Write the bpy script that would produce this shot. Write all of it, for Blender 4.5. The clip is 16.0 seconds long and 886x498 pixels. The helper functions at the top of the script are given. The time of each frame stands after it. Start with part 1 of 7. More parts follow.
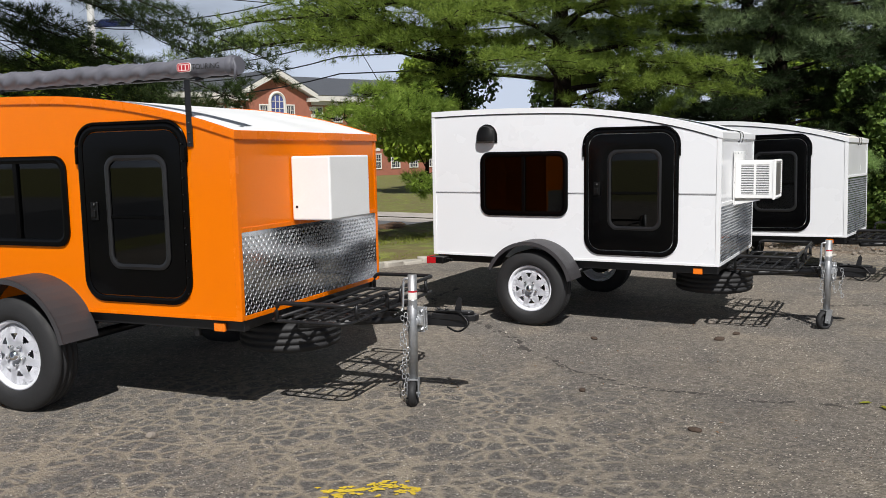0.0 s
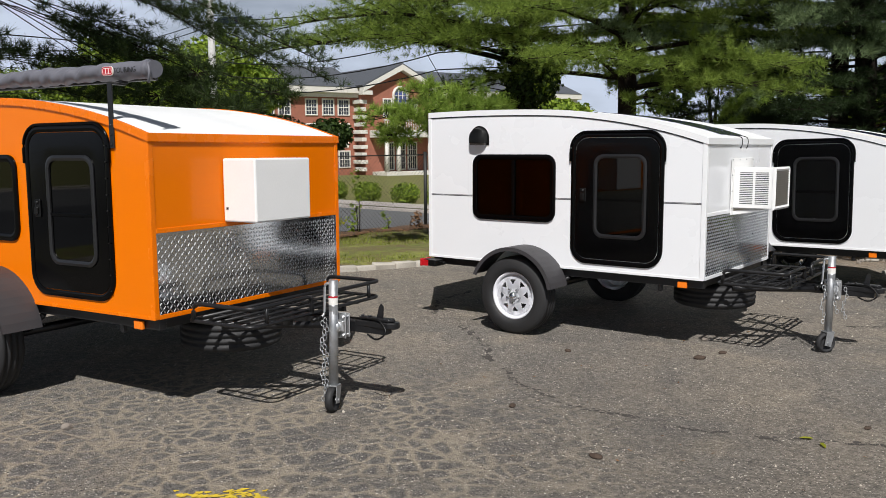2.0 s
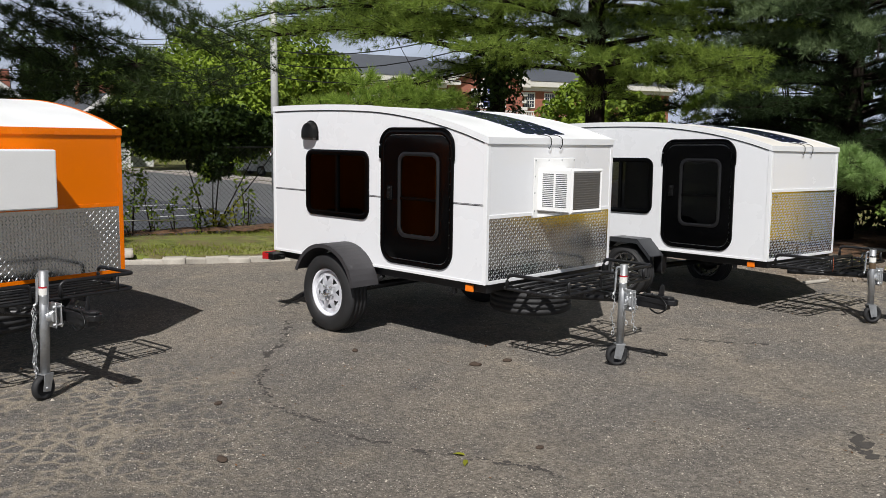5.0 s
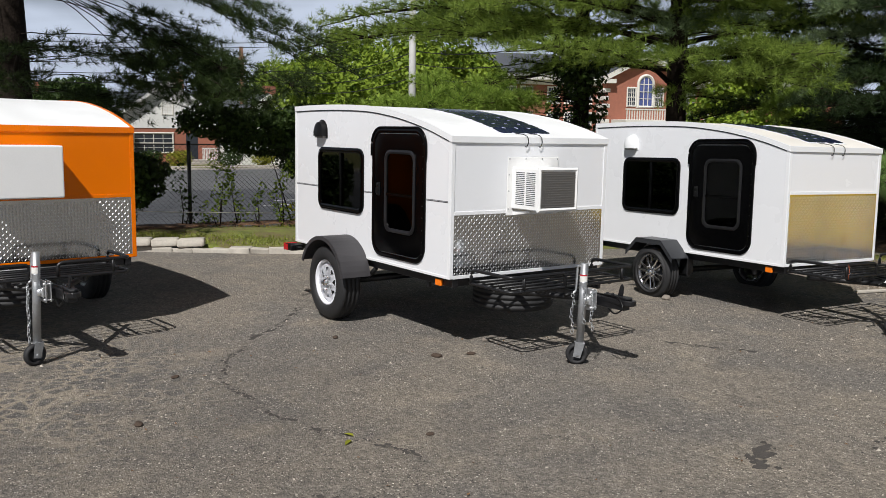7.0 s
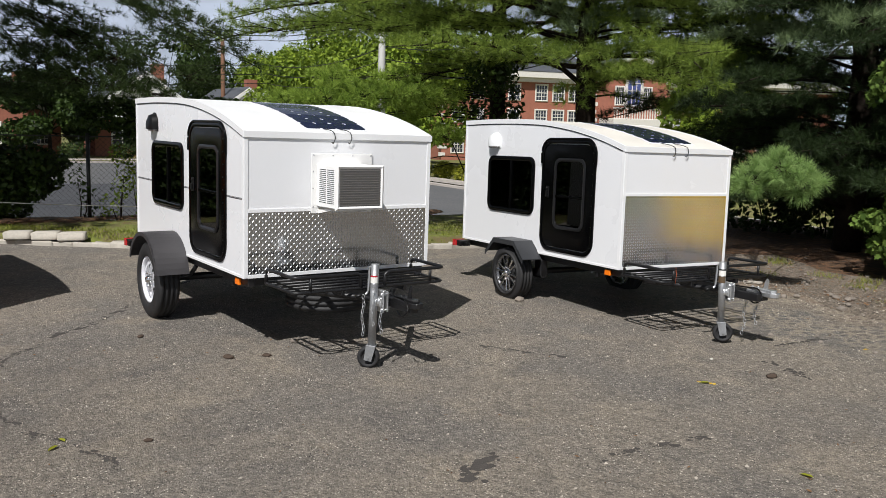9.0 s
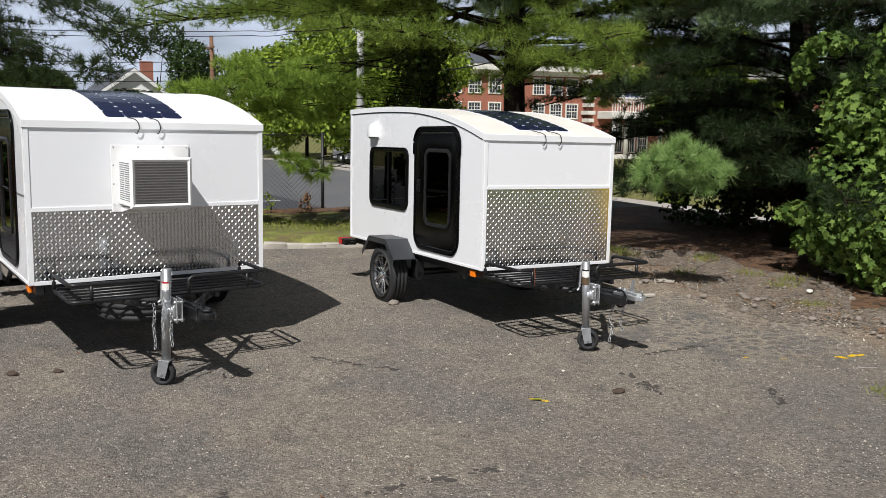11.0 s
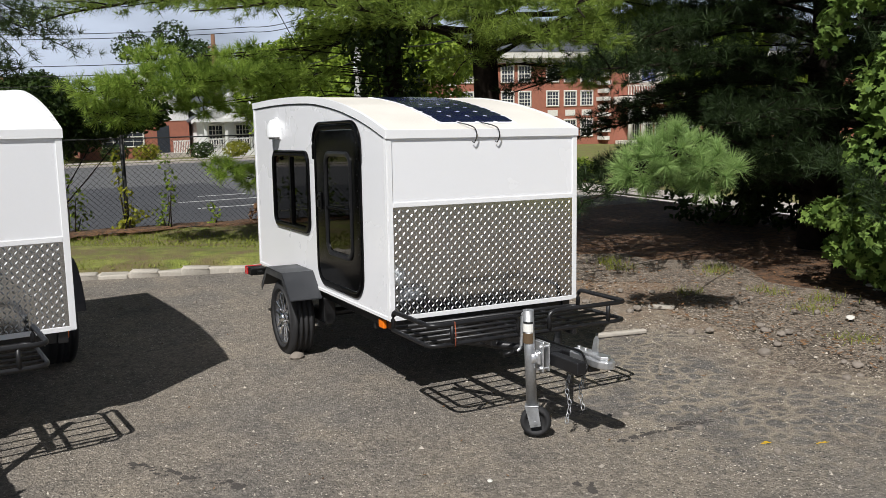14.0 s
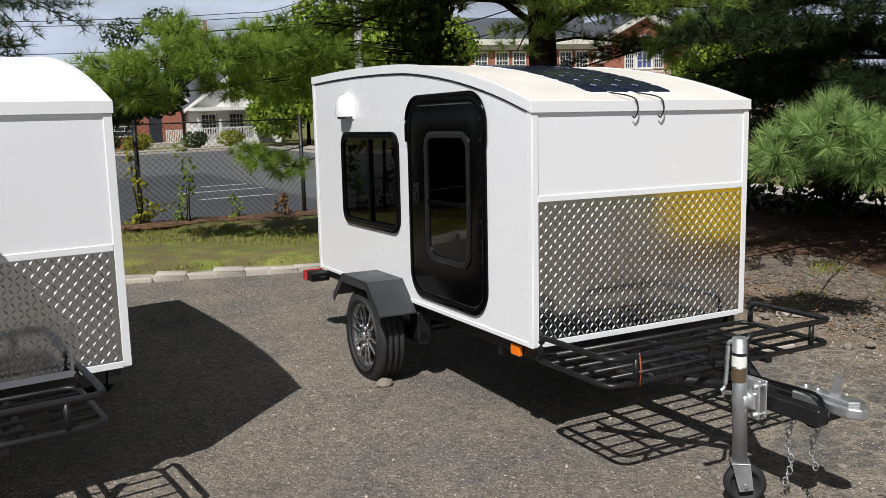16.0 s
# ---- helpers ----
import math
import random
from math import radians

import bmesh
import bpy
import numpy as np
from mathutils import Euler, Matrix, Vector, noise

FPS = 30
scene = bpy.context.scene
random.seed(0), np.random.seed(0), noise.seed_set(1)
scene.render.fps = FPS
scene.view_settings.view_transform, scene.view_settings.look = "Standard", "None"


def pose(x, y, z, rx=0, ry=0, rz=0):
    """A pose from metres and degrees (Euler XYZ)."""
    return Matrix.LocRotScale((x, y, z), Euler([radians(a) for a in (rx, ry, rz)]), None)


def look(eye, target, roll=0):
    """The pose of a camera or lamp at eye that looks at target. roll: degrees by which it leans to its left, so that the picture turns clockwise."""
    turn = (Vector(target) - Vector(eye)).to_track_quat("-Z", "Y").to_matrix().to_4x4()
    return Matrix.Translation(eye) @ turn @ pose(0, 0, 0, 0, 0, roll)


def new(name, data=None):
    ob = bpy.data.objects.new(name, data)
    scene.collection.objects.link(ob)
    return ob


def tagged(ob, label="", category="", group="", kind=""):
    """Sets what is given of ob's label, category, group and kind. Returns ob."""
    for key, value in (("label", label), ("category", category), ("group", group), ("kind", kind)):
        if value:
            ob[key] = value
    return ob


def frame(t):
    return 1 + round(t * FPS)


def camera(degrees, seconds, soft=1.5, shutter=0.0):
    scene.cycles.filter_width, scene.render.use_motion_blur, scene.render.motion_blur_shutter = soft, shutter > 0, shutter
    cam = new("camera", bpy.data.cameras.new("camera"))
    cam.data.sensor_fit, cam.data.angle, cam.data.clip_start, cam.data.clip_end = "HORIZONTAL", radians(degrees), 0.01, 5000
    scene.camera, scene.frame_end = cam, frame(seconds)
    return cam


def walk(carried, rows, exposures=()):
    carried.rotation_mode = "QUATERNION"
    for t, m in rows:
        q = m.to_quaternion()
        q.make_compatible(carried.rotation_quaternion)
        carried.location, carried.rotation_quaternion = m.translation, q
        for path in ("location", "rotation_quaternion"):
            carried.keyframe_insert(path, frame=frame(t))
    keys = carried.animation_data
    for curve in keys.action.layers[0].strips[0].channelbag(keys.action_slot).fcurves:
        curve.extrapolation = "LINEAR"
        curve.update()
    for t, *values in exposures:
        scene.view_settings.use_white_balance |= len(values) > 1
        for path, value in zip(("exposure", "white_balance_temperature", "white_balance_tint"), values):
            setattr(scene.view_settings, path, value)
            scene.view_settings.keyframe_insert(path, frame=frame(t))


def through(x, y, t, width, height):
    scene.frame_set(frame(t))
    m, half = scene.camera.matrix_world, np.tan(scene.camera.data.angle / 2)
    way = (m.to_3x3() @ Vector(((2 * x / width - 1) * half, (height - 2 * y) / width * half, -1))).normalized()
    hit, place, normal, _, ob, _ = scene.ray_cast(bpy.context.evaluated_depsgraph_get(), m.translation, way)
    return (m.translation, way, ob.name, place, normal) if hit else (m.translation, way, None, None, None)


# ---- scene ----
cam = camera(54.75, 16.0, soft=0.65)
ROWS = [
    (0.0, 0.057, 0.029, 1.488, 83.11, 1.11, 33.24),
    (0.5, 0.145, 0.281, 1.517, 83.11, 0.92, 34.89),
    (1.0, 0.320, 0.470, 1.525, 83.07, 1.47, 39.01),
    (1.5, 0.632, 0.627, 1.530, 82.90, 0.66, 41.01),
    (2.0, 0.903, 0.823, 1.530, 82.87, 0.40, 41.79),
    (2.5, 1.186, 1.087, 1.539, 82.75, 0.54, 41.86),
    (3.0, 1.527, 1.314, 1.539, 82.68, 0.75, 41.76),
    (3.5, 1.795, 1.568, 1.545, 82.50, 0.05, 42.69),
    (4.0, 1.984, 1.897, 1.553, 82.33, -0.42, 44.35),
    (6.5, 3.180, 3.201, 1.599, 82.12, -0.76, 56.65),
    (7.0, 3.390, 3.446, 1.591, 82.03, -0.75, 59.44),
    (7.5, 3.560, 3.743, 1.610, 81.93, -0.61, 61.57),
    (8.0, 3.815, 4.053, 1.610, 81.64, -1.27, 62.20),
    (8.5, 3.934, 4.368, 1.608, 81.78, -1.90, 59.53),
    (9.0, 3.940, 4.733, 1.615, 81.79, -1.54, 59.32),
    (9.5, 4.005, 5.080, 1.588, 81.46, -1.52, 60.46),
    (10.0, 4.039, 5.426, 1.591, 81.49, -1.59, 59.16),
    (12.5, 3.662, 7.140, 1.561, 81.20, 0.41, 61.50),
    (13.0, 3.431, 7.450, 1.564, 80.98, 0.09, 62.52),
    (13.5, 3.124, 7.606, 1.553, 80.92, 0.34, 63.13),
    (14.0, 2.760, 7.650, 1.572, 80.95, 1.16, 60.95),
    (14.5, 2.471, 7.719, 1.539, 80.58, 1.44, 61.75),
    (15.0, 2.204, 7.738, 1.534, 80.29, 1.45, 62.41),
    (15.5, 1.895, 7.637, 1.525, 80.40, 1.77, 61.92),
    (16.0, 1.526, 7.541, 1.500, 80.18, 1.49, 60.20),
]
walk(cam, [(t, pose(x, y, z, rx, ry, rz)) for t, x, y, z, rx, ry, rz in ROWS],
     [(0.0, 0.0), (2.5, 0.0), (4.0, -0.03), (6.5, -0.09), (8.0, -0.03), (9.5, 0.02), (12.5, 0.08), (14.0, 0.04), (16.0, -0.02)])

# ---- sky and sun ----
SUN = Vector((0.55, -0.63, 1.0)).normalized()
world = bpy.data.worlds.new("sky")
scene.world = world
world.use_nodes = True
wn, wl = world.node_tree.nodes, world.node_tree.links
sky = wn.new("ShaderNodeTexSky")
sky.sky_type = 'NISHITA'
sky.sun_disc = False
sky.sun_elevation = math.asin(SUN.z)
sky.sun_rotation = math.atan2(SUN.x, SUN.y)
sky.dust_density = 2.0
wco = wn.new("ShaderNodeTexCoord")
wmap = wn.new("ShaderNodeMapping")
wmap.inputs["Scale"].default_value = (1.0, 1.0, 4.0)
wnoise = wn.new("ShaderNodeTexNoise")
wnoise.inputs["Scale"].default_value = 3.0
wnoise.inputs["Detail"].default_value = 8.0
wramp = wn.new("ShaderNodeValToRGB")
wramp.color_ramp.elements[0].position = 0.16
wramp.color_ramp.elements[1].position = 0.56
wmix = wn.new("ShaderNodeMix")
wmix.data_type = 'RGBA'
wmix.inputs["B"].default_value = (31.0, 35.0, 42.5, 1)
wl.new(wco.outputs["Generated"], wmap.inputs["Vector"])
wl.new(wmap.outputs["Vector"], wnoise.inputs["Vector"])
wl.new(wnoise.outputs["Fac"], wramp.inputs["Fac"])
wsep = wn.new("ShaderNodeSeparateXYZ")
wl.new(wco.outputs["Generated"], wsep.inputs[0])
whigh = wn.new("ShaderNodeMapRange")
whigh.interpolation_type = 'SMOOTHSTEP'
whigh.inputs["From Min"].default_value = 0.18
whigh.inputs["From Max"].default_value = 0.40
whigh.inputs["To Min"].default_value = 1.0
whigh.inputs["To Max"].default_value = 0.08
wl.new(wsep.outputs["Z"], whigh.inputs["Value"])
wmul = wn.new("ShaderNodeMath")
wmul.operation = 'MULTIPLY'
wl.new(wramp.outputs["Color"], wmul.inputs[0])
wl.new(whigh.outputs[0], wmul.inputs[1])
wl.new(wmul.outputs[0], wmix.inputs["Factor"])
wl.new(sky.outputs["Color"], wmix.inputs["A"])
wl.new(wmix.outputs["Result"], wn["Background"].inputs["Color"])
wn["Background"].inputs["Strength"].default_value = 0.019
sun = new("sun", bpy.data.lights.new("sun", 'SUN'))
sun.data.energy = 5.3
sun.data.angle = radians(0.53)
sun.data.color = (1.0, 0.978, 0.955)
sun.matrix_world = look(SUN * 60, (0, 0, 0))


# ---- materials ----
def nodes_of(name):
    m = bpy.data.materials.new(name)
    m.use_nodes = True
    nt = m.node_tree
    return m, nt.nodes, nt.links, nt.nodes["Principled BSDF"]


def pbr(name, col, rough=0.5, metal=0.0, var=0.12, scale=6.0, bump=0.0, bscale=80.0, coat=0.0, rvar=0.08, per_object=0.0, spec=0.5):
    """A surface with two scales of variation in tone, some in gloss, and fine relief."""
    m, n, l, b = nodes_of(name)
    co = n.new("ShaderNodeTexCoord")
    big = n.new("ShaderNodeTexNoise")
    big.inputs["Scale"].default_value = scale
    big.inputs["Detail"].default_value = 5
    fine = n.new("ShaderNodeTexNoise")
    fine.inputs["Scale"].default_value = bscale
    fine.inputs["Detail"].default_value = 3
    add = n.new("ShaderNodeMath")
    add.operation = 'ADD'
    l.new(co.outputs["Object"], big.inputs["Vector"])
    l.new(co.outputs["Object"], fine.inputs["Vector"])
    l.new(big.outputs["Fac"], add.inputs[0])
    l.new(fine.outputs["Fac"], add.inputs[1])
    last = add.outputs[0]
    if per_object:
        oi = n.new("ShaderNodeObjectInfo")
        mul = n.new("ShaderNodeMath")
        mul.operation = 'MULTIPLY_ADD'
        mul.inputs[1].default_value = per_object
        l.new(oi.outputs["Random"], mul.inputs[0])
        l.new(last, mul.inputs[2])
        last = mul.outputs[0]
    ramp = n.new("ShaderNodeMapRange")
    ramp.inputs["From Min"].default_value = 0.55
    ramp.inputs["From Max"].default_value = 1.45 + per_object
    ramp.inputs["To Min"].default_value = 1 - var
    ramp.inputs["To Max"].default_value = 1 + var
    l.new(last, ramp.inputs["Value"])
    mixc = n.new("ShaderNodeVectorMath")
    mixc.operation = 'SCALE'
    mixc.inputs[0].default_value = col
    l.new(ramp.outputs[0], mixc.inputs["Scale"])
    l.new(mixc.outputs[0], b.inputs["Base Color"])
    rr = n.new("ShaderNodeMapRange")
    rr.inputs["From Min"].default_value = 0.3
    rr.inputs["From Max"].default_value = 0.7
    rr.inputs["To Min"].default_value = max(0.02, rough - rvar)
    rr.inputs["To Max"].default_value = min(1, rough + rvar)
    l.new(big.outputs["Fac"], rr.inputs["Value"])
    l.new(rr.outputs[0], b.inputs["Roughness"])
    b.inputs["Metallic"].default_value = metal
    b.inputs["Coat Weight"].default_value = coat
    b.inputs["Specular IOR Level"].default_value = spec
    if bump:
        bp = n.new("ShaderNodeBump")
        bp.inputs["Strength"].default_value = 0.6
        bp.inputs["Distance"].default_value = bump
        l.new(fine.outputs["Fac"], bp.inputs["Height"])
        l.new(bp.outputs["Normal"], b.inputs["Normal"])
    return m


def leafy(name, dark, light, rough=0.55, through=0.25):
    """Foliage: tone differs from piece to piece, with some light passing through."""
    m, n, l, b = nodes_of(name)
    geo = n.new("ShaderNodeNewGeometry")
    co = n.new("ShaderNodeTexCoord")
    noi = n.new("ShaderNodeTexNoise")
    noi.inputs["Scale"].default_value = 1.3
    l.new(co.outputs["Object"], noi.inputs["Vector"])
    add = n.new("ShaderNodeMath")
    add.operation = 'ADD'
    l.new(geo.outputs["Random Per Island"], add.inputs[0])
    l.new(noi.outputs["Fac"], add.inputs[1])
    mr = n.new("ShaderNodeMapRange")
    mr.inputs["From Min"].default_value = 0.3
    mr.inputs["From Max"].default_value = 1.5
    l.new(add.outputs[0], mr.inputs["Value"])
    mx = n.new("ShaderNodeMix")
    mx.data_type = 'RGBA'
    mx.inputs["A"].default_value = (*dark, 1)
    mx.inputs["B"].default_value = (*light, 1)
    l.new(mr.outputs[0], mx.inputs["Factor"])
    l.new(mx.outputs["Result"], b.inputs["Base Color"])
    b.inputs["Roughness"].default_value = rough
    b.inputs["Specular IOR Level"].default_value = 0.22
    tr = n.new("ShaderNodeBsdfTranslucent")
    l.new(mx.outputs["Result"], tr.inputs["Color"])
    ms = n.new("ShaderNodeMixShader")
    ms.inputs[0].default_value = through
    l.new(b.outputs[0], ms.inputs[1])
    l.new(tr.outputs[0], ms.inputs[2])
    l.new(ms.outputs[0], n["Material Output"].inputs["Surface"])
    return m


def tinted_glass(name, tone):
    m, n, l, b = nodes_of(name)
    n.remove(b)
    tp = n.new("ShaderNodeBsdfTransparent")
    tp.inputs["Color"].default_value = (*tone, 1)
    gl = n.new("ShaderNodeBsdfGlossy")
    gl.inputs["Roughness"].default_value = 0.02
    fr = n.new("ShaderNodeFresnel")
    fr.inputs["IOR"].default_value = 1.5
    ms = n.new("ShaderNodeMixShader")
    l.new(fr.outputs[0], ms.inputs[0])
    l.new(tp.outputs[0], ms.inputs[1])
    l.new(gl.outputs[0], ms.inputs[2])
    l.new(ms.outputs[0], n["Material Output"].inputs["Surface"])
    return m


def ground_cover(name, tones, scales, bump, bscale, rough=0.9, speck=None):
    """Loose ground: three tones mixed by noise, with scattered light specks."""
    m, n, l, b = nodes_of(name)
    geo = n.new("ShaderNodeNewGeometry")
    pos = geo.outputs["Position"]
    last = None
    for i, (tone, sc) in enumerate(zip(tones, scales)):
        if last is None:
            rgb = n.new("ShaderNodeRGB")
            rgb.outputs[0].default_value = (*tone, 1)
            last = rgb.outputs[0]
            continue
        noi = n.new("ShaderNodeTexNoise")
        noi.inputs["Scale"].default_value = sc
        noi.inputs["Detail"].default_value = 6
        noi.inputs["Roughness"].default_value = 0.65
        l.new(pos, noi.inputs["Vector"])
        rp = n.new("ShaderNodeMapRange")
        rp.inputs["From Min"].default_value = 0.42
        rp.inputs["From Max"].default_value = 0.62
        l.new(noi.outputs["Fac"], rp.inputs["Value"])
        mx = n.new("ShaderNodeMix")
        mx.data_type = 'RGBA'
        mx.inputs["B"].default_value = (*tone, 1)
        l.new(rp.outputs[0], mx.inputs["Factor"])
        l.new(last, mx.inputs["A"])
        last = mx.outputs["Result"]
    if speck:
        tone, sc, size = speck
        vo = n.new("ShaderNodeTexVoronoi")
        vo.inputs["Scale"].default_value = sc
        l.new(pos, vo.inputs["Vector"])
        lt = n.new("ShaderNodeMath")
        lt.operation = 'LESS_THAN'
        lt.inputs[1].default_value = size
        l.new(vo.outputs["Distance"], lt.inputs[0])
        sep = n.new("ShaderNodeSeparateColor")
        l.new(vo.outputs["Color"], sep.inputs[0])
        gt = n.new("ShaderNodeMath")
        gt.operation = 'GREATER_THAN'
        gt.inputs[1].default_value = 0.55
        l.new(sep.outputs[0], gt.inputs[0])
        mul = n.new("ShaderNodeMath")
        mul.operation = 'MULTIPLY'
        l.new(lt.outputs[0], mul.inputs[0])
        l.new(gt.outputs[0], mul.inputs[1])
        mx = n.new("ShaderNodeMix")
        mx.data_type = 'RGBA'
        mx.inputs["B"].default_value = (*tone, 1)
        l.new(mul.outputs[0], mx.inputs["Factor"])
        l.new(last, mx.inputs["A"])
        last = mx.outputs["Result"]
    fn = n.new("ShaderNodeTexNoise")
    fn.inputs["Scale"].default_value = bscale
    fn.inputs["Detail"].default_value = 4
    l.new(pos, fn.inputs["Vector"])
    bp = n.new("ShaderNodeBump")
    bp.inputs["Strength"].default_value = 1.0
    bp.inputs["Distance"].default_value = bump
    l.new(fn.outputs["Fac"], bp.inputs["Height"])
    l.new(bp.outputs["Normal"], b.inputs["Normal"])
    l.new(last, b.inputs["Base Color"])
    b.inputs["Roughness"].default_value = rough
    return m


def lot_asphalt():
    """Old asphalt: sandy brown film, grey bare patches, gravel specks, and fields of fine cracks filled with sand."""
    m, n, l, b = nodes_of("old_asphalt")
    pos = n.new("ShaderNodeNewGeometry").outputs["Position"]

    def noise_at(scale, detail=5, rough=0.6):
        t = n.new("ShaderNodeTexNoise")
        t.inputs["Scale"].default_value, t.inputs["Detail"].default_value, t.inputs["Roughness"].default_value = scale, detail, rough
        l.new(pos, t.inputs["Vector"])
        return t.outputs["Fac"]

    def between(v, lo, hi, a=0.0, c=1.0):
        t = n.new("ShaderNodeMapRange")
        for k, q in (("From Min", lo), ("From Max", hi), ("To Min", a), ("To Max", c)):
            t.inputs[k].default_value = q
        l.new(v, t.inputs["Value"])
        return t.outputs[0]

    def calc(op, p, q):
        t = n.new("ShaderNodeMath")
        t.operation = op
        for k, v in enumerate((p, q)):
            if isinstance(v, float):
                t.inputs[k].default_value = v
            else:
                l.new(v, t.inputs[k])
        return t.outputs[0]

    def over(base, tone, fac):
        t = n.new("ShaderNodeMix")
        t.data_type = 'RGBA'
        if isinstance(base, tuple):
            t.inputs["A"].default_value = (*base, 1)
        else:
            l.new(base, t.inputs["A"])
        t.inputs["B"].default_value = (*tone, 1)
        l.new(fac, t.inputs["Factor"])
        return t.outputs["Result"]

    def field(x, y, r0, r1):
        """1 inside a round field of the plan, 0 outside it, with a ragged rim."""
        t = n.new("ShaderNodeVectorMath")
        t.operation = 'DISTANCE'
        l.new(pos, t.inputs[0])
        t.inputs[1].default_value = (x, y, 0)
        d = calc('ADD', t.outputs["Value"], calc('MULTIPLY', noise_at(1.1), 1.6))
        return between(d, r0 + 0.8, r1 + 0.8, 1.0, 0.0)

    tone = over((0.246, 0.213, 0.172), (0.188, 0.170, 0.148), between(noise_at(0.55), 0.44, 0.58))
    tone = over(tone, (0.330, 0.280, 0.212), calc('MULTIPLY', between(noise_at(1.7), 0.54, 0.66), 0.55))
    tone = over(tone, (0.118, 0.108, 0.100), calc('MULTIPLY', between(noise_at(2.3, 7), 0.54, 0.68), 0.60))
    tone = over(tone, (0.120, 0.106, 0.092), calc('MULTIPLY', between(noise_at(9.0, 5, 0.65), 0.50, 0.66), 0.42))
    # crazed fields: dark grey plates with sand in the cracks
    crazed = calc('MAXIMUM', field(-2.7, 2.9, 1.3, 2.5), calc('MULTIPLY', field(-0.85, 11.55, 0.9, 1.9), 0.95))
    tone = over(tone, (0.125, 0.118, 0.112), calc('MULTIPLY', calc('MULTIPLY', crazed, between(noise_at(1.9, 6), 0.36, 0.56, 0.35, 1.0)), 0.85))
    wob = n.new("ShaderNodeVectorMath")
    wob.operation = 'MULTIPLY_ADD'
    wn_ = n.new("ShaderNodeTexNoise")
    wn_.inputs["Scale"].default_value = 4.0
    l.new(pos, wn_.inputs["Vector"])
    l.new(wn_.outputs["Color"], wob.inputs[0])
    wob.inputs[1].default_value = (0.12, 0.12, 0.0)
    l.new(pos, wob.inputs[2])
    vo = n.new("ShaderNodeTexVoronoi")
    vo.feature = 'DISTANCE_TO_EDGE'
    vo.inputs["Scale"].default_value = 8.5
    l.new(wob.outputs[0], vo.inputs["Vector"])
    # grain
    g1, g2 = noise_at(48, 4, 0.7), noise_at(130, 3, 0.7)
    # pine litter drifting over the far edge
    edge = n.new("ShaderNodeSeparateXYZ")
    l.new(pos, edge.inputs[0])
    drift = calc('ADD', edge.outputs["Y"], calc('MULTIPLY', noise_at(1.4, 6), 2.4))
    tone = over(tone, (0.270, 0.190, 0.125), calc('MULTIPLY', between(drift, 12.6, 13.6), 0.85))
    # a broad patch with a ragged rim, darker towards its middle
    away = n.new("ShaderNodeVectorMath")
    away.operation = 'DISTANCE'
    l.new(pos, away.inputs[0])
    away.inputs[1].default_value = (-1.3, 4.2, 0.0)
    patch_dist = calc('ADD', away.outputs["Value"], calc('MULTIPLY', noise_at(0.9, 5), 1.6))
    tone = over(tone, (0.075, 0.066, 0.058), between(patch_dist, 1.3, 3.2, 0.30, 0.0))
    # every chip of the aggregate has a tone of its own
    for sc, lo, hi, share in ((52.0, 0.80, 1.24, 1.0), (110.0, 0.84, 1.18, 1.0)):
        chip = n.new("ShaderNodeTexVoronoi")
        chip.inputs["Scale"].default_value = sc
        l.new(pos, chip.inputs["Vector"])
        cs = n.new("ShaderNodeSeparateColor")
        l.new(chip.outputs["Color"], cs.inputs[0])
        rim = between(chip.outputs["Distance"], 0.30, 0.75, 1.04, 0.82)
        mul = n.new("ShaderNodeVectorMath")
        mul.operation = 'SCALE'
        l.new(tone, mul.inputs[0])
        l.new(calc('MULTIPLY', between(cs.outputs[1], 0.0, 1.0, lo, hi), rim), mul.inputs["Scale"])
        tone = mul.outputs[0]
        g1 = calc('ADD', g1, between(chip.outputs["Distance"], 0.0, 0.7, 0.5, 0.0))
    crack = calc('MULTIPLY', between(vo.outputs["Distance"], 0.03, 0.17, 1.0, 0.0), calc('MULTIPLY', crazed, between(noise_at(2.2), 0.34, 0.50)))
    tone = over(tone, (0.315, 0.268, 0.200), calc('MULTIPLY', crack, 0.85))
    tone = over(tone, (0.42, 0.37, 0.31), calc('MULTIPLY', between(noise_at(24, 4), 0.54, 0.68), 0.32))
    tone = over(tone, (0.045, 0.040, 0.036), calc('MULTIPLY', between(noise_at(17, 5, 0.7), 0.54, 0.68), 0.50))
    patchy = between(noise_at(1.5, 6, 0.7), 0.40, 0.60, 0.30, 1.0)
    for sc, size, col, share in ((26.0, 0.14, (0.68, 0.64, 0.56), 0.76), (42.0, 0.20, (0.60, 0.55, 0.47), 0.74), (85.0, 0.30, (0.52, 0.47, 0.40), 0.78), (34.0, 0.20, (0.035, 0.032, 0.030), 0.76), (72.0, 0.28, (0.045, 0.040, 0.036), 0.76)):
        v = n.new("ShaderNodeTexVoronoi")
        v.inputs["Scale"].default_value = sc
        l.new(pos, v.inputs["Vector"])
        sp = n.new("ShaderNodeSeparateColor")
        l.new(v.outputs["Color"], sp.inputs[0])
        dot = calc('MULTIPLY', calc('LESS_THAN', v.outputs["Distance"], size), calc('GREATER_THAN', sp.outputs[0], share))
        tone = over(tone, col, calc('MULTIPLY', dot, patchy))
    bp = n.new("ShaderNodeBump")
    bp.inputs["Distance"].default_value = 0.009
    l.new(calc('SUBTRACT', calc('ADD', g1, g2), calc('MULTIPLY', crack, 0.5)), bp.inputs["Height"])
    l.new(bp.outputs["Normal"], b.inputs["Normal"])
    l.new(tone, b.inputs["Base Color"])
    b.inputs["Roughness"].default_value = 0.88
    return m


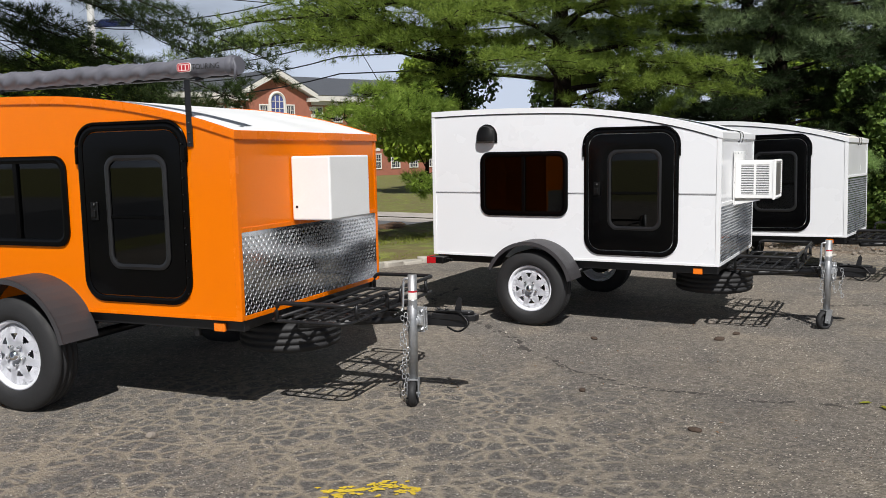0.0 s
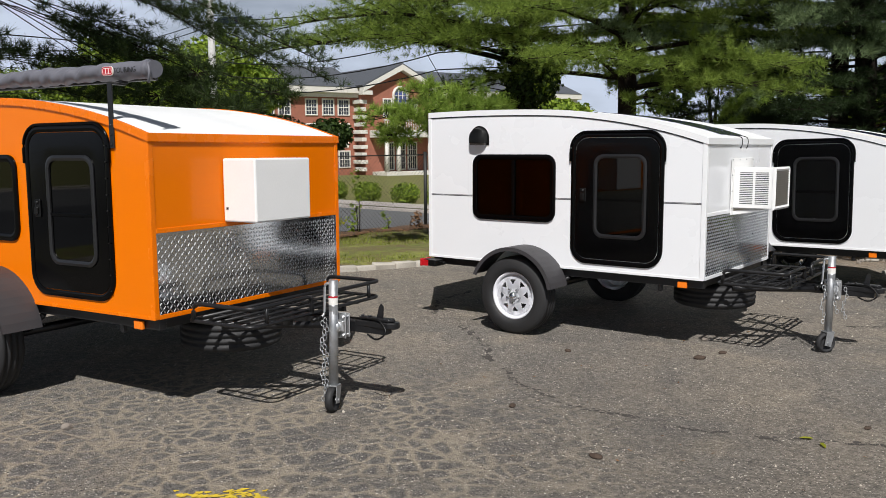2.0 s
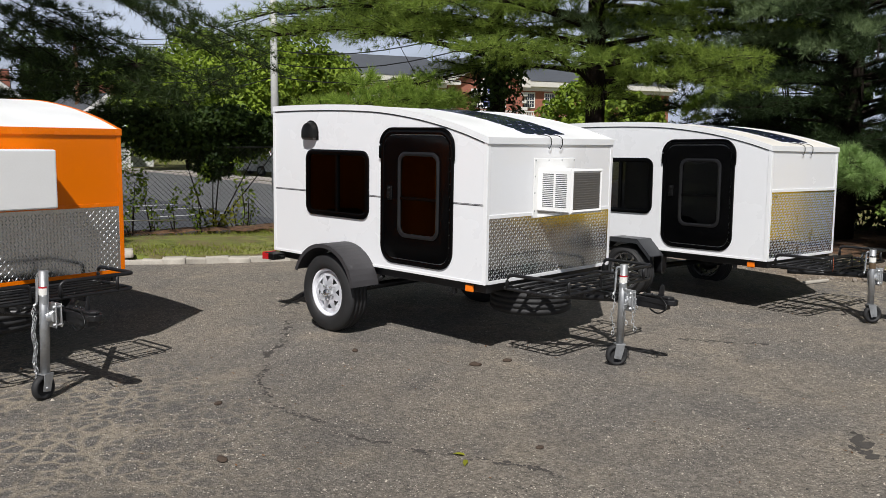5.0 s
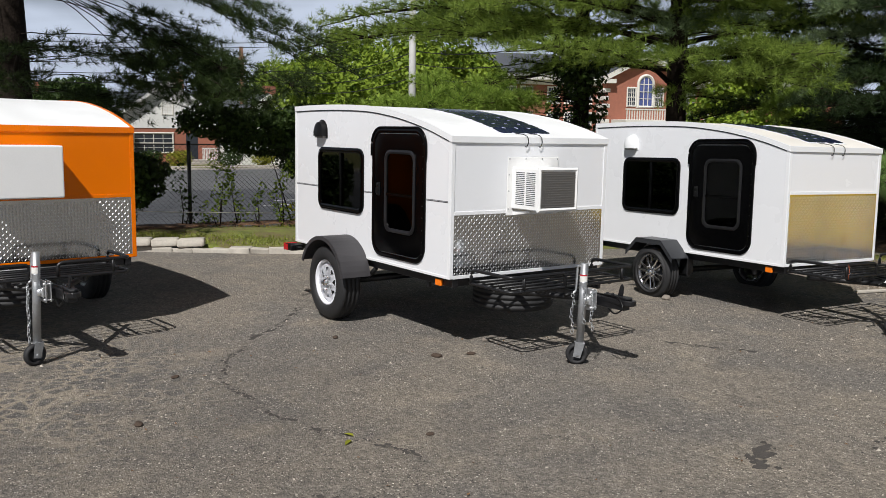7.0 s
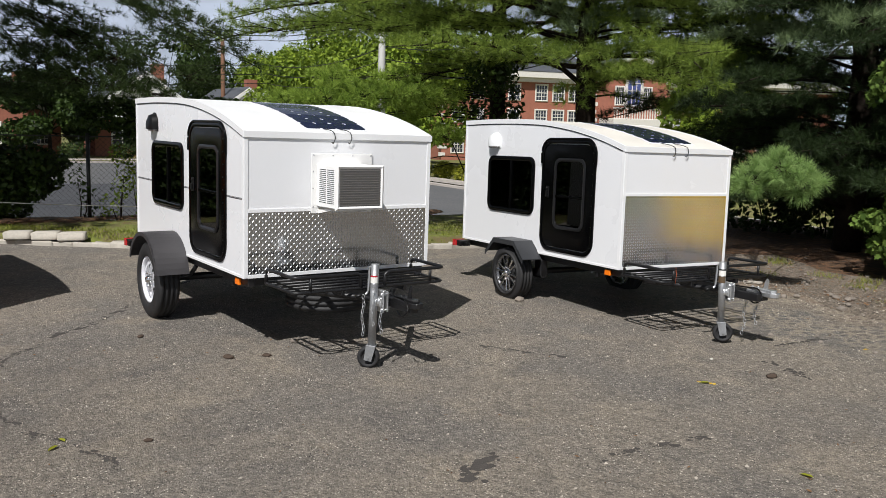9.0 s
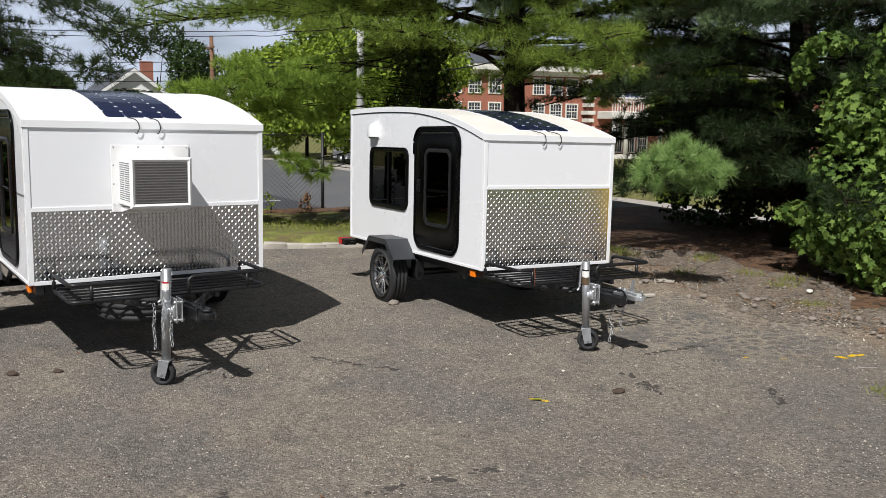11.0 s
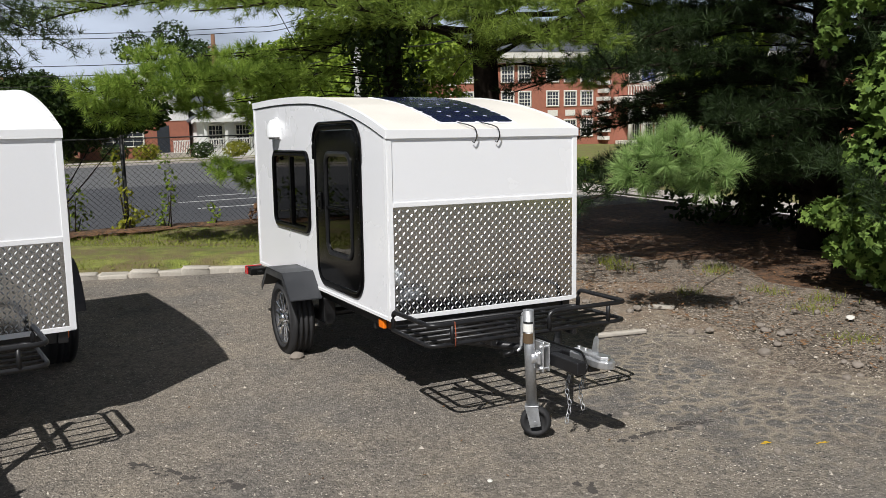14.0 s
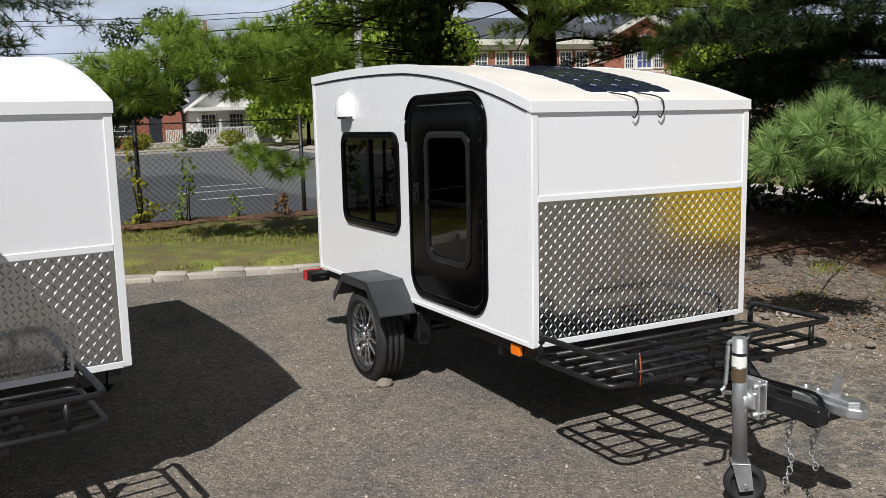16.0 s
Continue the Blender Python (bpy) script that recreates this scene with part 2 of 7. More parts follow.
M_ORANGE = pbr("orange_paint", (0.78, 0.172, 0.0), 0.16, 0, 0.03, 2.0, 0.0001, 300, coat=0.0, spec=0.20, rvar=0.04)
M_WHITE = pbr("white_paint", (0.79, 0.80, 0.82), 0.28, 0, 0.012, 1.2, 0.0001, 60, coat=0.2)
M_ROOF = pbr("roof_white", (0.81, 0.82, 0.82), 0.45, 0, 0.05, 3.0, 0.0004, 120)
M_CREAM = pbr("roof_cream", (0.74, 0.71, 0.65), 0.5, 0, 0.08, 4.0, 0.0004, 120)
M_WTRIM = pbr("white_trim", (0.79, 0.80, 0.81), 0.35, 0, 0.03)
M_OTRIM = pbr("orange_trim", (0.78, 0.168, 0.0), 0.25, 0, 0.04, spec=0.25)
M_PLATE = pbr("tread_plate", (0.57, 0.59, 0.61), 0.125, 1.0, 0.05, 7.0, 0.0006, 6.0, rvar=0.03)
M_LUG = pbr("tread_lugs", (0.50, 0.52, 0.54), 0.34, 1.0, 0.04, 5.0)
M_BLACK = pbr("black_plastic", (0.0014, 0.0014, 0.0016), 0.16, 0, 0.2, 5.0, 0.0003, 120, rvar=0.05, spec=0.13)
M_SURROUND = pbr("satin_black_plastic", (0.010, 0.010, 0.011), 0.34, 0, 0.2, 5.0, 0.0003, 120, rvar=0.05, spec=0.55)
M_GASKET = pbr("black_rubber", (0.004, 0.004, 0.004), 0.4, 0, 0.2, spec=0.3)
M_FRAME = pbr("black_steel", (0.008, 0.008, 0.009), 0.42, 0, 0.3, 12.0, 0.0006, 120)
M_FENDER = pbr("grey_fender", (0.040, 0.038, 0.041), 0.55, 0, 0.12, 8.0, 0.001, 200)
M_FENDER_DARK = pbr("steel_fender", (0.03, 0.032, 0.036), 0.42, 0, 0.12, 8.0, 0.0005, 150)
M_TYRE = pbr("tyre_rubber", (0.015, 0.015, 0.016), 0.7, 0, 0.3, 18.0, 0.001, 150)
M_RIM = pbr("white_rim", (0.78, 0.79, 0.84), 0.35, 0, 0.04)
M_ALLOY = pbr("dark_alloy", (0.26, 0.26, 0.27), 0.24, 0.9, 0.1)
M_CHROME = pbr("bright_metal", (0.75, 0.75, 0.75), 0.14, 1.0, 0.08)
M_ZINC = pbr("galvanised_steel", (0.40, 0.41, 0.42), 0.48, 0.8, 0.18, 25.0, 0.0005, 90)
M_BRACKET = pbr("bright_zinc", (0.62, 0.63, 0.64), 0.36, 0.85, 0.16, 30.0, 0.0006, 70)
M_BRONZE = pbr("brown_label", (0.10, 0.065, 0.035), 0.5)
M_GLASS = tinted_glass("tinted_glass", (0.10, 0.11, 0.12))
M_PANE = tinted_glass("window_glass", (0.80, 0.83, 0.84))
M_INSIDE = pbr("inner_lining", (0.16, 0.14, 0.12), 0.7, 0, 0.1)
M_CARD = pbr("cardboard", (0.42, 0.26, 0.13), 0.8, 0, 0.1)
M_AMBER = pbr("amber_lens", (0.9, 0.20, 0.01), 0.25, 0, 0.1)
M_RED = pbr("red_lens", (0.45, 0.01, 0.015), 0.25, 0, 0.1)
M_AC = pbr("white_casing", (0.80, 0.80, 0.79), 0.42, 0, 0.03)
M_FIN = pbr("grey_fins", (0.20, 0.19, 0.18), 0.45, 0.3, 0.15)
M_SOLAR = pbr("solar_cell", (0.010, 0.014, 0.045), 0.12, 0, 0.25, 9.0, rvar=0.03)
M_SOLARLINE = pbr("solar_backing", (0.80, 0.81, 0.82), 0.4, 0.0, 0.05)
M_STRIPE = pbr("grey_stripe", (0.05, 0.05, 0.055), 0.4, 0, 0.1)
M_AWNING = pbr("grey_vinyl", (0.125, 0.126, 0.148), 0.55, 0, 0.12, 6.0, 0.002, 40)
M_RUST = pbr("orange_strap", (0.35, 0.08, 0.03), 0.7)
M_LABEL = pbr("paper_label", (0.75, 0.74, 0.70), 0.6)
M_INK = pbr("black_ink", (0.012, 0.012, 0.012), 0.5)
M_REDINK = pbr("red_ink", (0.45, 0.02, 0.03), 0.5)
M_KERB = pbr("kerb_granite", (0.40, 0.37, 0.32), 0.85, 0, 0.22, 9.0, 0.006, 45, per_object=0.3)
M_ROCK = pbr("loose_stone", (0.22, 0.19, 0.16), 0.9, 0, 0.35, 20.0, 0.003, 60, per_object=0.5)
# Bark tone is darkened to stand in for the shade of the crowns.
M_BARK = pbr("pine_bark_shaded", (0.020, 0.015, 0.012), 0.95, 0, 0.5, 9.0, 0.02, 22, spec=0.1)
M_WOODPOLE = pbr("pole_wood", (0.16, 0.085, 0.05), 0.9, 0, 0.3, 6.0, 0.004, 40)
M_CONCPOLE = pbr("pole_grey", (0.45, 0.45, 0.43), 0.7, 0, 0.15)
M_BRICKWALL = pbr("red_brick", (0.30, 0.115, 0.075), 0.9, 0, 0.25, 3.0, 0.004, 30)
M_STONE = pbr("white_stone", (0.62, 0.60, 0.55), 0.75, 0, 0.1)
M_SLATE = pbr("grey_slate", (0.075, 0.082, 0.095), 0.7, 0, 0.25, 2.0, 0.01, 12)
M_SIDING = pbr("white_siding", (0.70, 0.70, 0.68), 0.7, 0, 0.06)
M_DARKWIN = pbr("house_window", (0.03, 0.035, 0.045), 0.08, 0, 0.2)
M_CHAINLINK = pbr("fence_wire", (0.035, 0.036, 0.036), 0.5, 0.6, 0.2)
M_CARPAINT = pbr("car_white", (0.65, 0.66, 0.68), 0.25, 0, 0.03)
M_YELLOW = pbr("yellow_paint", (0.80, 0.52, 0.01), 0.35, 0, 0.05)
M_LINE = pbr("line_paint", (0.55, 0.40, 0.03), 0.85, 0, 0.35, 30.0, 0.002, 90)
M_ROADLINE = pbr("road_line", (0.62, 0.62, 0.60), 0.8, 0, 0.2)
# Sun and shade are in the needle colours: dark crowns, lighter outer boughs.
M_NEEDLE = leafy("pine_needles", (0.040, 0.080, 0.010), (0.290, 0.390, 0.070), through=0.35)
M_NEEDLE_SHADE = leafy("pine_needles_shade", (0.008, 0.017, 0.006), (0.032, 0.055, 0.016), through=0.15)
M_NEEDLE_BRIGHT = leafy("pine_needles_sunlit", (0.10, 0.20, 0.05), (0.38, 0.53, 0.19), through=0.35)
M_NEEDLE_SUNNY = leafy("pine_needles_sunny", (0.068, 0.142, 0.018), (0.39, 0.52, 0.095), through=0.40)
M_NEEDLE_LIT = leafy("pine_needles_lit", (0.05, 0.085, 0.035), (0.24, 0.32, 0.15), through=0.3)
M_NEEDLE_DIM = leafy("pine_needles_dim", (0.008, 0.018, 0.006), (0.055, 0.085, 0.022))
M_LEAF = leafy("green_leaves", (0.045, 0.095, 0.010), (0.270, 0.360, 0.040))
M_VINE = leafy("vine_leaves", (0.030, 0.070, 0.014), (0.190, 0.285, 0.060))
M_STAINED = pbr("stained_glass", (0.07, 0.09, 0.24), 0.12, 0, 0.6, 1.6, 0.0, 30)
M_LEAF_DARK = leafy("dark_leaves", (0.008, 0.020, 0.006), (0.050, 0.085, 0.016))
M_LEAF_YELLOW = leafy("yellow_leaves", (0.09, 0.11, 0.012), (0.32, 0.32, 0.03))
M_DEADLEAF = leafy("dead_leaves", (0.085, 0.045, 0.022), (0.24, 0.135, 0.070), 0.8, 0.1)
M_GRASS = leafy("grass_blades", (0.085, 0.105, 0.014), (0.27, 0.30, 0.052))
M_LOT = lot_asphalt()
M_ROAD = ground_cover("road_asphalt", [(0.105, 0.108, 0.112), (0.13, 0.13, 0.132), (0.085, 0.087, 0.09)], [0, 0.3, 20], 0.004, 80)
M_LANE = ground_cover("dark_asphalt", [(0.050, 0.053, 0.060), (0.070, 0.073, 0.080), (0.040, 0.042, 0.047)], [0, 0.3, 20], 0.004, 80)
M_LAWN = ground_cover("lawn", [(0.160, 0.188, 0.030), (0.230, 0.232, 0.058), (0.092, 0.110, 0.020), (0.130, 0.100, 0.045)], [0, 0.8, 6, 2.6], 0.02, 50)
M_DIRT = ground_cover("pine_litter", [(0.165, 0.128, 0.094), (0.255, 0.208, 0.158), (0.080, 0.061, 0.046), (0.33, 0.275, 0.215), (0.035, 0.028, 0.022)], [0, 0.8, 4, 26, 60], 0.014, 45,
                      speck=((0.44, 0.39, 0.33), 45, 0.20))
M_NEEDLEBED = ground_cover("red_needle_litter", [(0.12, 0.062, 0.032), (0.20, 0.105, 0.05), (0.045, 0.030, 0.018)], [0, 2.0, 14], 0.03, 60)
M_WALK = ground_cover("concrete_walk", [(0.42, 0.38, 0.34), (0.36, 0.33, 0.30)], [0, 1.2], 0.002, 40)


# ---- mesh helpers ----
def part(name, bm, material, parent=None, label="", smooth=False):
    """Links a bmesh as one mesh object, under a thing or a part if given."""
    me = bpy.data.meshes.new(name)
    if smooth:
        for f in bm.faces:
            f.smooth = True
    bm.to_mesh(me)
    bm.free()
    for mm in (material if isinstance(material, (list, tuple)) else [material]):
        me.materials.append(mm)
    ob = new(name, me)
    if smooth:
        me.set_sharp_from_angle(angle=radians(40))
    if parent is not None:
        ob.parent = parent
    if label:
        ob["label"] = label
    return ob


def pieces(name, verts, faces, material, parent=None, label="", smooth=False):
    me = bpy.data.meshes.new(name)
    me.from_pydata([tuple(v) for v in verts], [], faces)
    me.materials.append(material)
    if smooth:
        me.shade_smooth()
    ob = new(name, me)
    if parent is not None:
        ob.parent = parent
    if label:
        ob["label"] = label
    return ob


def thing(name, m, label, category, group="", kind=""):
    ob = new(name)
    ob.empty_display_size = 0.2
    ob.matrix_world = m
    return tagged(ob, label, category, group, kind)


def box(bm, x0, x1, y0, y1, z0, z1, bevel=0.0, seg=2):
    vs = [bm.verts.new((x, y, z)) for x in (x0, x1) for y in (y0, y1) for z in (z0, z1)]
    fs = [bm.faces.new([vs[i] for i in q]) for q in ((0, 1, 3, 2), (4, 6, 7, 5), (0, 4, 5, 1), (2, 3, 7, 6), (0, 2, 6, 4), (1, 5, 7, 3))]
    if bevel:
        es = list({e for f in fs for e in f.edges})
        bmesh.ops.bevel(bm, geom=es, offset=bevel, segments=seg, affect='EDGES', profile=0.5)
    return vs


def turned_box(bm, m, sx, sy, sz, bevel=0.0):
    """A box of that size about its centre, set at the pose m."""
    tmp = bmesh.new()
    box(tmp, -sx / 2, sx / 2, -sy / 2, sy / 2, -sz / 2, sz / 2, bevel)
    tmp.transform(m)
    join(bm, tmp)


def join(bm, other):
    vmap = {v: bm.verts.new(v.co) for v in other.verts}
    for f in other.faces:
        nf = bm.faces.new([vmap[v] for v in f.verts])
        nf.smooth, nf.material_index = f.smooth, f.material_index
    other.free()


def prism(bm, poly, a0, a1, axis):
    """A 2D outline pushed from a0 to a1 along an axis ('x': outline in y,z; 'y': in x,z; 'z': in x,y)."""
    def at(p, a):
        return {'x': (a, p[0], p[1]), 'y': (p[0], a, p[1]), 'z': (p[0], p[1], a)}[axis]
    va = [bm.verts.new(at(p, a0)) for p in poly]
    vb = [bm.verts.new(at(p, a1)) for p in poly]
    n = len(poly)
    bm.faces.new(va)
    bm.faces.new(vb[::-1])
    for i in range(n):
        bm.faces.new([va[i], vb[i], vb[(i + 1) % n], va[(i + 1) % n]])
    bmesh.ops.recalc_face_normals(bm, faces=bm.faces[:])


def rounded(x0, x1, z0, z1, r, n=6):
    out = []
    for cx, cz, a in ((x1 - r, z1 - r, 0), (x0 + r, z1 - r, 90), (x0 + r, z0 + r, 180), (x1 - r, z0 + r, 270)):
        for i in range(n + 1):
            t = radians(a + 90 * i / n)
            out.append((cx + r * math.cos(t), cz + r * math.sin(t)))
    return out


def ring(bm, outer, inner, a0, a1, axis='y', crown=0.0):
    """A frame between two outlines of equal count, from a0 (the wall) to a1 (its face)."""
    def at(p, a):
        return {'x': (a, p[0], p[1]), 'y': (p[0], a, p[1]), 'z': (p[0], p[1], a)}[axis]
    mid = [((o[0] + i[0]) / 2, (o[1] + i[1]) / 2) for o, i in zip(outer, inner)]
    loops = [[bm.verts.new(at(p, a)) for p in poly] for poly, a in
             ((outer, a0), (outer, a0 + (a1 - a0) * 0.6), (mid, a1 + crown), (inner, a0 + (a1 - a0) * 0.6), (inner, a0))]
    n = len(outer)
    for la, lb in zip(loops, loops[1:] + loops[:1]):
        for i in range(n):
            bm.faces.new([la[i], la[(i + 1) % n], lb[(i + 1) % n], lb[i]])
    bmesh.ops.recalc_face_normals(bm, faces=bm.faces[:])


def tube(bm, pts, r, seg=8, closed=False, r_end=None):
    """A round bar along a line of points."""
    pts = [Vector(p) for p in pts]
    n = len(pts)
    loops = []
    up = Vector((0, 0, 1))
    for i, p in enumerate(pts):
        a = pts[(i - 1) % n] if (closed or i > 0) else p
        b = pts[(i + 1) % n] if (closed or i < n - 1) else p
        d = (b - a).normalized()
        s = d.cross(up)
        if s.length < 0.05:
            s = d.cross(Vector((1, 0, 0)))
        s.normalize()
        u = s.cross(d)
        rad = r if r_end is None else r + (r_end - r) * i / max(1, n - 1)
        loops.append([bm.verts.new(p + rad * (math.cos(2 * math.pi * k / seg) * s + math.sin(2 * math.pi * k / seg) * u)) for k in range(seg)])
    for i in range(n if closed else n - 1):
        la, lb = loops[i], loops[(i + 1) % n]
        for k in range(seg):
            f = bm.faces.new([la[k], la[(k + 1) % seg], lb[(k + 1) % seg], lb[k]])
            f.smooth = True
    if not closed:
        bm.faces.new(loops[0][::-1])
        bm.faces.new(loops[-1])


def lathe(bm, prof, axis='y', seg=40, centre=(0, 0, 0), closed=True):
    """Turns a line of (radius, along) about an axis."""
    loops = []
    for r, a in prof:
        lp = []
        for k in range(seg):
            c, s = r * math.cos(2 * math.pi * k / seg), r * math.sin(2 * math.pi * k / seg)
            p = {'y': (c, a, s), 'z': (c, s, a), 'x': (a, c, s)}[axis]
            lp.append(bm.verts.new(Vector(p) + Vector(centre)))
        loops.append(lp)
    pairs = list(zip(loops, loops[1:] + (loops[:1] if closed else [])))
    if not closed:
        pairs = list(zip(loops, loops[1:]))
    for la, lb in pairs:
        for k in range(seg):
            f = bm.faces.new([la[k], la[(k + 1) % seg], lb[(k + 1) % seg], lb[k]])
            f.smooth = True
    bmesh.ops.recalc_face_normals(bm, faces=bm.faces[:])


def bent(pts, r, n=4):
    """A polyline with its corners rounded."""
    pts = [Vector(p) for p in pts]
    out = [pts[0]]
    for a, b, c in zip(pts, pts[1:], pts[2:]):
        u, v = (a - b), (c - b)
        k = min(r, u.length * 0.45, v.length * 0.45)
        p, q = b + u.normalized() * k, b + v.normalized() * k
        for i in range(n + 1):
            t = i / n
            out.append(p * (1 - t) ** 2 + b * 2 * t * (1 - t) + q * t * t)
    return out + [pts[-1]]


# ---- camping trailers ----
# Each trailer's own axes: x ahead along the tongue, y away from the door side, z up; the front lower corner of the door side is the origin.
ROOF_X = [-2.465, -2.2, -1.93, -1.65, -1.4, -1.13, -0.9, -0.66, -0.44, -0.22, 0.0]
ROOF_Z = [1.232, 1.238, 1.240, 1.238, 1.232, 1.221, 1.197, 1.163, 1.120, 1.067, 0.998]


def roof_line(L, n=28):
    xs = np.linspace(-L, 0, n)
    # smooth through the roof's stations
    zs = np.interp(xs, ROOF_X, ROOF_Z)
    k = np.array([0.25, 0.5, 0.25])
    zs[1:-1] = np.convolve(zs, k, 'valid')
    return list(zip(xs.tolist(), zs.tolist()))


def roof_z(x):
    return float(np.interp(x, ROOF_X, ROOF_Z))


def wheel(bm_parts, r, width, kind):
    """Meshes of a wheel about its hub, with the outer side towards -y."""
    t = bmesh.new()
    w, ri = width / 2, r * (0.60 if kind == "spoke" else 0.68)
    prof = [(ri, -w * 0.80), (ri + 0.012, -w * 0.98), (ri + 0.35 * (r - ri), -w * 1.06), (r - 0.060, -w * 1.03), (r - 0.030, -w * 0.95), (r - 0.012, -w * 0.84), (r - 0.003, -w * 0.70)]
    for g in (-0.42, 0.0, 0.42):
        prof += [(r, w * g - 0.010), (r - 0.009, w * g - 0.007), (r - 0.009, w * g + 0.007), (r, w * g + 0.010)]
    prof += [(r - 0.003, w * 0.70), (r - 0.012, w * 0.84), (r - 0.030, w * 0.95), (r - 0.060, w * 1.03), (ri + 0.35 * (r - ri), w * 1.06), (ri + 0.012, w * 0.98), (ri, w * 0.8)]
    lathe(t, prof, 'y', 56)
    bm_parts["tyre"] = (t, M_TYRE, "black ribbed rubber tyre")
    b = bmesh.new()
    lathe(b, [(ri + 0.004, -w * 0.86), (ri - 0.012, -w * 0.80), (ri - 0.022, -w * 0.45), (ri - 0.022, w * 0.7), (ri + 0.004, w * 0.86), (ri, w * 0.6), (ri, -w * 0.6)], 'y', 48)
    if kind == "spoke":
        bm_parts["rim"] = (b, M_RIM, "white painted steel rim")
        d = bmesh.new()
        n, hole = 96, 8
        radii = [0.030, 0.055, 0.075, 0.092, 0.104, 0.116, 0.128, ri - 0.016]
        deep = [-w * 0.60, -w * 0.62, -w * 0.66, -w * 0.70, -w * 0.69, -w * 0.67, -w * 0.64, -w * 0.58]
        grid = [[d.verts.new((rr * math.cos(2 * math.pi * k / n), dd, rr * math.sin(2 * math.pi * k / n))) for k in range(n)] for rr, dd in zip(radii, deep)]
        for j in range(len(radii) - 1):
            for k in range(n):
                ph = (k + 0.5) % (n / hole) / (n / hole) - 0.5
                gap = {3: 0.10, 4: 0.17, 5: 0.22}.get(j, 0)
                if abs(ph) < gap:
                    continue
                f = d.faces.new([grid[j][k], grid[j][(k + 1) % n], grid[j + 1][(k + 1) % n], grid[j + 1][k]])
                f.smooth = True
        bmesh.ops.solidify(d, geom=d.faces[:], thickness=0.004)
        bm_parts["disc"] = (d, M_RIM, "white steel disc with eight openings")
    else:
        bm_parts["rim"] = (b, M_ALLOY, "dark polished alloy rim")
        d = bmesh.new()
        for k in range(6):
            a = 2 * math.pi * k / 6
            for s in (-0.16, 0.16):
                p0 = Vector((0.045 * math.cos(a + s * 2), -w * 0.62, 0.045 * math.sin(a + s * 2)))
                p1 = Vector(((ri - 0.012) * math.cos(a + s * 1.25), -w * 0.72, (ri - 0.012) * math.sin(a + s * 1.25)))
                mid = (p0 + p1) / 2
                dirv = (p1 - p0)
                q = dirv.to_track_quat('X', 'Y').to_matrix().to_4x4()
                turned_box(d, Matrix.Translation(mid) @ q, dirv.length, 0.020, 0.017, 0.004)
        lathe(d, [(0.0, -w * 0.70), (0.055, -w * 0.68), (0.058, -w * 0.45), (0.0, -w * 0.45)], 'y', 24)
        bm_parts["spokes"] = (d, M_CHROME, "polished split spokes")
    h = bmesh.new()
    lathe(h, [(0.0, -w * 0.95 - 0.012), (0.022, -w * 0.95 - 0.012), (0.032, -w * 0.80), (0.030, -w * 0.30), (0.0, -w * 0.30)], 'y', 20)
    for k in range(5):
        a = 2 * math.pi * k / 5
        lathe(h, [(0.0, -w * 0.72 - 0.018), (0.008, -w * 0.72 - 0.018), (0.010, -w * 0.60), (0.0, -w * 0.60)], 'y', 6, (0.058 * math.cos(a), 0, 0.058 * math.sin(a)))
    bm_parts["hub"] = (h, M_CHROME, "bright hub cap and wheel nuts")
    k = bmesh.new()
    lathe(k, [(0.0, -w * 0.2), (0.11, -w * 0.2), (0.11, w * 0.5), (0.0, w * 0.5)], 'y', 28)
    bm_parts["brake_drum"] = (k, M_FRAME, "")


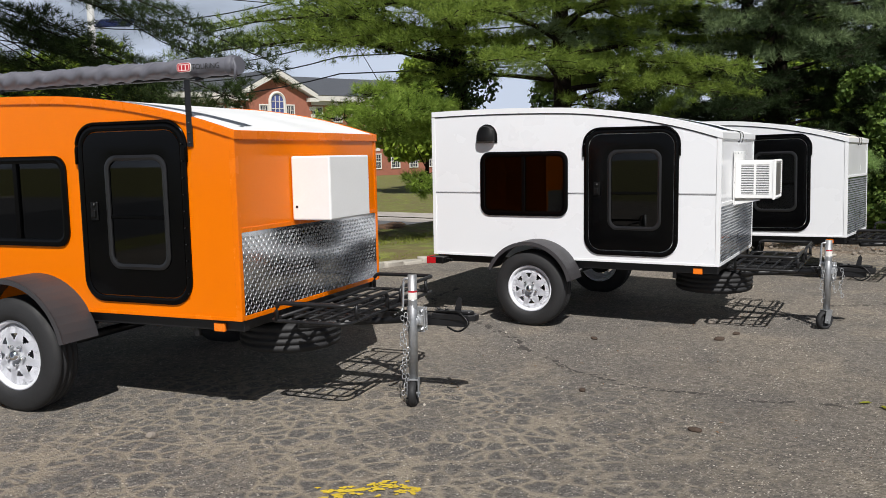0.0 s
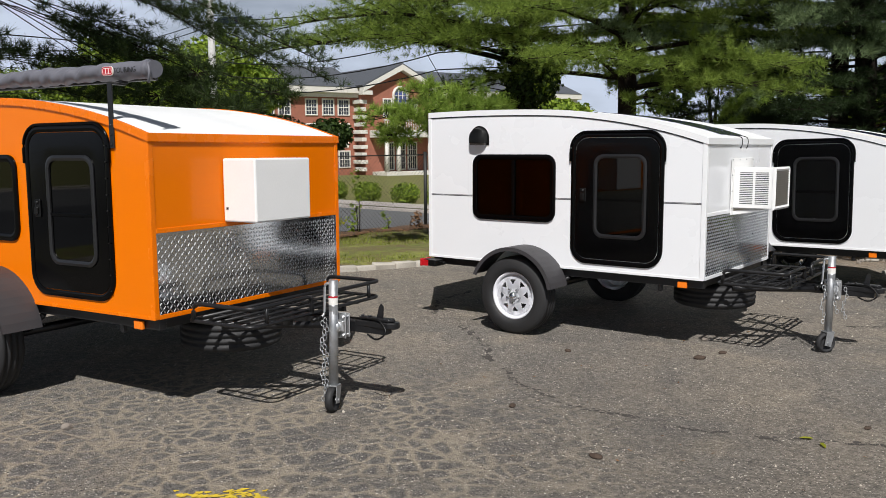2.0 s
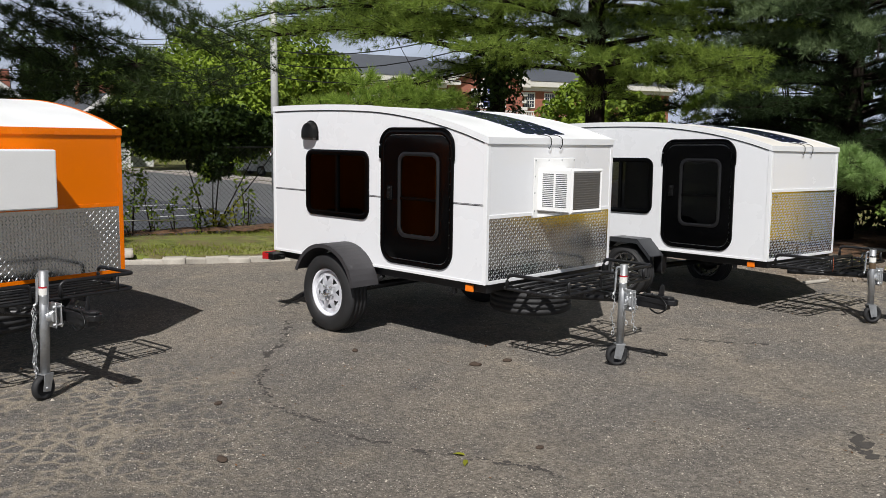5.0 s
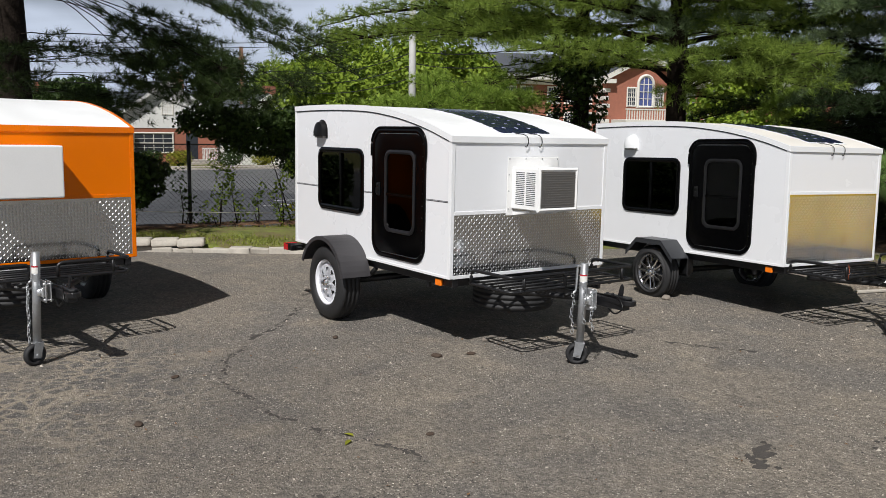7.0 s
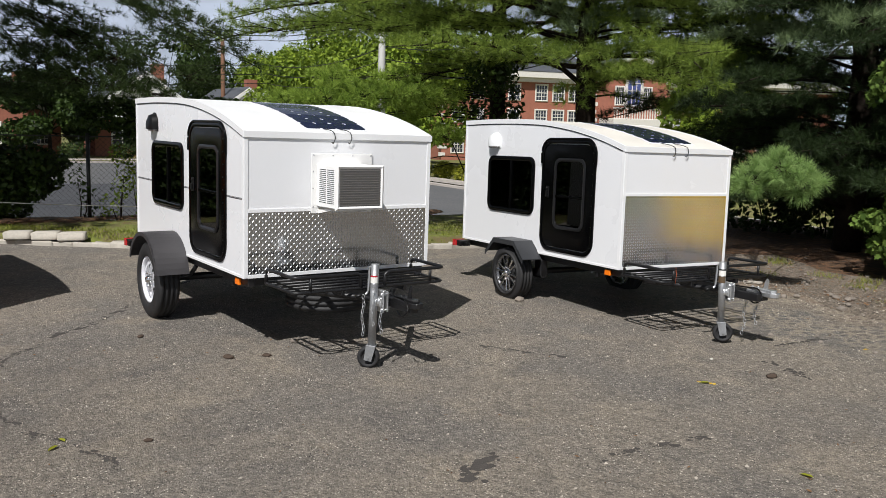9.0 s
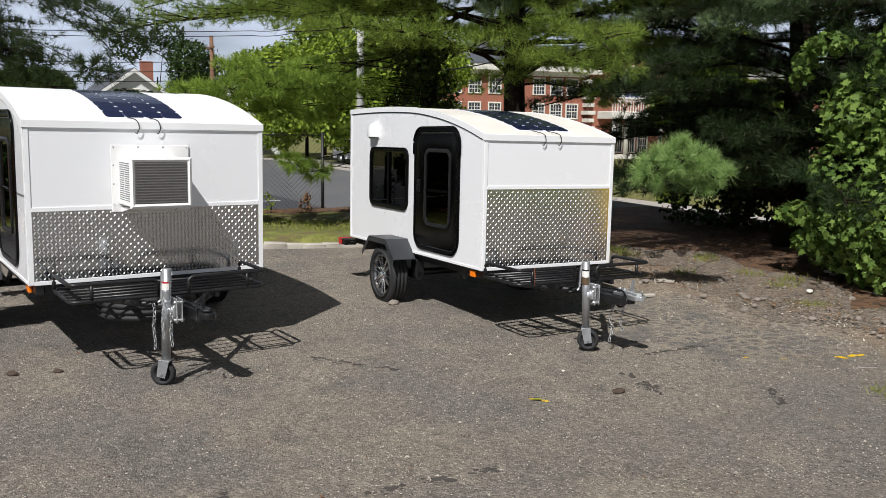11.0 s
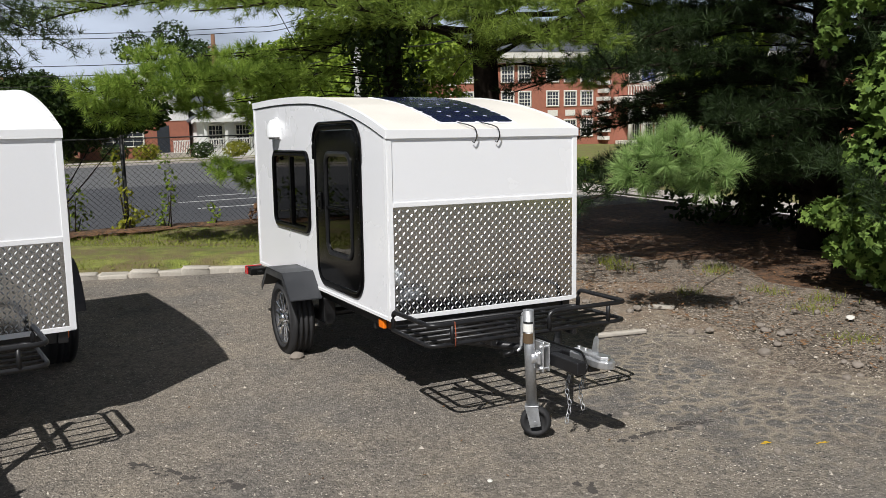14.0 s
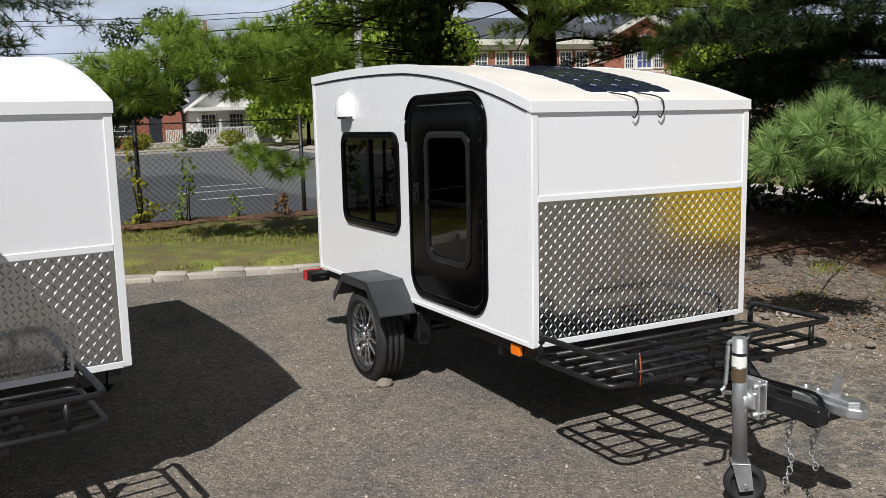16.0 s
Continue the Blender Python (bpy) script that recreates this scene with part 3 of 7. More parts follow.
def make_trailer(where, L, W, zb, paint, trim, roof_mat, plate_z, kind, label, gap, win_box, door_box):
    root = thing("camping_trailer", where, label, "trailer", "parked camping trailers")
    up = Matrix.Translation((0, 0, zb))

    def P(name, bm, mat, parent=None, lab="", smooth=False):
        bm.transform(up)
        return part(name, bm, mat, parent if parent is not None else root, lab, smooth)

    line = roof_line(L)
    # window and door openings in the door-side wall
    wx0, wx1, wz0, wz1 = win_box
    dx0, dx1, dz0, dz1 = door_box
    hx0, hx1, hz0, hz1 = wx0 + 0.035, wx1 - 0.035, wz0 + 0.035, wz1 - 0.035
    px0, px1, pz0, pz1 = dx0 + 0.225, dx1 - 0.160, 0.292, 0.868   # glass of the door
    T = 0.03

    body = bmesh.new()

    def wall_piece(xa, xb, za, zb_):
        """A piece of the side wall; zb_ None runs up to the roof."""
        if zb_ is None:
            xs = [xa] + [x for x, _ in line if xa + 0.002 < x < xb - 0.002] + [xb]
            poly = [(xa, za), (xb, za)] + [(x, roof_z(x) - 0.004) for x in xs[::-1]]
        else:
            poly = [(xa, za), (xb, za), (xb, zb_), (xa, zb_)]
        tmp = bmesh.new()
        prism(tmp, poly, 0.0, T, 'y')
        join(body, tmp)

    wall_piece(-L, hx0, 0, None)
    wall_piece(hx0, hx1, 0, hz0)
    wall_piece(hx0, hx1, hz1, None)
    wall_piece(hx1, px0, 0, None)
    wall_piece(px0, px1, 0, pz0)
    wall_piece(px0, px1, pz1, None)
    wall_piece(px1, 0, 0, None)
    P("door_side_wall", body, paint)
    body = bmesh.new()
    if gap == "c":
        for xa, xb, za, zc in ((-L, hx0, 0, None), (hx0, hx1, 0, hz0), (hx0, hx1, hz1, None), (hx1, 0, 0, None)):
            xs = [xa] + [x for x, _ in line if xa + 0.002 < x < xb - 0.002] + [xb]
            poly = [(xa, za), (xb, za)] + ([(x, roof_z(x) - 0.004) for x in xs[::-1]] if zc is None else [(xb, zc), (xa, zc)])
            tmp = bmesh.new()
            prism(tmp, poly, W - T, W, 'y')
            join(body, tmp)
    else:
        prism(body, [(-L, 0), (0, 0)] + [(x, z - 0.004) for x, z in line[::-1]], W - T, W, 'y')
    P("far_side_wall", body, paint)
    body = bmesh.new()
    box(body, -T, 0, T, W - T, 0.0, 0.990)
    P("front_wall", body, paint)
    body = bmesh.new()
    box(body, -L, -L + T, T, W - T, 0.0, 1.226)
    P("rear_wall", body, paint)
    fl = bmesh.new()
    box(fl, -L + T, -T, T, W - T, 0.002, 0.03)
    P("cabin_floor", fl, M_INSIDE)
    li = bmesh.new()
    box(li, hx1 + 0.01 if gap == "c" else -L + T + 0.002, -T - 0.002, W - T - 0.012, W - T - 0.002, 0.03, 1.0)
    box(li, -T - 0.012, -T - 0.002, T, W - T - 0.012, 0.03, 1.0)
    P("cabin_lining", li, M_INSIDE)
    # roof sheet, with a small overhang
    rf = bmesh.new()
    poly = [(x, z) for x, z in line] + [(x, z + 0.014) for x, z in line[::-1]]
    prism(rf, poly, 0.012, W - 0.012, 'y')
    P("roof", rf, roof_mat)
    # roof edging on both sides
    for y0, y1, nm in ((-0.010, 0.012, "roof_edging"), (W - 0.012, W + 0.010, "roof_edging")):
        e = bmesh.new()
        prism(e, [(x, z - 0.026) for x, z in line] + [(x, z + 0.018) for x, z in line[::-1]], y0, y1, 'y')
        P(nm, e, trim)
        d = bmesh.new()
        ya = -0.0035 if y0 < 0 else W - 0.001
        prism(d, [(x, z - 0.036) for x, z in line] + [(x, z - 0.026) for x, z in line[::-1]], ya, ya + 0.0045, 'y')
        P("roof_seal", d, M_STRIPE if paint is M_WHITE else M_OTRIM)
    # corner and edge mouldings
    m = 0.028
    for nm, b in (("corner_moulding", (-m, 0.005, -0.005, 0.0, 0.0, 0.978)), ("corner_moulding", (0.0, 0.005, 0.0, m, 0.004, 0.967)),
                  ("corner_moulding", (0.0, 0.005, W - m, W + 0.005, 0.004, 0.967)),
                  ("front_top_moulding", (0.0, 0.012, -0.010, W + 0.010, 0.968, 1.015)), ("front_bottom_moulding", (0.0, 0.006, m, W - m, 0.0, 0.026)),
                  ("front_middle_moulding", (0.0, 0.006, m, W - m, plate_z - 0.004, plate_z + 0.022)),
                  ("side_bottom_moulding", (-L, -m, -0.0045, 0.0, 0.0, 0.020)), ("corner_moulding", (-L - 0.005, -L + m, -0.005, 0.0, 0.0, 1.205))):
        e = bmesh.new()
        box(e, *b, 0.0015, 1)
        P(nm, e, trim)
    # tread plate: sheet with raised lugs
    sh = bmesh.new()
    box(sh, 0.0005, 0.0035, m, W - m, 0.026, plate_z - 0.004)
    plate = P("tread_plate", sh, M_PLATE, None, "bright aluminium tread plate")
    vs, fs = [], []
    pitch = 0.0238
    ny, nz = int((W - 2 * m) / pitch), int((plate_z - 0.03) / pitch)
    for i in range(ny):
        for j in range(nz):
            cy, cz = m + pitch * (i + 0.5), 0.026 + pitch * (j + 0.5) + zb
            s = 1 if (i + j) % 2 == 0 else -1
            u, v = Vector((0, 0.62 * 0.0138, 0.78 * 0.0138 * s)), Vector((0, -0.78 * 0.0042 * s, 0.62 * 0.0042))
            c = Vector((0.0035, cy, cz))
            k = len(vs)
            vs += [c + u, c + v, c - u, c - v, c + u * 0.45 + Vector((0.0034, 0, 0)), c - u * 0.45 + Vector((0.0034, 0, 0))]
            fs += [(k, k + 1, k + 4), (k + 1, k + 5, k + 4), (k + 1, k + 2, k + 5), (k + 2, k + 3, k + 5), (k + 3, k + 4, k + 5), (k + 3, k, k + 4)]
    lug = pieces("tread_pattern", vs, fs, M_LUG, plate)
    lug["kind"] = "stuff"
    # window in the door-side wall
    win = bmesh.new()
    ring(win, rounded(wx0, wx1, wz0, wz1, 0.085), rounded(wx0 + 0.042, wx1 - 0.042, wz0 + 0.042, wz1 - 0.042, 0.048), -0.001, -0.020)
    wf = P("window_frame", win, M_BLACK, None, "black window frame with rounded corners", True)
    cx = (wx0 + wx1) / 2
    for nm, xa, xb, y in (("pane", wx0 + 0.036, cx + 0.01, -0.004), ("pane", cx - 0.01, wx1 - 0.036, 0.006)):
        g = bmesh.new()
        box(g, xa, xb, y, y + 0.004, wz0 + 0.036, wz1 - 0.036)
        P(nm, g, M_PANE if gap == "c" and xa < cx - 0.2 else M_GLASS, wf, "dark tinted sliding pane")
    g = bmesh.new()
    box(g, cx - 0.016, cx + 0.014, -0.010, 0.012, wz0 + 0.03, wz1 - 0.03, 0.003, 1)
    P("mullion", g, M_BLACK, wf)
    # door: seal, moulded leaf, window, bar, latch, hinges
    d = bmesh.new()
    ring(d, rounded(dx0, dx1, dz0, dz1, 0.135, 8), rounded(dx0 + 0.035, dx1 - 0.035, dz0 + 0.035, dz1 - 0.035, 0.105, 8), -0.001, -0.016)
    door = P("door", d, M_BLACK, None, "glossy black moulded entry door with rounded corners", True)
    lf = bmesh.new()
    ring(lf, rounded(dx0 + 0.04, dx1 - 0.04, dz0 + 0.04, dz1 - 0.04, 0.10, 8), rounded(px0 - 0.012, px1 + 0.012, pz0 - 0.012, pz1 + 0.012, 0.065, 8), -0.003, -0.013)
    P("leaf", lf, M_BLACK, door, "", True)
    lf = bmesh.new()
    ring(lf, rounded(px0 - 0.030, px1 + 0.030, pz0 - 0.030, pz1 + 0.030, 0.080, 8), rounded(px0, px1, pz0, pz1, 0.055, 8), -0.008, -0.022)
    P("pane_surround", lf, M_SURROUND, door, "raised black surround", True)
    g = bmesh.new()
    box(g, px0, px1, -0.008, -0.004, pz0, pz1)
    P("pane", g, M_GLASS, door, "dark tinted pane")
    g = bmesh.new()
    box(g, px0, px1, -0.020, -0.010, 0.545, 0.566, 0.003, 1)
    P("screen_bar", g, M_BLACK, door)
    g = bmesh.new()
    hx = dx0 + 0.107
    box(g, hx - 0.026, hx + 0.026, -0.022, -0.012, 0.535, 0.640, 0.004, 1)
    box(g, hx - 0.016, hx + 0.016, -0.034, -0.020, 0.550, 0.595, 0.004, 1)
    lathe(g, [(0.0, -0.028), (0.012, -0.028), (0.014, -0.018), (0.0, -0.018)], 'y', 14, (hx, 0, 0.622))
    P("door_handle", g, M_GASKET, door)
    lip = [(x, z) for x, z in rounded(dx0 - 0.006, dx1 + 0.006, dz0, dz1 + 0.008, 0.135, 8) if z > dz1 - 0.16]
    lip = [(dx1 + 0.006, dz1 - 0.215)] + lip + [(dx0 - 0.006, dz1 - 0.215)]
    g = bmesh.new()
    tube(g, [(x, -0.012, z) for x, z in lip], 0.009, 8)
    P("rain_lip", g, M_BLACK, door, "black rain lip over the door")
    for k in range(10):
        g = bmesh.new()
        hz = 0.14 + 0.09 * k
        lathe(g, [(0.0, -0.0255), (0.004, -0.0245), (0.004, -0.02), (0.0, -0.02)], 'y', 8, (dx1 - 0.018, 0, hz))
        P("rivet", g, M_GASKET, door)
    # chassis: side rails, cross rail, axle
    for y in (0.035, W - 0.085):
        g = bmesh.new()
        box(g, -L + 0.02, -0.01, y, y + 0.05, -0.062, -0.001, 0.003, 1)
        P("chassis_rail", g, M_FRAME)
    for x in (-L + 0.03, -1.55, -0.80, -0.075):
        g = bmesh.new()
        box(g, x, x + 0.05, 0.086, W - 0.086, -0.060, -0.004, 0.003, 1)
        P("cross_member", g, M_FRAME)
    # undertray closes the floor from below
    g = bmesh.new()
    box(g, -L + 0.004, -0.004, 0.006, W - 0.006, -0.001, 0.001)
    P("undertray", g, M_FRAME)
    r = {"a": 0.338, "b": 0.312, "c": 0.262}[gap]
    hub_x, hub_z = ({"a": -1.435, "b": -1.46}.get(gap, -1.475), r - zb) if kind == "spoke" else (-1.41, r - zb)
    ww = 0.185 if kind == "spoke" else 0.165
    yo = -0.135 if kind == "spoke" else -0.100
    g = bmesh.new()
    tube(g, [(hub_x, yo + 0.05, hub_z), (hub_x, W - yo - 0.05, hub_z)], 0.030, 10)
    P("axle", g, M_FRAME)
    for y in (0.06, W - 0.06):
        g = bmesh.new()
        if kind == "spoke":
            tube(g, bent([(hub_x - 0.36, y, -0.07), (hub_x - 0.2, y, hub_z + 0.04), (hub_x, y, hub_z + 0.035), (hub_x + 0.2, y, hub_z + 0.04), (hub_x + 0.36, y, -0.07)], 0.1), 0.018, 6)
        else:
            box(g, hub_x - 0.02, hub_x + 0.30, y - 0.03, y + 0.03, hub_z - 0.02, hub_z + 0.06, 0.01, 1)
            box(g, hub_x + 0.20, hub_x + 0.30, y - 0.04, y + 0.04, hub_z, -0.055, 0.006, 1)
        P("spring", g, M_FRAME)
    for side in (0, 1):
        ms = {}
        wheel(ms, r, ww, "spoke" if kind == "spoke" else "alloy")
        turn = Matrix.Translation((hub_x, yo if side == 0 else W - yo, hub_z)) @ (Matrix.Rotation(math.pi, 4, 'Z') if side else Matrix.Identity(4)) @ Matrix.Rotation(0.3, 4, 'Y')
        whl = None
        for nm in ("tyre", *[q for q in ms if q != "tyre"]):
            bm, mat, lab = ms[nm]
            bm.transform(turn)
            if whl is None:
                whl = P("wheel", bm, mat, None, lab)
            else:
                P(nm, bm, mat, whl, lab)
        # fender over the wheel
        f = bmesh.new()
        ya, yb = (yo - ww / 2 - 0.035, -0.001) if side == 0 else (W + 0.001, W - yo + ww / 2 + 0.035)
        if kind == "spoke":
            R = r + (0.105 if gap == "a" else 0.068)
            arc = [(hub_x + R * math.cos(radians(a)), hub_z + 0.01 + R * math.sin(radians(a))) for a in np.linspace(12, 158, 22)]
            arc2 = [(hub_x + (R - 0.006) * math.cos(radians(a)), hub_z + 0.01 + (R - 0.006) * math.sin(radians(a))) for a in np.linspace(158, 12, 22)]
            prism(f, arc + arc2, ya, yb, 'y')
            lip = [(hub_x + (R - 0.030) * math.cos(radians(a)), hub_z + 0.01 + (R - 0.030) * math.sin(radians(a))) for a in np.linspace(158, 12, 22)]
            t2 = bmesh.new()
            yl = ya if side == 0 else yb - 0.006
            prism(t2, arc + lip, yl - 0.002, yl + 0.006, 'y')
            join(f, t2)
            P("fender", f, M_FENDER, None, "grey rounded plastic fender")
        else:
            top = r - zb + r + 0.065
            out = [(hub_x - 0.315, top - 0.14), (hub_x - 0.17, top), (hub_x + 0.17, top), (hub_x + 0.33, top - 0.155)]
            inn = [(x, z - 0.007) for x, z in out[::-1]]
            prism(f, out + inn, ya, yb, 'y')
            yl = ya if side == 0 else yb - 0.006
            t2 = bmesh.new()
            prism(t2, out + [(x * 1.0, z - 0.045) for x, z in out[::-1]], yl, yl + 0.005, 'y')
            join(f, t2)
            P("fender", f, M_FENDER_DARK, None, "dark steel fender with flat top")
    # rear lights and side markers
    for y0, y1, side in ((-0.125, 0.010, -1), (W - 0.010, W + 0.125, 1)):
        g = bmesh.new()
        box(g, -L + 0.006, -L + 0.150, y0 + 0.004, y1 - 0.004, -0.068, -0.012, 0.006, 1)
        box(g, -L + 0.150, -L + 0.210, (y0 + y1) / 2 - 0.02, (y0 + y1) / 2 + 0.02, -0.052, -0.030, 0.003, 1)
        tl = P("tail_light", g, M_GASKET, None, "black tail light housing on a bracket")
        g = bmesh.new()
        box(g, -L - 0.012, -L + 0.006, y0, y1, -0.072, -0.008, 0.005, 2)
        ys_ = (y0 - 0.003, y0 + 0.004) if side < 0 else (y1 - 0.004, y1 + 0.003)
        box(g, -L + 0.008, -L + 0.078, *ys_, -0.066, -0.014, 0.0015, 1)
        P("lens", g, M_RED, tl, "red lens")
    for y0, y1 in ((0.012, 0.033), (W - 0.033, W - 0.012)):
        g = bmesh.new()
        box(g, -0.195, -0.125, y0, y1, -0.066, -0.018, 0.005, 2)
        P("marker_light", g, M_AMBER, None, "amber side marker lens")
    # tongue, cross plate and coupler
    yc = W / 2
    g = bmesh.new()
    box(g, -0.9, 0.98, yc - 0.032, yc + 0.032, -0.125, -0.062, 0.004, 1)
    tongue = P("tongue", g, M_FRAME)
    cx0 = 0.0 if gap == "c" else -0.055
    g = bmesh.new()
    prism(g, [(cx0 + x, yc + y) for x, y in ((0.82, -0.034), (0.92, -0.036), (1.01, -0.048), (1.06, -0.046), (1.095, -0.026), (1.102, 0.0), (1.095, 0.026), (1.06, 0.046), (1.01, 0.048), (0.92, 0.036), (0.82, 0.034))], -0.088, -0.052, 'z')
    prism(g, [(cx0 + x, yc + y) for x, y in ((0.84, -0.024), (0.98, -0.026), (1.055, -0.032), (1.078, 0.0), (1.055, 0.032), (0.98, 0.026), (0.84, 0.024))], -0.052, -0.034, 'z')
    bmesh.ops.bevel(g, geom=g.edges[:], offset=0.005, segments=1, affect='EDGES')
    prism(g, [(cx0 + 0.955, -0.036), (cx0 + 0.995, -0.036), (cx0 + 1.000, 0.030), (cx0 + 0.985, 0.048), (cx0 + 0.972, 0.030)], yc - 0.005, yc + 0.005, 'y')
    for q in (0.855, 0.905):
        lathe(g, [(0.0, -0.026), (0.010, -0.026), (0.010, -0.036), (0.0, -0.036)], 'z', 6, (cx0 + q, yc, 0))
    P("coupler", g, M_FRAME if gap != "c" else M_BRACKET, None, "black ball coupler" if gap != "c" else "galvanised ball coupler")
    for s in (-1, 1):
        g = bmesh.new()
        tube(g, [(0.10, yc + s * 0.42, -0.085), (0.62, yc + s * 0.035, -0.095)], 0.022, 8)
        P("tongue_brace", g, M_FRAME)
    # parking jack at the tongue's near side
    jx, jy = {"a": (0.695, 0.635), "b": (0.712, 0.580), "c": (0.735, 0.365)}[gap]
    lean = {"a": 0.010, "b": 0.010, "c": -0.012}[gap]
    top = {"a": 0.185, "b": 0.17, "c": 0.15}[gap]
    j = bmesh.new()
    tube(j, [(jx, jy + 0.035 - lean, -0.38 - (zb - 0.53)), (jx, jy + 0.035 + lean * 0.6, top)], 0.0265, 16)
    jack = P("tongue_jack", j, M_ZINC, None, "galvanised tube jack")
    j = bmesh.new()
    tube(j, [(jx, jy + 0.035 - lean * 1.1, -zb + 0.13), (jx, jy + 0.035 - lean, -0.34 - (zb - 0.53))], 0.023, 14)
    P("inner_tube", j, M_ZINC, jack)
    j = bmesh.new()
    box(j, jx - 0.055, jx + 0.055, jy + 0.075, jy + 0.083, -0.155, -0.005, 0.004, 1)
    for zz in (-0.135, -0.03):
        for xx in (-0.038, 0.038):
            lathe(j, [(0.0, jy + 0.066), (0.011, jy + 0.066), (0.011, jy + 0.076), (0.0, jy + 0.076)], 'y', 6, (jx + xx, 0, zz))
    box(j, jx - 0.05, jx + 0.05, jy + 0.056, jy + 0.074, -0.115, -0.05, 0.006, 1)
    lathe(j, [(0.0, jy + 0.03), (0.034, jy + 0.03), (0.034, jy + 0.075), (0.0, jy + 0.075)], 'y', 20, (jx, 0, -0.085))
    box(j, jx - 0.058, jx + 0.058, jy + 0.108, jy + 0.114, -0.150, -0.010, 0.003, 1)
    for zz in (-0.135, -0.028):
        for xx in (-0.045, 0.045):
            tube(j, [(jx + xx, jy + 0.070, zz), (jx + xx, jy + 0.125, zz)], 0.006, 6)
    P("swivel_bracket", j, M_BRACKET, jack, "galvanised swivel bracket")
    j = bmesh.new()
    box(j, jx - 0.040, jx + 0.040, jy + 0.115, yc - 0.033, -0.120, -0.062, 0.004, 1)
    if gap == "c":
        box(j, jx + 0.02, jx + 0.27, jy + 0.118, jy + 0.172, -0.122, -0.064, 0.004, 1)
    P("mounting_beam", j, M_FRAME, jack, "black steel beam")
    j = bmesh.new()
    tube(j, bent([(jx, jy + 0.035, top - 0.02), (jx - 0.050, jy + 0.026, top - 0.022), (jx - 0.056, jy + 0.022, top - 0.20), (jx - 0.062, jy - 0.005, top - 0.215)], 0.02), 0.008, 8)
    crank = P("crank_handle", j, M_BRACKET, jack)
    j = bmesh.new()
    tube(j, [(jx - 0.061, jy + 0.000, top - 0.213), (jx - 0.075, jy - 0.065, top - 0.225)], 0.013, 10)
    P("grip", j, M_GASKET, crank, "black rubber grip")

    def sticker(z0, z1, mat, label):
        """A label wrapped half round the tube, towards the front and the near side."""
        t = bmesh.new()
        cy = jy + 0.035 + lean * 0.3
        lo = [t.verts.new((jx + 0.0280 * math.cos(radians(q)), cy + 0.0280 * math.sin(radians(q)), z0)) for q in range(-130, 11, 20)]
        hi = [t.verts.new((jx + 0.0280 * math.cos(radians(q)), cy + 0.0280 * math.sin(radians(q)), z1)) for q in range(-130, 11, 20)]
        for k in range(len(lo) - 1):
            t.faces.new([lo[k], lo[k + 1], hi[k + 1], hi[k]])
        P("sticker", t, mat, jack, label)

    sticker(0.045, 0.085, M_LABEL, "white printed sticker")
    sticker(0.0855, 0.096, M_INK if gap == "c" else M_REDINK, "dark warning strip" if gap == "c" else "red warning strip")
    sticker(-0.010, 0.040, M_BRONZE if gap == "c" else M_ZINC, "brown printed sticker" if gap == "c" else "grey maker's plate")
    # castor wheel, swung about the jack
    fy = jy + 0.035 - lean * 1.15
    swing = Matrix.Translation((jx, fy, 0)) @ Matrix.Rotation(radians({"a": 285, "b": 230, "c": 51}[gap]), 4, 'Z') @ Matrix.Translation((-jx, -fy, 0))
    j = bmesh.new()
    prism(j, [(jx - 0.032, -zb + 0.155), (jx + 0.032, -zb + 0.155), (jx + 0.045, -zb + 0.06), (jx - 0.005, -zb + 0.05)], fy - 0.034, fy - 0.030, 'y')
    prism(j, [(jx - 0.032, -zb + 0.155), (jx + 0.032, -zb + 0.155), (jx + 0.045, -zb + 0.06), (jx - 0.005, -zb + 0.05)], fy + 0.030, fy + 0.034, 'y')
    box(j, jx - 0.034, jx + 0.034, fy - 0.034, fy + 0.034, -zb + 0.150, -zb + 0.158, 0.002, 1)
    tube(j, [(jx + 0.018, fy - 0.042, -zb + 0.075), (jx + 0.018, fy + 0.042, -zb + 0.075)], 0.009, 8)
    j.transform(swing)
    P("castor_fork", j, M_ZINC, jack)
    j = bmesh.new()
    lathe(j, [(0.012, -0.020), (0.020, -0.008), (0.048, -0.007), (0.054, -0.023), (0.066, -0.022), (0.0755, -0.010), (0.0755, 0.010), (0.066, 0.022), (0.054, 0.023), (0.048, 0.007), (0.020, 0.008), (0.012, 0.020)], 'y', 28, (jx + 0.018, fy, -zb + 0.075))
    j.transform(swing)
    P("castor_wheel", j, M_TYRE, jack, "black rubber castor wheel")
    # safety chains hang from the tongue
    def chain(x, y, z0, z1, n):
        c = bmesh.new()
        for i in range(n):
            z = z0 + (z1 - z0) * i / (n - 1)
            sway = 0.012 * math.sin(i * 0.9)
            a = [(0.010 * math.cos(t), 0.0, 0.016 * math.sin(t)) for t in np.linspace(0, 2 * math.pi, 9)[:-1]]
            rotm = Matrix.Translation((x + sway, y, z)) @ Matrix.Rotation(math.pi / 2 * (i % 2) + 0.4, 4, 'Z')
            tube(c, [rotm @ Vector(q) for q in a], 0.0026, 5, closed=True)
        P("safety_chain", c, M_ZINC, None, "galvanised link chain")
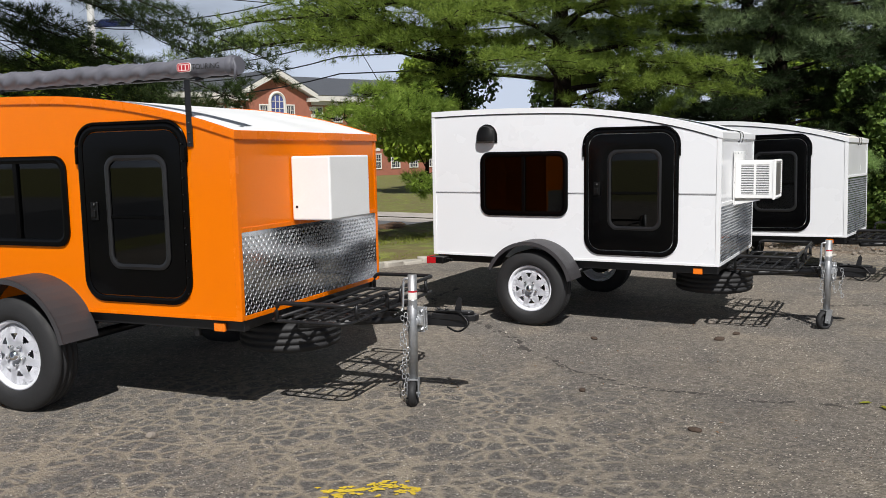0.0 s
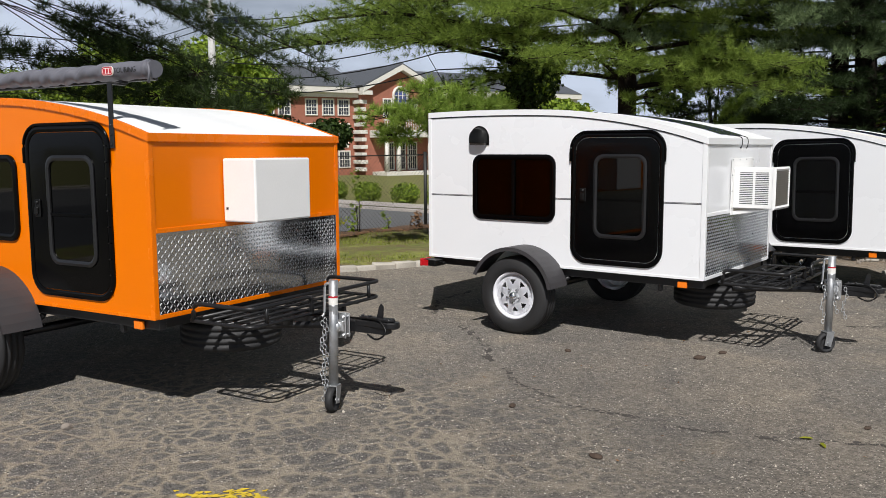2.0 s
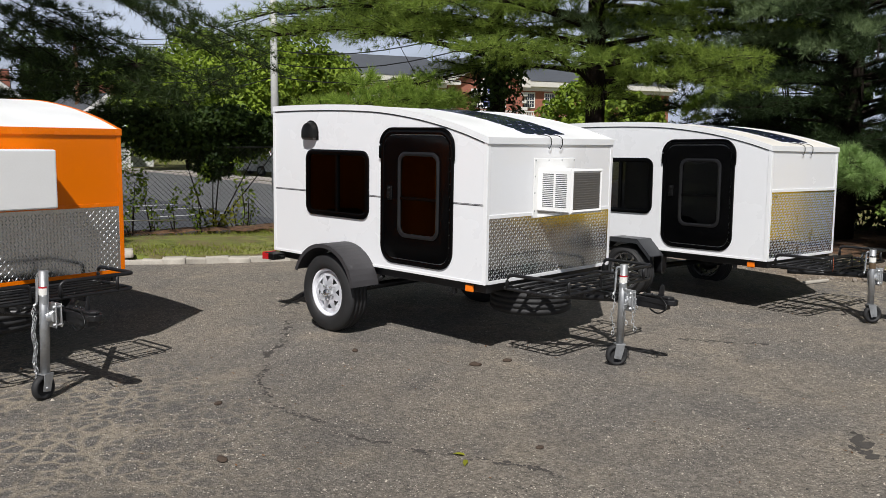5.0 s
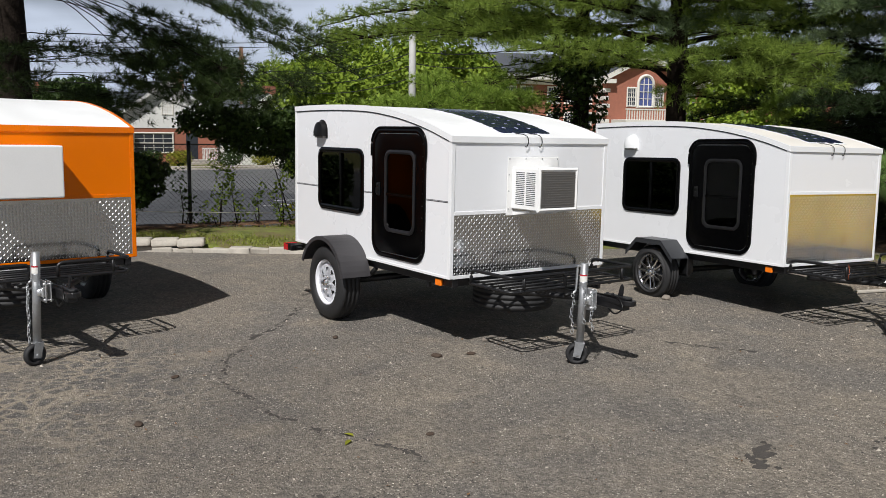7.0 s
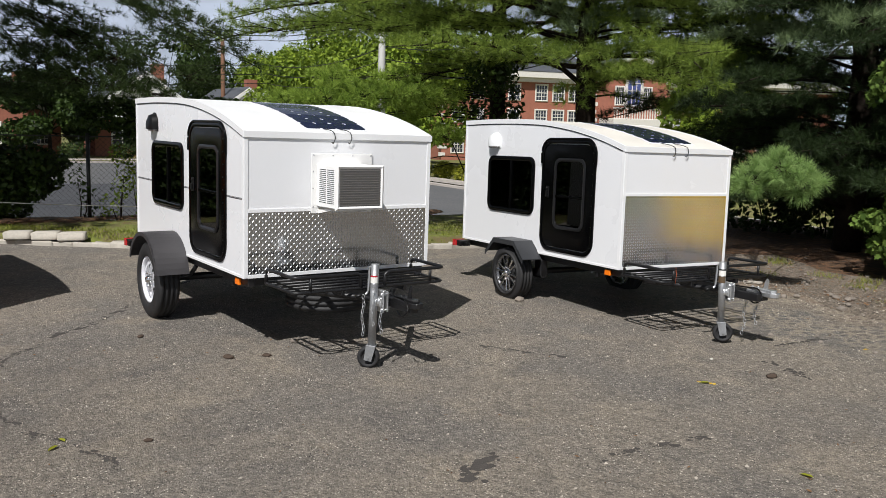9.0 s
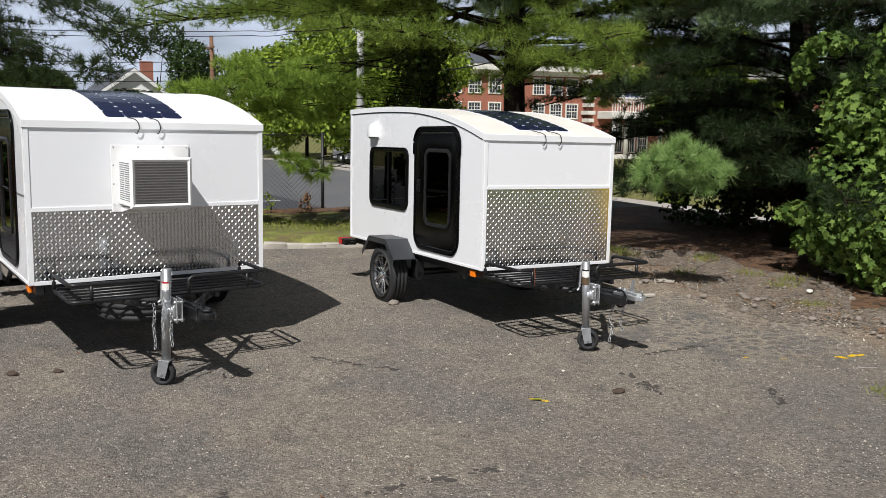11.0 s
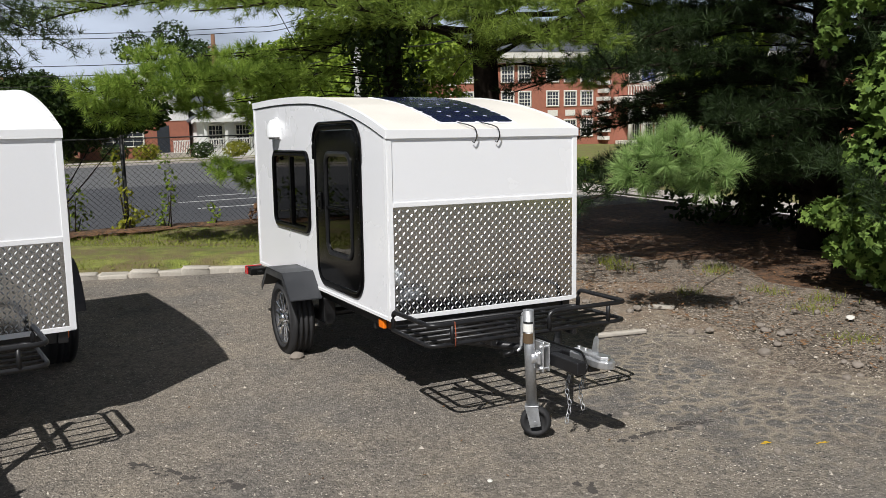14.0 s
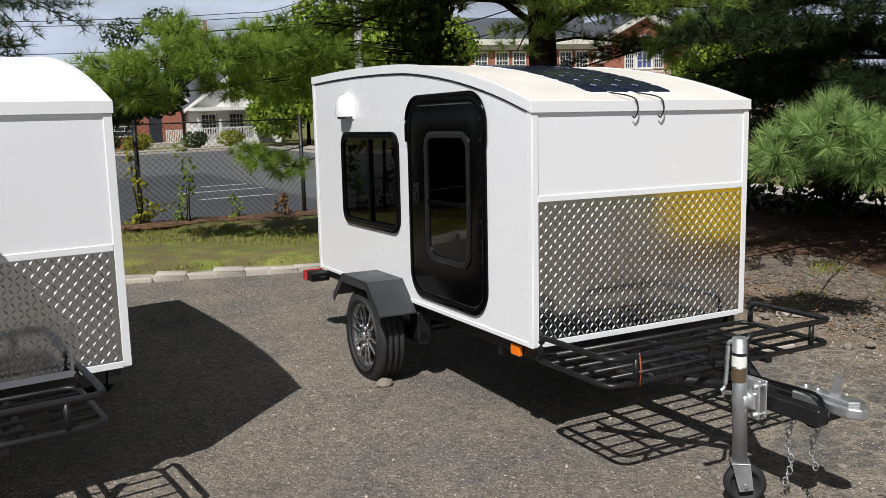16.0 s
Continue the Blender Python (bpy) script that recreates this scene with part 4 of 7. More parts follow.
    if gap == "a":
        chain(jx - 0.045, jy - 0.01, -0.06, -0.50, 19)
        chain(jx - 0.020, jy - 0.015, -0.04, -0.42, 16)
    elif gap == "b":
        chain(jx + 0.05, jy - 0.002, 0.0, -0.22, 9)
        chain(jx + 0.10, jy + 0.03, -0.06, -0.26, 9)
        chain(jx - 0.03, jy - 0.03, -0.05, -0.30, 11)
    else:
        chain(0.83, yc - 0.045, -0.11, -0.40, 13)
        chain(0.93, yc - 0.04, -0.11, -0.30, 9)
    # wiring loop
    w = bmesh.new()
    tube(w, bent([(0.45, yc - 0.03, -0.05), (0.80, yc - 0.02, -0.045), (0.95, yc - 0.05, -0.03), (1.02, yc - 0.07, -0.10), (0.95, yc - 0.08, -0.15), (0.88, yc - 0.07, -0.12)], 0.06), 0.006, 6)
    P("wiring_cable", w, M_GASKET)
    # cargo rack ahead of the body
    y0, y1 = {"a": (0.18, 1.36), "b": (0.12, 1.31), "c": (-0.03, 1.155)}[gap]
    x0, x1, zd, zr = 0.060, 0.530, -0.022, 0.078
    rk = bmesh.new()
    tube(rk, bent([(x0, y0 + 0.1, zd), (x0, y0, zd), (x1, y0, zd), (x1, y1, zd), (x0, y1, zd), (x0, y0 + 0.1, zd)], 0.06), 0.0110, 8)
    rack = P("cargo_rack", rk, M_FRAME, None, "black tubular cargo rack")
    for k in range(1, 5):
        g = bmesh.new()
        x = x0 + (x1 - x0) * k / 5
        tube(g, [(x, y0 + 0.01, zd), (x, y1 - 0.01, zd)], 0.0085, 8)
        P("deck_bar", g, M_FRAME, rack)
    for fr in (0.2, 0.5, 0.8):
        g = bmesh.new()
        y = y0 + (y1 - y0) * fr
        box(g, x0, x1, y - 0.011, y + 0.011, zd - 0.016, zd - 0.004, 0.002, 1)
        P("cross_bar", g, M_FRAME, rack)
    for sgn, ye in ((1, y0), (-1, y1)):
        g = bmesh.new()
        yi = ye + sgn * 0.50
        tube(g, bent([(x0 + 0.04, ye, zd), (x0 + 0.04, ye, zr), (x1, ye, zr), (x1, yi, zr), (x1, yi, zd)], 0.05), 0.0125, 8)
        P("guard_rail", g, M_FRAME, rack)
        g = bmesh.new()
        tube(g, [(x1, ye + sgn * 0.12, zd), (x1, ye + sgn * 0.12, zr)], 0.011, 8)
        P("rail_post", g, M_FRAME, rack)
    for s in (-0.25, 0.25):
        g = bmesh.new()
        box(g, -0.05, x1 - 0.05, yc + s - 0.014, yc + s + 0.014, zd - 0.055, zd - 0.016, 0.003, 1)
        P("rack_arm", g, M_FRAME, rack)
    # spare wheel lies flat below the floor
    if kind == "spoke":
        ms = {}
        wheel(ms, 0.312, 0.185, "spoke")
        sp = None
        turn = Matrix.Translation((-0.175, 0.74, -0.195)) @ Matrix.Rotation(-math.pi / 2, 4, 'X')
        for nm in ("tyre", "rim", "disc"):
            bm, mat, lab = ms.pop(nm)
            bm.transform(turn)
            if sp is None:
                sp = P("spare_wheel", bm, mat, None, lab)
            else:
                P(nm, bm, mat, sp, lab)
        for v in ms.values():
            v[0].free()
        g = bmesh.new()
        tube(g, [(-0.16, 0.74, -0.25), (-0.16, 0.74, -0.07)], 0.02, 8)
        box(g, -0.30, -0.02, 0.70, 0.78, -0.135, -0.120, 0.003, 1)
        P("spare_bracket", g, M_FRAME)
    # hanging strut below the door, near the front
    g = bmesh.new()
    box(g, -0.36, -0.33, 0.05, 0.08, -0.11, -0.05, 0.004, 1)
    P("step_bracket", g, M_FRAME)
    return root, P


def side_vent(P, white):
    v = bmesh.new()
    n = 9
    x0, x1, z0, z1 = -2.03, -1.835, 0.972, 1.130
    cx, rx = (x0 + x1) / 2, (x1 - x0) / 2
    out = [(x0, z0), (x1, z0)] + [(cx + rx * math.cos(t), z0 + 0.05 + (z1 - z0 - 0.05) * math.sin(t)) for t in np.linspace(0, math.pi, 2 * n)]
    prism(v, out, -0.006, 0.0, 'y')
    rings = []
    for k, (f, d) in enumerate(((0.88, -0.006), (0.80, -0.045), (0.55, -0.062), (0.1, -0.068))):
        rings.append([v.verts.new((cx + (x - cx) * f, d, z0 + 0.016 + (z - z0) * f * 0.95)) for x, z in out])
    for a, b in zip(rings, rings[1:]):
        for i in range(len(out)):
            v.faces.new([a[i], a[(i + 1) % len(out)], b[(i + 1) % len(out)], b[i]])
    v.faces.new(rings[-1])
    bmesh.ops.recalc_face_normals(v, faces=v.faces[:])
    vent = P("side_vent", v, M_WTRIM if white else M_GASKET, None, "white vent hood" if white else "black vent hood", True)
    g = bmesh.new()
    box(g, cx - 0.075, cx + 0.075, -0.040, -0.006, z0 + 0.002, z0 + 0.020, 0.003, 1)
    P("grille", g, M_FIN, vent)


def solar_panel(P, W, y0, y1, x0, x1, clips, parent=None):
    """A bendable panel that follows the roof, with its cells."""
    xs = np.linspace(x0, x1, 15)
    g = bmesh.new()
    lo, hi = [(x, roof_z(x) + 0.0145) for x in xs], [(x, roof_z(x) + 0.018) for x in xs]
    prism(g, lo + hi[::-1], y0, y1, 'y')
    panel = P("solar_panel", g, M_SOLARLINE, None, "dark blue flexible solar panel")
    nx, ny = 8, 4
    for i in range(nx):
        for j in range(ny):
            c = bmesh.new()
            xa, xb = x0 + 0.02 + (x1 - x0 - 0.04) * i / nx + 0.0012, x0 + 0.02 + (x1 - x0 - 0.04) * (i + 1) / nx - 0.0012
            ya, yb = y0 + 0.012 + (y1 - y0 - 0.024) * j / ny + 0.0012, y0 + 0.012 + (y1 - y0 - 0.024) * (j + 1) / ny - 0.0012
            k = 0.017
            po = [(xa + k, ya), (xb - k, ya), (xb, ya + k), (xb, yb - k), (xb - k, yb), (xa + k, yb), (xa, yb - k), (xa, ya + k)]
            va = [c.verts.new((x, y, roof_z(x) + 0.0205)) for x, y in po]
            vb = [c.verts.new((x, y, roof_z(x) + 0.0185)) for x, y in po]
            c.faces.new(va)
            for q in range(8):
                c.faces.new([va[q], vb[q], vb[(q + 1) % 8], va[(q + 1) % 8]])
            P("cell", c, M_SOLAR, panel)
    for y in clips:
        c = bmesh.new()
        tube(c, bent([(x1 - 0.02, y - 0.035, roof_z(x1) + 0.024), (-0.01, y - 0.02, 1.036), (0.026, y, 1.02), (0.024, y + 0.012, 0.975), (0.018, y - 0.004, 0.938), (0.015, y - 0.014, 0.948)], 0.02), 0.0032, 6)
        P("panel_cable", c, M_GASKET, panel, "black cable over the front edge")


def air_conditioner(P):
    """Window unit that passes through the front wall."""
    g = bmesh.new()
    box(g, 0.006, 0.012, 0.500, 1.000, 0.440, 0.868, 0.002, 1)
    fl = P("air_conditioner", g, M_AC, None, "white air conditioner in the front wall")
    y0, y1, z0, z1, xe = 0.540, 0.910, 0.492, 0.795, 0.310
    g = bmesh.new()
    box(g, 0.012, xe, y0, y1, z0, z1, 0.006, 1)
    P("casing", g, M_AC, fl)
    g = bmesh.new()
    ring(g, [(y0 - 0.006, z0 - 0.006), (y1 + 0.006, z0 - 0.006), (y1 + 0.006, z1 + 0.006), (y0 - 0.006, z1 + 0.006)],
         [(y0 + 0.022, z0 + 0.022), (y1 - 0.022, z0 + 0.022), (y1 - 0.022, z1 - 0.022), (y0 + 0.022, z1 - 0.022)], xe - 0.01, xe + 0.012, 'x')
    P("grille_frame", g, M_AC, fl)
    g = bmesh.new()
    box(g, xe + 0.0005, xe + 0.002, y0 + 0.02, y1 - 0.02, z0 + 0.02, z1 - 0.02)
    P("coil", g, M_FIN, fl, "dark grey cooling coil")
    for k in range(15):
        g = bmesh.new()
        z = z0 + 0.032 + (z1 - z0 - 0.064) * k / 14
        box(g, xe + 0.002, xe + 0.008, y0 + 0.022, y1 - 0.022, z - 0.003, z + 0.003)
        P("fin", g, M_FIN, fl)
    # louvres in the casing's side
    for col in range(2):
        for k in range(18):
            g = bmesh.new()
            z = z0 + 0.035 + 0.0135 * k
            xa = 0.060 + 0.115 * col
            box(g, xa, xa + 0.096, y0 - 0.0015, y0 + 0.002, z, z + 0.0055)
            P("louvre", g, M_STRIPE, fl)
    for y in (0.515, 0.67, 0.83, 0.985):
        g = bmesh.new()
        lathe(g, [(0.0, 0.016), (0.005, 0.015), (0.006, 0.011), (0.0, 0.011)], 'x', 8, (0, y, 0.855))
        P("screw", g, M_ZINC, fl)
    for y in (0.513, 0.987):
        for z in (0.49, 0.62, 0.74):
            g = bmesh.new()
            lathe(g, [(0.0, 0.016), (0.005, 0.015), (0.006, 0.011), (0.0, 0.011)], 'x', 8, (0, y, z))
            P("screw", g, M_ZINC, fl)
    for y in (0.560, 0.880):
        g = bmesh.new()
        prism(g, [(0.008, 0.470), (0.20, 0.484), (0.20, 0.476), (0.008, 0.44)], y, y + 0.018, 'y')
        P("support_bracket", g, M_AC, fl)


orange, P = make_trailer(pose(-3.311, 3.179, 0, -0.567, -0.305, 10.837), 2.465, 1.619, 0.575, M_ORANGE, M_OTRIM, M_ROOF, 0.478, "spoke",
                         "orange painted camping trailer with black door and rolled awning", "a", (-1.966, -1.162, 0.378, 0.904), (-1.064, -0.306, 0.072, 1.068))
# air conditioner cover on the orange trailer
g = bmesh.new()
box(g, 0.006, 0.262, 0.530, 1.014, 0.503, 0.874, 0.010, 2)
cover = P("air_conditioner_cover", g, M_AC, None, "white box cover")
g = bmesh.new()
box(g, 0.03, 0.045, 0.527, 0.530, 0.575, 0.588)
P("latch", g, M_INK, cover)
# rolled awning on brackets above the roof edge
a0, a1, ay, az, ar = -2.45, 0.015, 0.060, 1.352, 0.049
g = bmesh.new()
nseg, ring_n = 220, 26
loops = []
rnd = random.Random(5)
for i in range(nseg + 1):
    x = a0 + (a1 - a0) * i / nseg
    lp = []
    for k in range(ring_n):
        t = 2 * math.pi * k / ring_n
        fold = 0.0105 * (abs(math.sin(x * 24 + 1.1 * t + 1.3 * math.sin(x * 7))) ** 0.6 - 0.5) * max(0.0, -math.cos(t - 0.35)) + 0.004 * math.sin(x * 9 + t * 2) + 0.0032 * math.sin(x * 61 + 3 * t) + 0.003 * math.sin(x * 37 - 2 * t)
        rr = ar * (1 + 0.05 * math.cos(2 * t)) + fold * min(1.0, 0.25 + (a1 - x) / 0.6)
        lp.append(g.verts.new((x, ay + rr * math.cos(t), az + rr * math.sin(t))))
    loops.append(lp)
for la, lb in zip(loops, loops[1:]):
    for k in range(ring_n):
        f = g.faces.new([la[k], la[(k + 1) % ring_n], lb[(k + 1) % ring_n], lb[k]])
        f.smooth = True
g.faces.new(loops[0])
g.faces.new(loops[-1][::-1])
bmesh.ops.recalc_face_normals(g, faces=g.faces[:])
awn = P("awning_bag", g, M_AWNING, None, "grey vinyl bag of a rolled awning")
g = bmesh.new()
box(g, a0 + 0.01, a1 - 0.03, ay + 0.022, ay + 0.046, az - 0.056, az - 0.03, 0.004, 1)
P("awning_rail", g, M_FRAME, awn)
g = bmesh.new()
tube(g, bent([(a1 - 0.012, ay - 0.040, az + 0.03), (a1 + 0.010, ay - 0.046, az - 0.01), (a1 + 0.004, ay - 0.050, az - 0.075)], 0.02), 0.008, 6)
lathe(g, [(0.0515, a1 - 0.060), (0.054, a1 - 0.054), (0.054, a1 - 0.030), (0.0515, a1 - 0.024)], 'x', 18, (0, ay, az), closed=False)
P("end_strap", g, M_AWNING, awn, "pale grey end strap")
# badge: a framed red mark, and a word in black
g = bmesh.new()
prism(g, rounded(-0.340, -0.250, az - 0.024, az + 0.024, 0.018), ay - 0.0615, ay - 0.0540, 'y')
P("badge", g, M_LABEL, awn, "white badge with red bars")
g = bmesh.new()
for k in range(3):
    box(g, -0.327 + 0.024 * k, -0.311 + 0.024 * k, ay - 0.0630, ay - 0.0616, az - 0.013, az + 0.013)
ring(g, rounded(-0.338, -0.252, az - 0.022, az + 0.022, 0.016), rounded(-0.333, -0.257, az - 0.017, az + 0.017, 0.012), ay - 0.0614, ay - 0.0632)
P("badge_bars", g, M_REDINK, awn)
txt = bpy.data.curves.new("lettering", 'FONT')
txt.body, txt.size, txt.extrude, txt.align_x = "TOURING", 0.040, 0.0006, 'LEFT'
txt.materials.append(M_INK)
word = new("lettering", txt)
word.parent = awn
word.matrix_local = pose(-0.245, ay - 0.0600, 0.575 + az - 0.014, 90, 0, 0)
for x in (-0.272, -1.75):
    g = bmesh.new()
    box(g, x - 0.018, x + 0.018, -0.012, -0.004, 0.935, 1.285, 0.001, 1)
    box(g, x - 0.018, x + 0.018, -0.012, 0.090, 1.279, 1.286, 0.001, 1)
    box(g, x + 0.004, x + 0.034, 0.05, 0.090, 1.286, 1.304, 0.002, 1)
    for z in (0.955, 1.01, 1.06):
        lathe(g, [(0.0, -0.018), (0.006, -0.017), (0.007, -0.011), (0.0, -0.011)], 'y', 6, (x, 0, z))
    P("awning_bracket", g, M_FRAME, None, "black steel strap bracket")

white_ac, P = make_trailer(pose(-1.729, 6.532, 0, -0.53, -0.086, 4.839), 2.463, 1.523, 0.533, M_WHITE, M_WTRIM, M_ROOF, 0.460, "spoke",
                           "white camping trailer with an air conditioner and grey stripe", "b", (-1.994, -1.204, 0.358, 0.896), (-1.064, -0.308, 0.058, 1.060))
side_vent(P, False)
air_conditioner(P)
solar_panel(P, 1.523, 0.49, 1.01, -1.10, -0.06, (0.67, 0.805))
for xa, xb in ((-2.46, -1.994), (-1.204, -1.064), (-0.308, -0.03)):
    g = bmesh.new()
    box(g, xa, xb, -0.0012, 0.0, 0.5435, 0.549)
    box(g, xa, xb, -0.0012, 0.0, 0.552, 0.5555)
    P("side_stripe", g, M_STRIPE)

white_c, P = make_trailer(pose(-1.267, 9.539, 0, -0.917, -1.214, -1.393), 2.515, 1.209, 0.476, M_WHITE, M_WTRIM, M_CREAM, 0.612, "alloy",
                          "white camping trailer with alloy wheels and solar panel", "c", (-2.040, -1.236, 0.350, 0.898), (-1.118, -0.348, 0.052, 1.061))
side_vent(P, True)
solar_panel(P, 1.209, 0.365, 0.870, -1.10, -0.10, (0.52, 0.665))
g = bmesh.new()
box(g, -1.97, -1.66, 0.06, 0.24, 0.032, 0.655, 0.003, 1)
P("cardboard_box", g, M_CARD, None, "brown cardboard box behind the window")
g = bmesh.new()
tube(g, bent([(0.538, 0.10, 0.090), (0.549, 0.10, 0.03), (0.543, 0.10, -0.036)], 0.02), 0.0024, 6)
P("tie_strap", g, M_RUST, None, "faded orange tie strap on the rack")

# ---- ground ----
KERB = [(-9.4, 3.4), (-8.3, 5.0), (-7.6, 6.0), (-6.95, 7.05), (-6.42, 8.15), (-6.05, 9.25), (-5.76, 10.15), (-5.55, 11.1)]
FENCE = [(-10.2, 1.0), (-9.75, 5.0), (-9.45, 7.5), (-9.20, 9.5), (-9.0, 11.5)]


def on_line(line, y):
    return float(np.interp(y, [p[1] for p in line], [p[0] for p in line]))


def fall(d, w):
    t = min(1.0, max(0.0, d / w))
    return t * t * (3 - 2 * t)


def height(x, y):
    """The lot is a terrace; outside the fence and behind the pines the land drops to the road."""
    edge = on_line(FENCE, min(max(y, 1.0), 11.5)) - 0.5
    out = max(edge - x, (y - 17.5) if x < 8 else (y - 60))
    return -0.025 - 1.31 * fall(out, 3.5) - 1.47 * fall((y - x) / 1.414 - 72, 30)


def sheet(name, xs, ys, zf, mat, label, keep=None):
    bm = bmesh.new()
    g = [[bm.verts.new((x, y, zf(x, y))) for y in ys] for x in xs]
    for i in range(len(xs) - 1):
        for j in range(len(ys) - 1):
            cx, cy = (xs[i] + xs[i + 1]) / 2, (ys[j] + ys[j + 1]) / 2
            if keep is None or keep(cx, cy):
                f = bm.faces.new([g[i][j], g[i + 1][j], g[i + 1][j + 1], g[i][j + 1]])
                f.smooth = True
    bmesh.ops.delete(bm, geom=[v for v in bm.verts if not v.link_faces], context='VERTS')
    bmesh.ops.recalc_face_normals(bm, faces=bm.faces[:])
    ob = part(name, bm, mat)
    return tagged(ob, label, name.replace("_", " "), "", "structure")


def spread(a, b, n):
    return np.linspace(a, b, n).tolist()


gx = [-900, -500, -300, -200, -140, -100, -80] + spread(-60, -16, 12) + spread(-14.5, -8, 27) + spread(-6, 12, 8) + [20, 40, 80, 160, 400, 900]
gy = [-900, -400, -150, -60, -30, -15, -6] + spread(-2, 16, 19) + spread(17, 23, 13) + spread(26, 60, 9) + [80, 110, 150, 220, 320, 500, 900]
sheet("ground", gx, gy, height, M_LAWN, "mown green lawn falling away from the parking lot")


# parking lot: bounded by the kerb, and by pine litter on its far side
def lot_edge(y):
    return on_line(KERB, min(max(y, 3.4), 11.1)) - 0.02


lot = bmesh.new()
ys = spread(-14, 3, 9) + spread(3.4, 13.2, 26)
rowsv = []
for y in ys:
    e = lot_edge(y)
    if y > 11.1:
        e = -5.55 + (y - 11.1) * 0.7
    far_x = 22.0
    rowsv.append([lot.verts.new((e + (far_x - e) * k / 12, y, 0.0)) for k in range(13)])
for ra, rb in zip(rowsv, rowsv[1:]):
    for k in range(12):
        lot.faces.new([ra[k], ra[k + 1], rb[k + 1], rb[k]])
bmesh.ops.recalc_face_normals(lot, faces=lot.faces[:])
tagged(part("pavement", lot, M_LOT), "worn brownish asphalt parking lot with loose gravel", "pavement", "", "structure")

# pine litter and bare soil, with a ragged edge lying over the asphalt
soil = bmesh.new()
nx = 60
low, high = [], []
for k in range(nx + 1):
    x = -9.2 + 29 * k / nx
    ye = 12.45 - 0.12 * (x + 2) + 0.35 * math.sin(x * 1.7) + 0.22 * math.sin(x * 4.1 + 1) + 0.1 * math.sin(x * 9.7)
    if x < -4.2:
        ye = max(11.05, ye + (x + 4.2) * 0.9)
    low.append((x, ye))
for j in range(9):
    high.append([soil.verts.new((x, ye + (17.6 - ye) * j / 8, 0.0035 if j == 0 else 0.010 + 0.06 * fall(j / 8, 1) + 0.006 * math.sin(x * 2.1 + j))) for x, ye in low])
for ra, rb in zip(high, high[1:]):
    for k in range(nx):
        f = soil.faces.new([ra[k], ra[k + 1], rb[k + 1], rb[k]])
        f.smooth = True
bmesh.ops.recalc_face_normals(soil, faces=soil.faces[:])
tagged(part("soil", soil, M_DIRT), "brown pine litter and bare soil under the pines", "soil", "", "structure")

# red-brown needle litter over the soil below the pines
bed = bmesh.new()
rows = []
for x, ye in low[3:26]:
    j0 = 2.1 + 0.45 * math.sin(x * 3.1) + 0.30 * math.sin(x * 7.3 + 2)
    col = []
    for i in range(9):
        j = j0 + (7.9 - j0) * i / 8
        y = ye + (17.6 - ye) * j / 8
        col.append(bed.verts.new((x, y, 0.010 + 0.06 * fall(j / 8, 1) + 0.006 * math.sin(x * 2.1 + j) + (0.0 if i == 0 else 0.007))))
    rows.append(col)
for ra, rb in zip(rows, rows[1:]):
    for i in range(8):
        bed.faces.new([ra[i], ra[i + 1], rb[i + 1], rb[i]])
bmesh.ops.recalc_face_normals(bed, faces=bed.faces[:])
tagged(part("needle_bed", bed, M_NEEDLEBED, None, "", True), "dark red-brown needle litter below the pines", "litter", "", "structure")

# grass verge between kerb and fence
vg = bmesh.new()
vr = []
for y in spread(2.0, 13.5, 24):
    k = on_line(KERB, min(max(y, 3.4), 11.1)) - 0.085 + (0 if y < 11.1 else -(y - 11.1) * 0.5)
    f = on_line(FENCE, min(y, 11.5)) - 0.55
    vr.append([vg.verts.new((k + (f - k) * (0, 0.045, 0.25, 0.375, 0.5, 0.625, 0.75, 0.875, 1)[j], y, 0.0 if j == 0 else 0.085 + 0.03 * math.sin(y * 1.3 + j) - 0.16 * fall(j - 6.5, 2))) for j in range(9)])
for ra, rb in zip(vr, vr[1:]):
    for j in range(8):
        vg.faces.new([ra[j], ra[j + 1], rb[j + 1], rb[j]])
bmesh.ops.recalc_face_normals(vg, faces=vg.faces[:])
tagged(part("grass_verge", vg, M_LAWN, None, "", True), "short mown grass verge behind the kerb", "grass", "", "structure")

# needle litter along the foot of the fence
lb = bmesh.new()
lr = []
for k, y in enumerate(spread(4.0, 12.4, 64)):
    f = on_line(FENCE, min(y, 11.5))
    w = 0.26 + 0.12 * math.sin(y * 2.3) + 0.10 * math.sin(y * 5.9 + 1) + 0.05 * math.sin(y * 17)
    lr.append([lb.verts.new((f - 0.25 + (0.25 + w) * j / 4, y, (0.072, 0.135, 0.142, 0.138, 0.108)[j] + 0.008 * math.sin(k * 1.9 + j * 2.1))) for j in range(5)])
for ra, rb in zip(lr, lr[1:]):
    for j in range(4):
        lb.faces.new([ra[j], ra[j + 1], rb[j + 1], rb[j]])
bmesh.ops.recalc_face_normals(lb, faces=lb.faces[:])
tagged(part("needle_litter", lb, M_NEEDLEBED, None, "", True), "reddish brown needle litter along the fence", "litter", "", "structure")

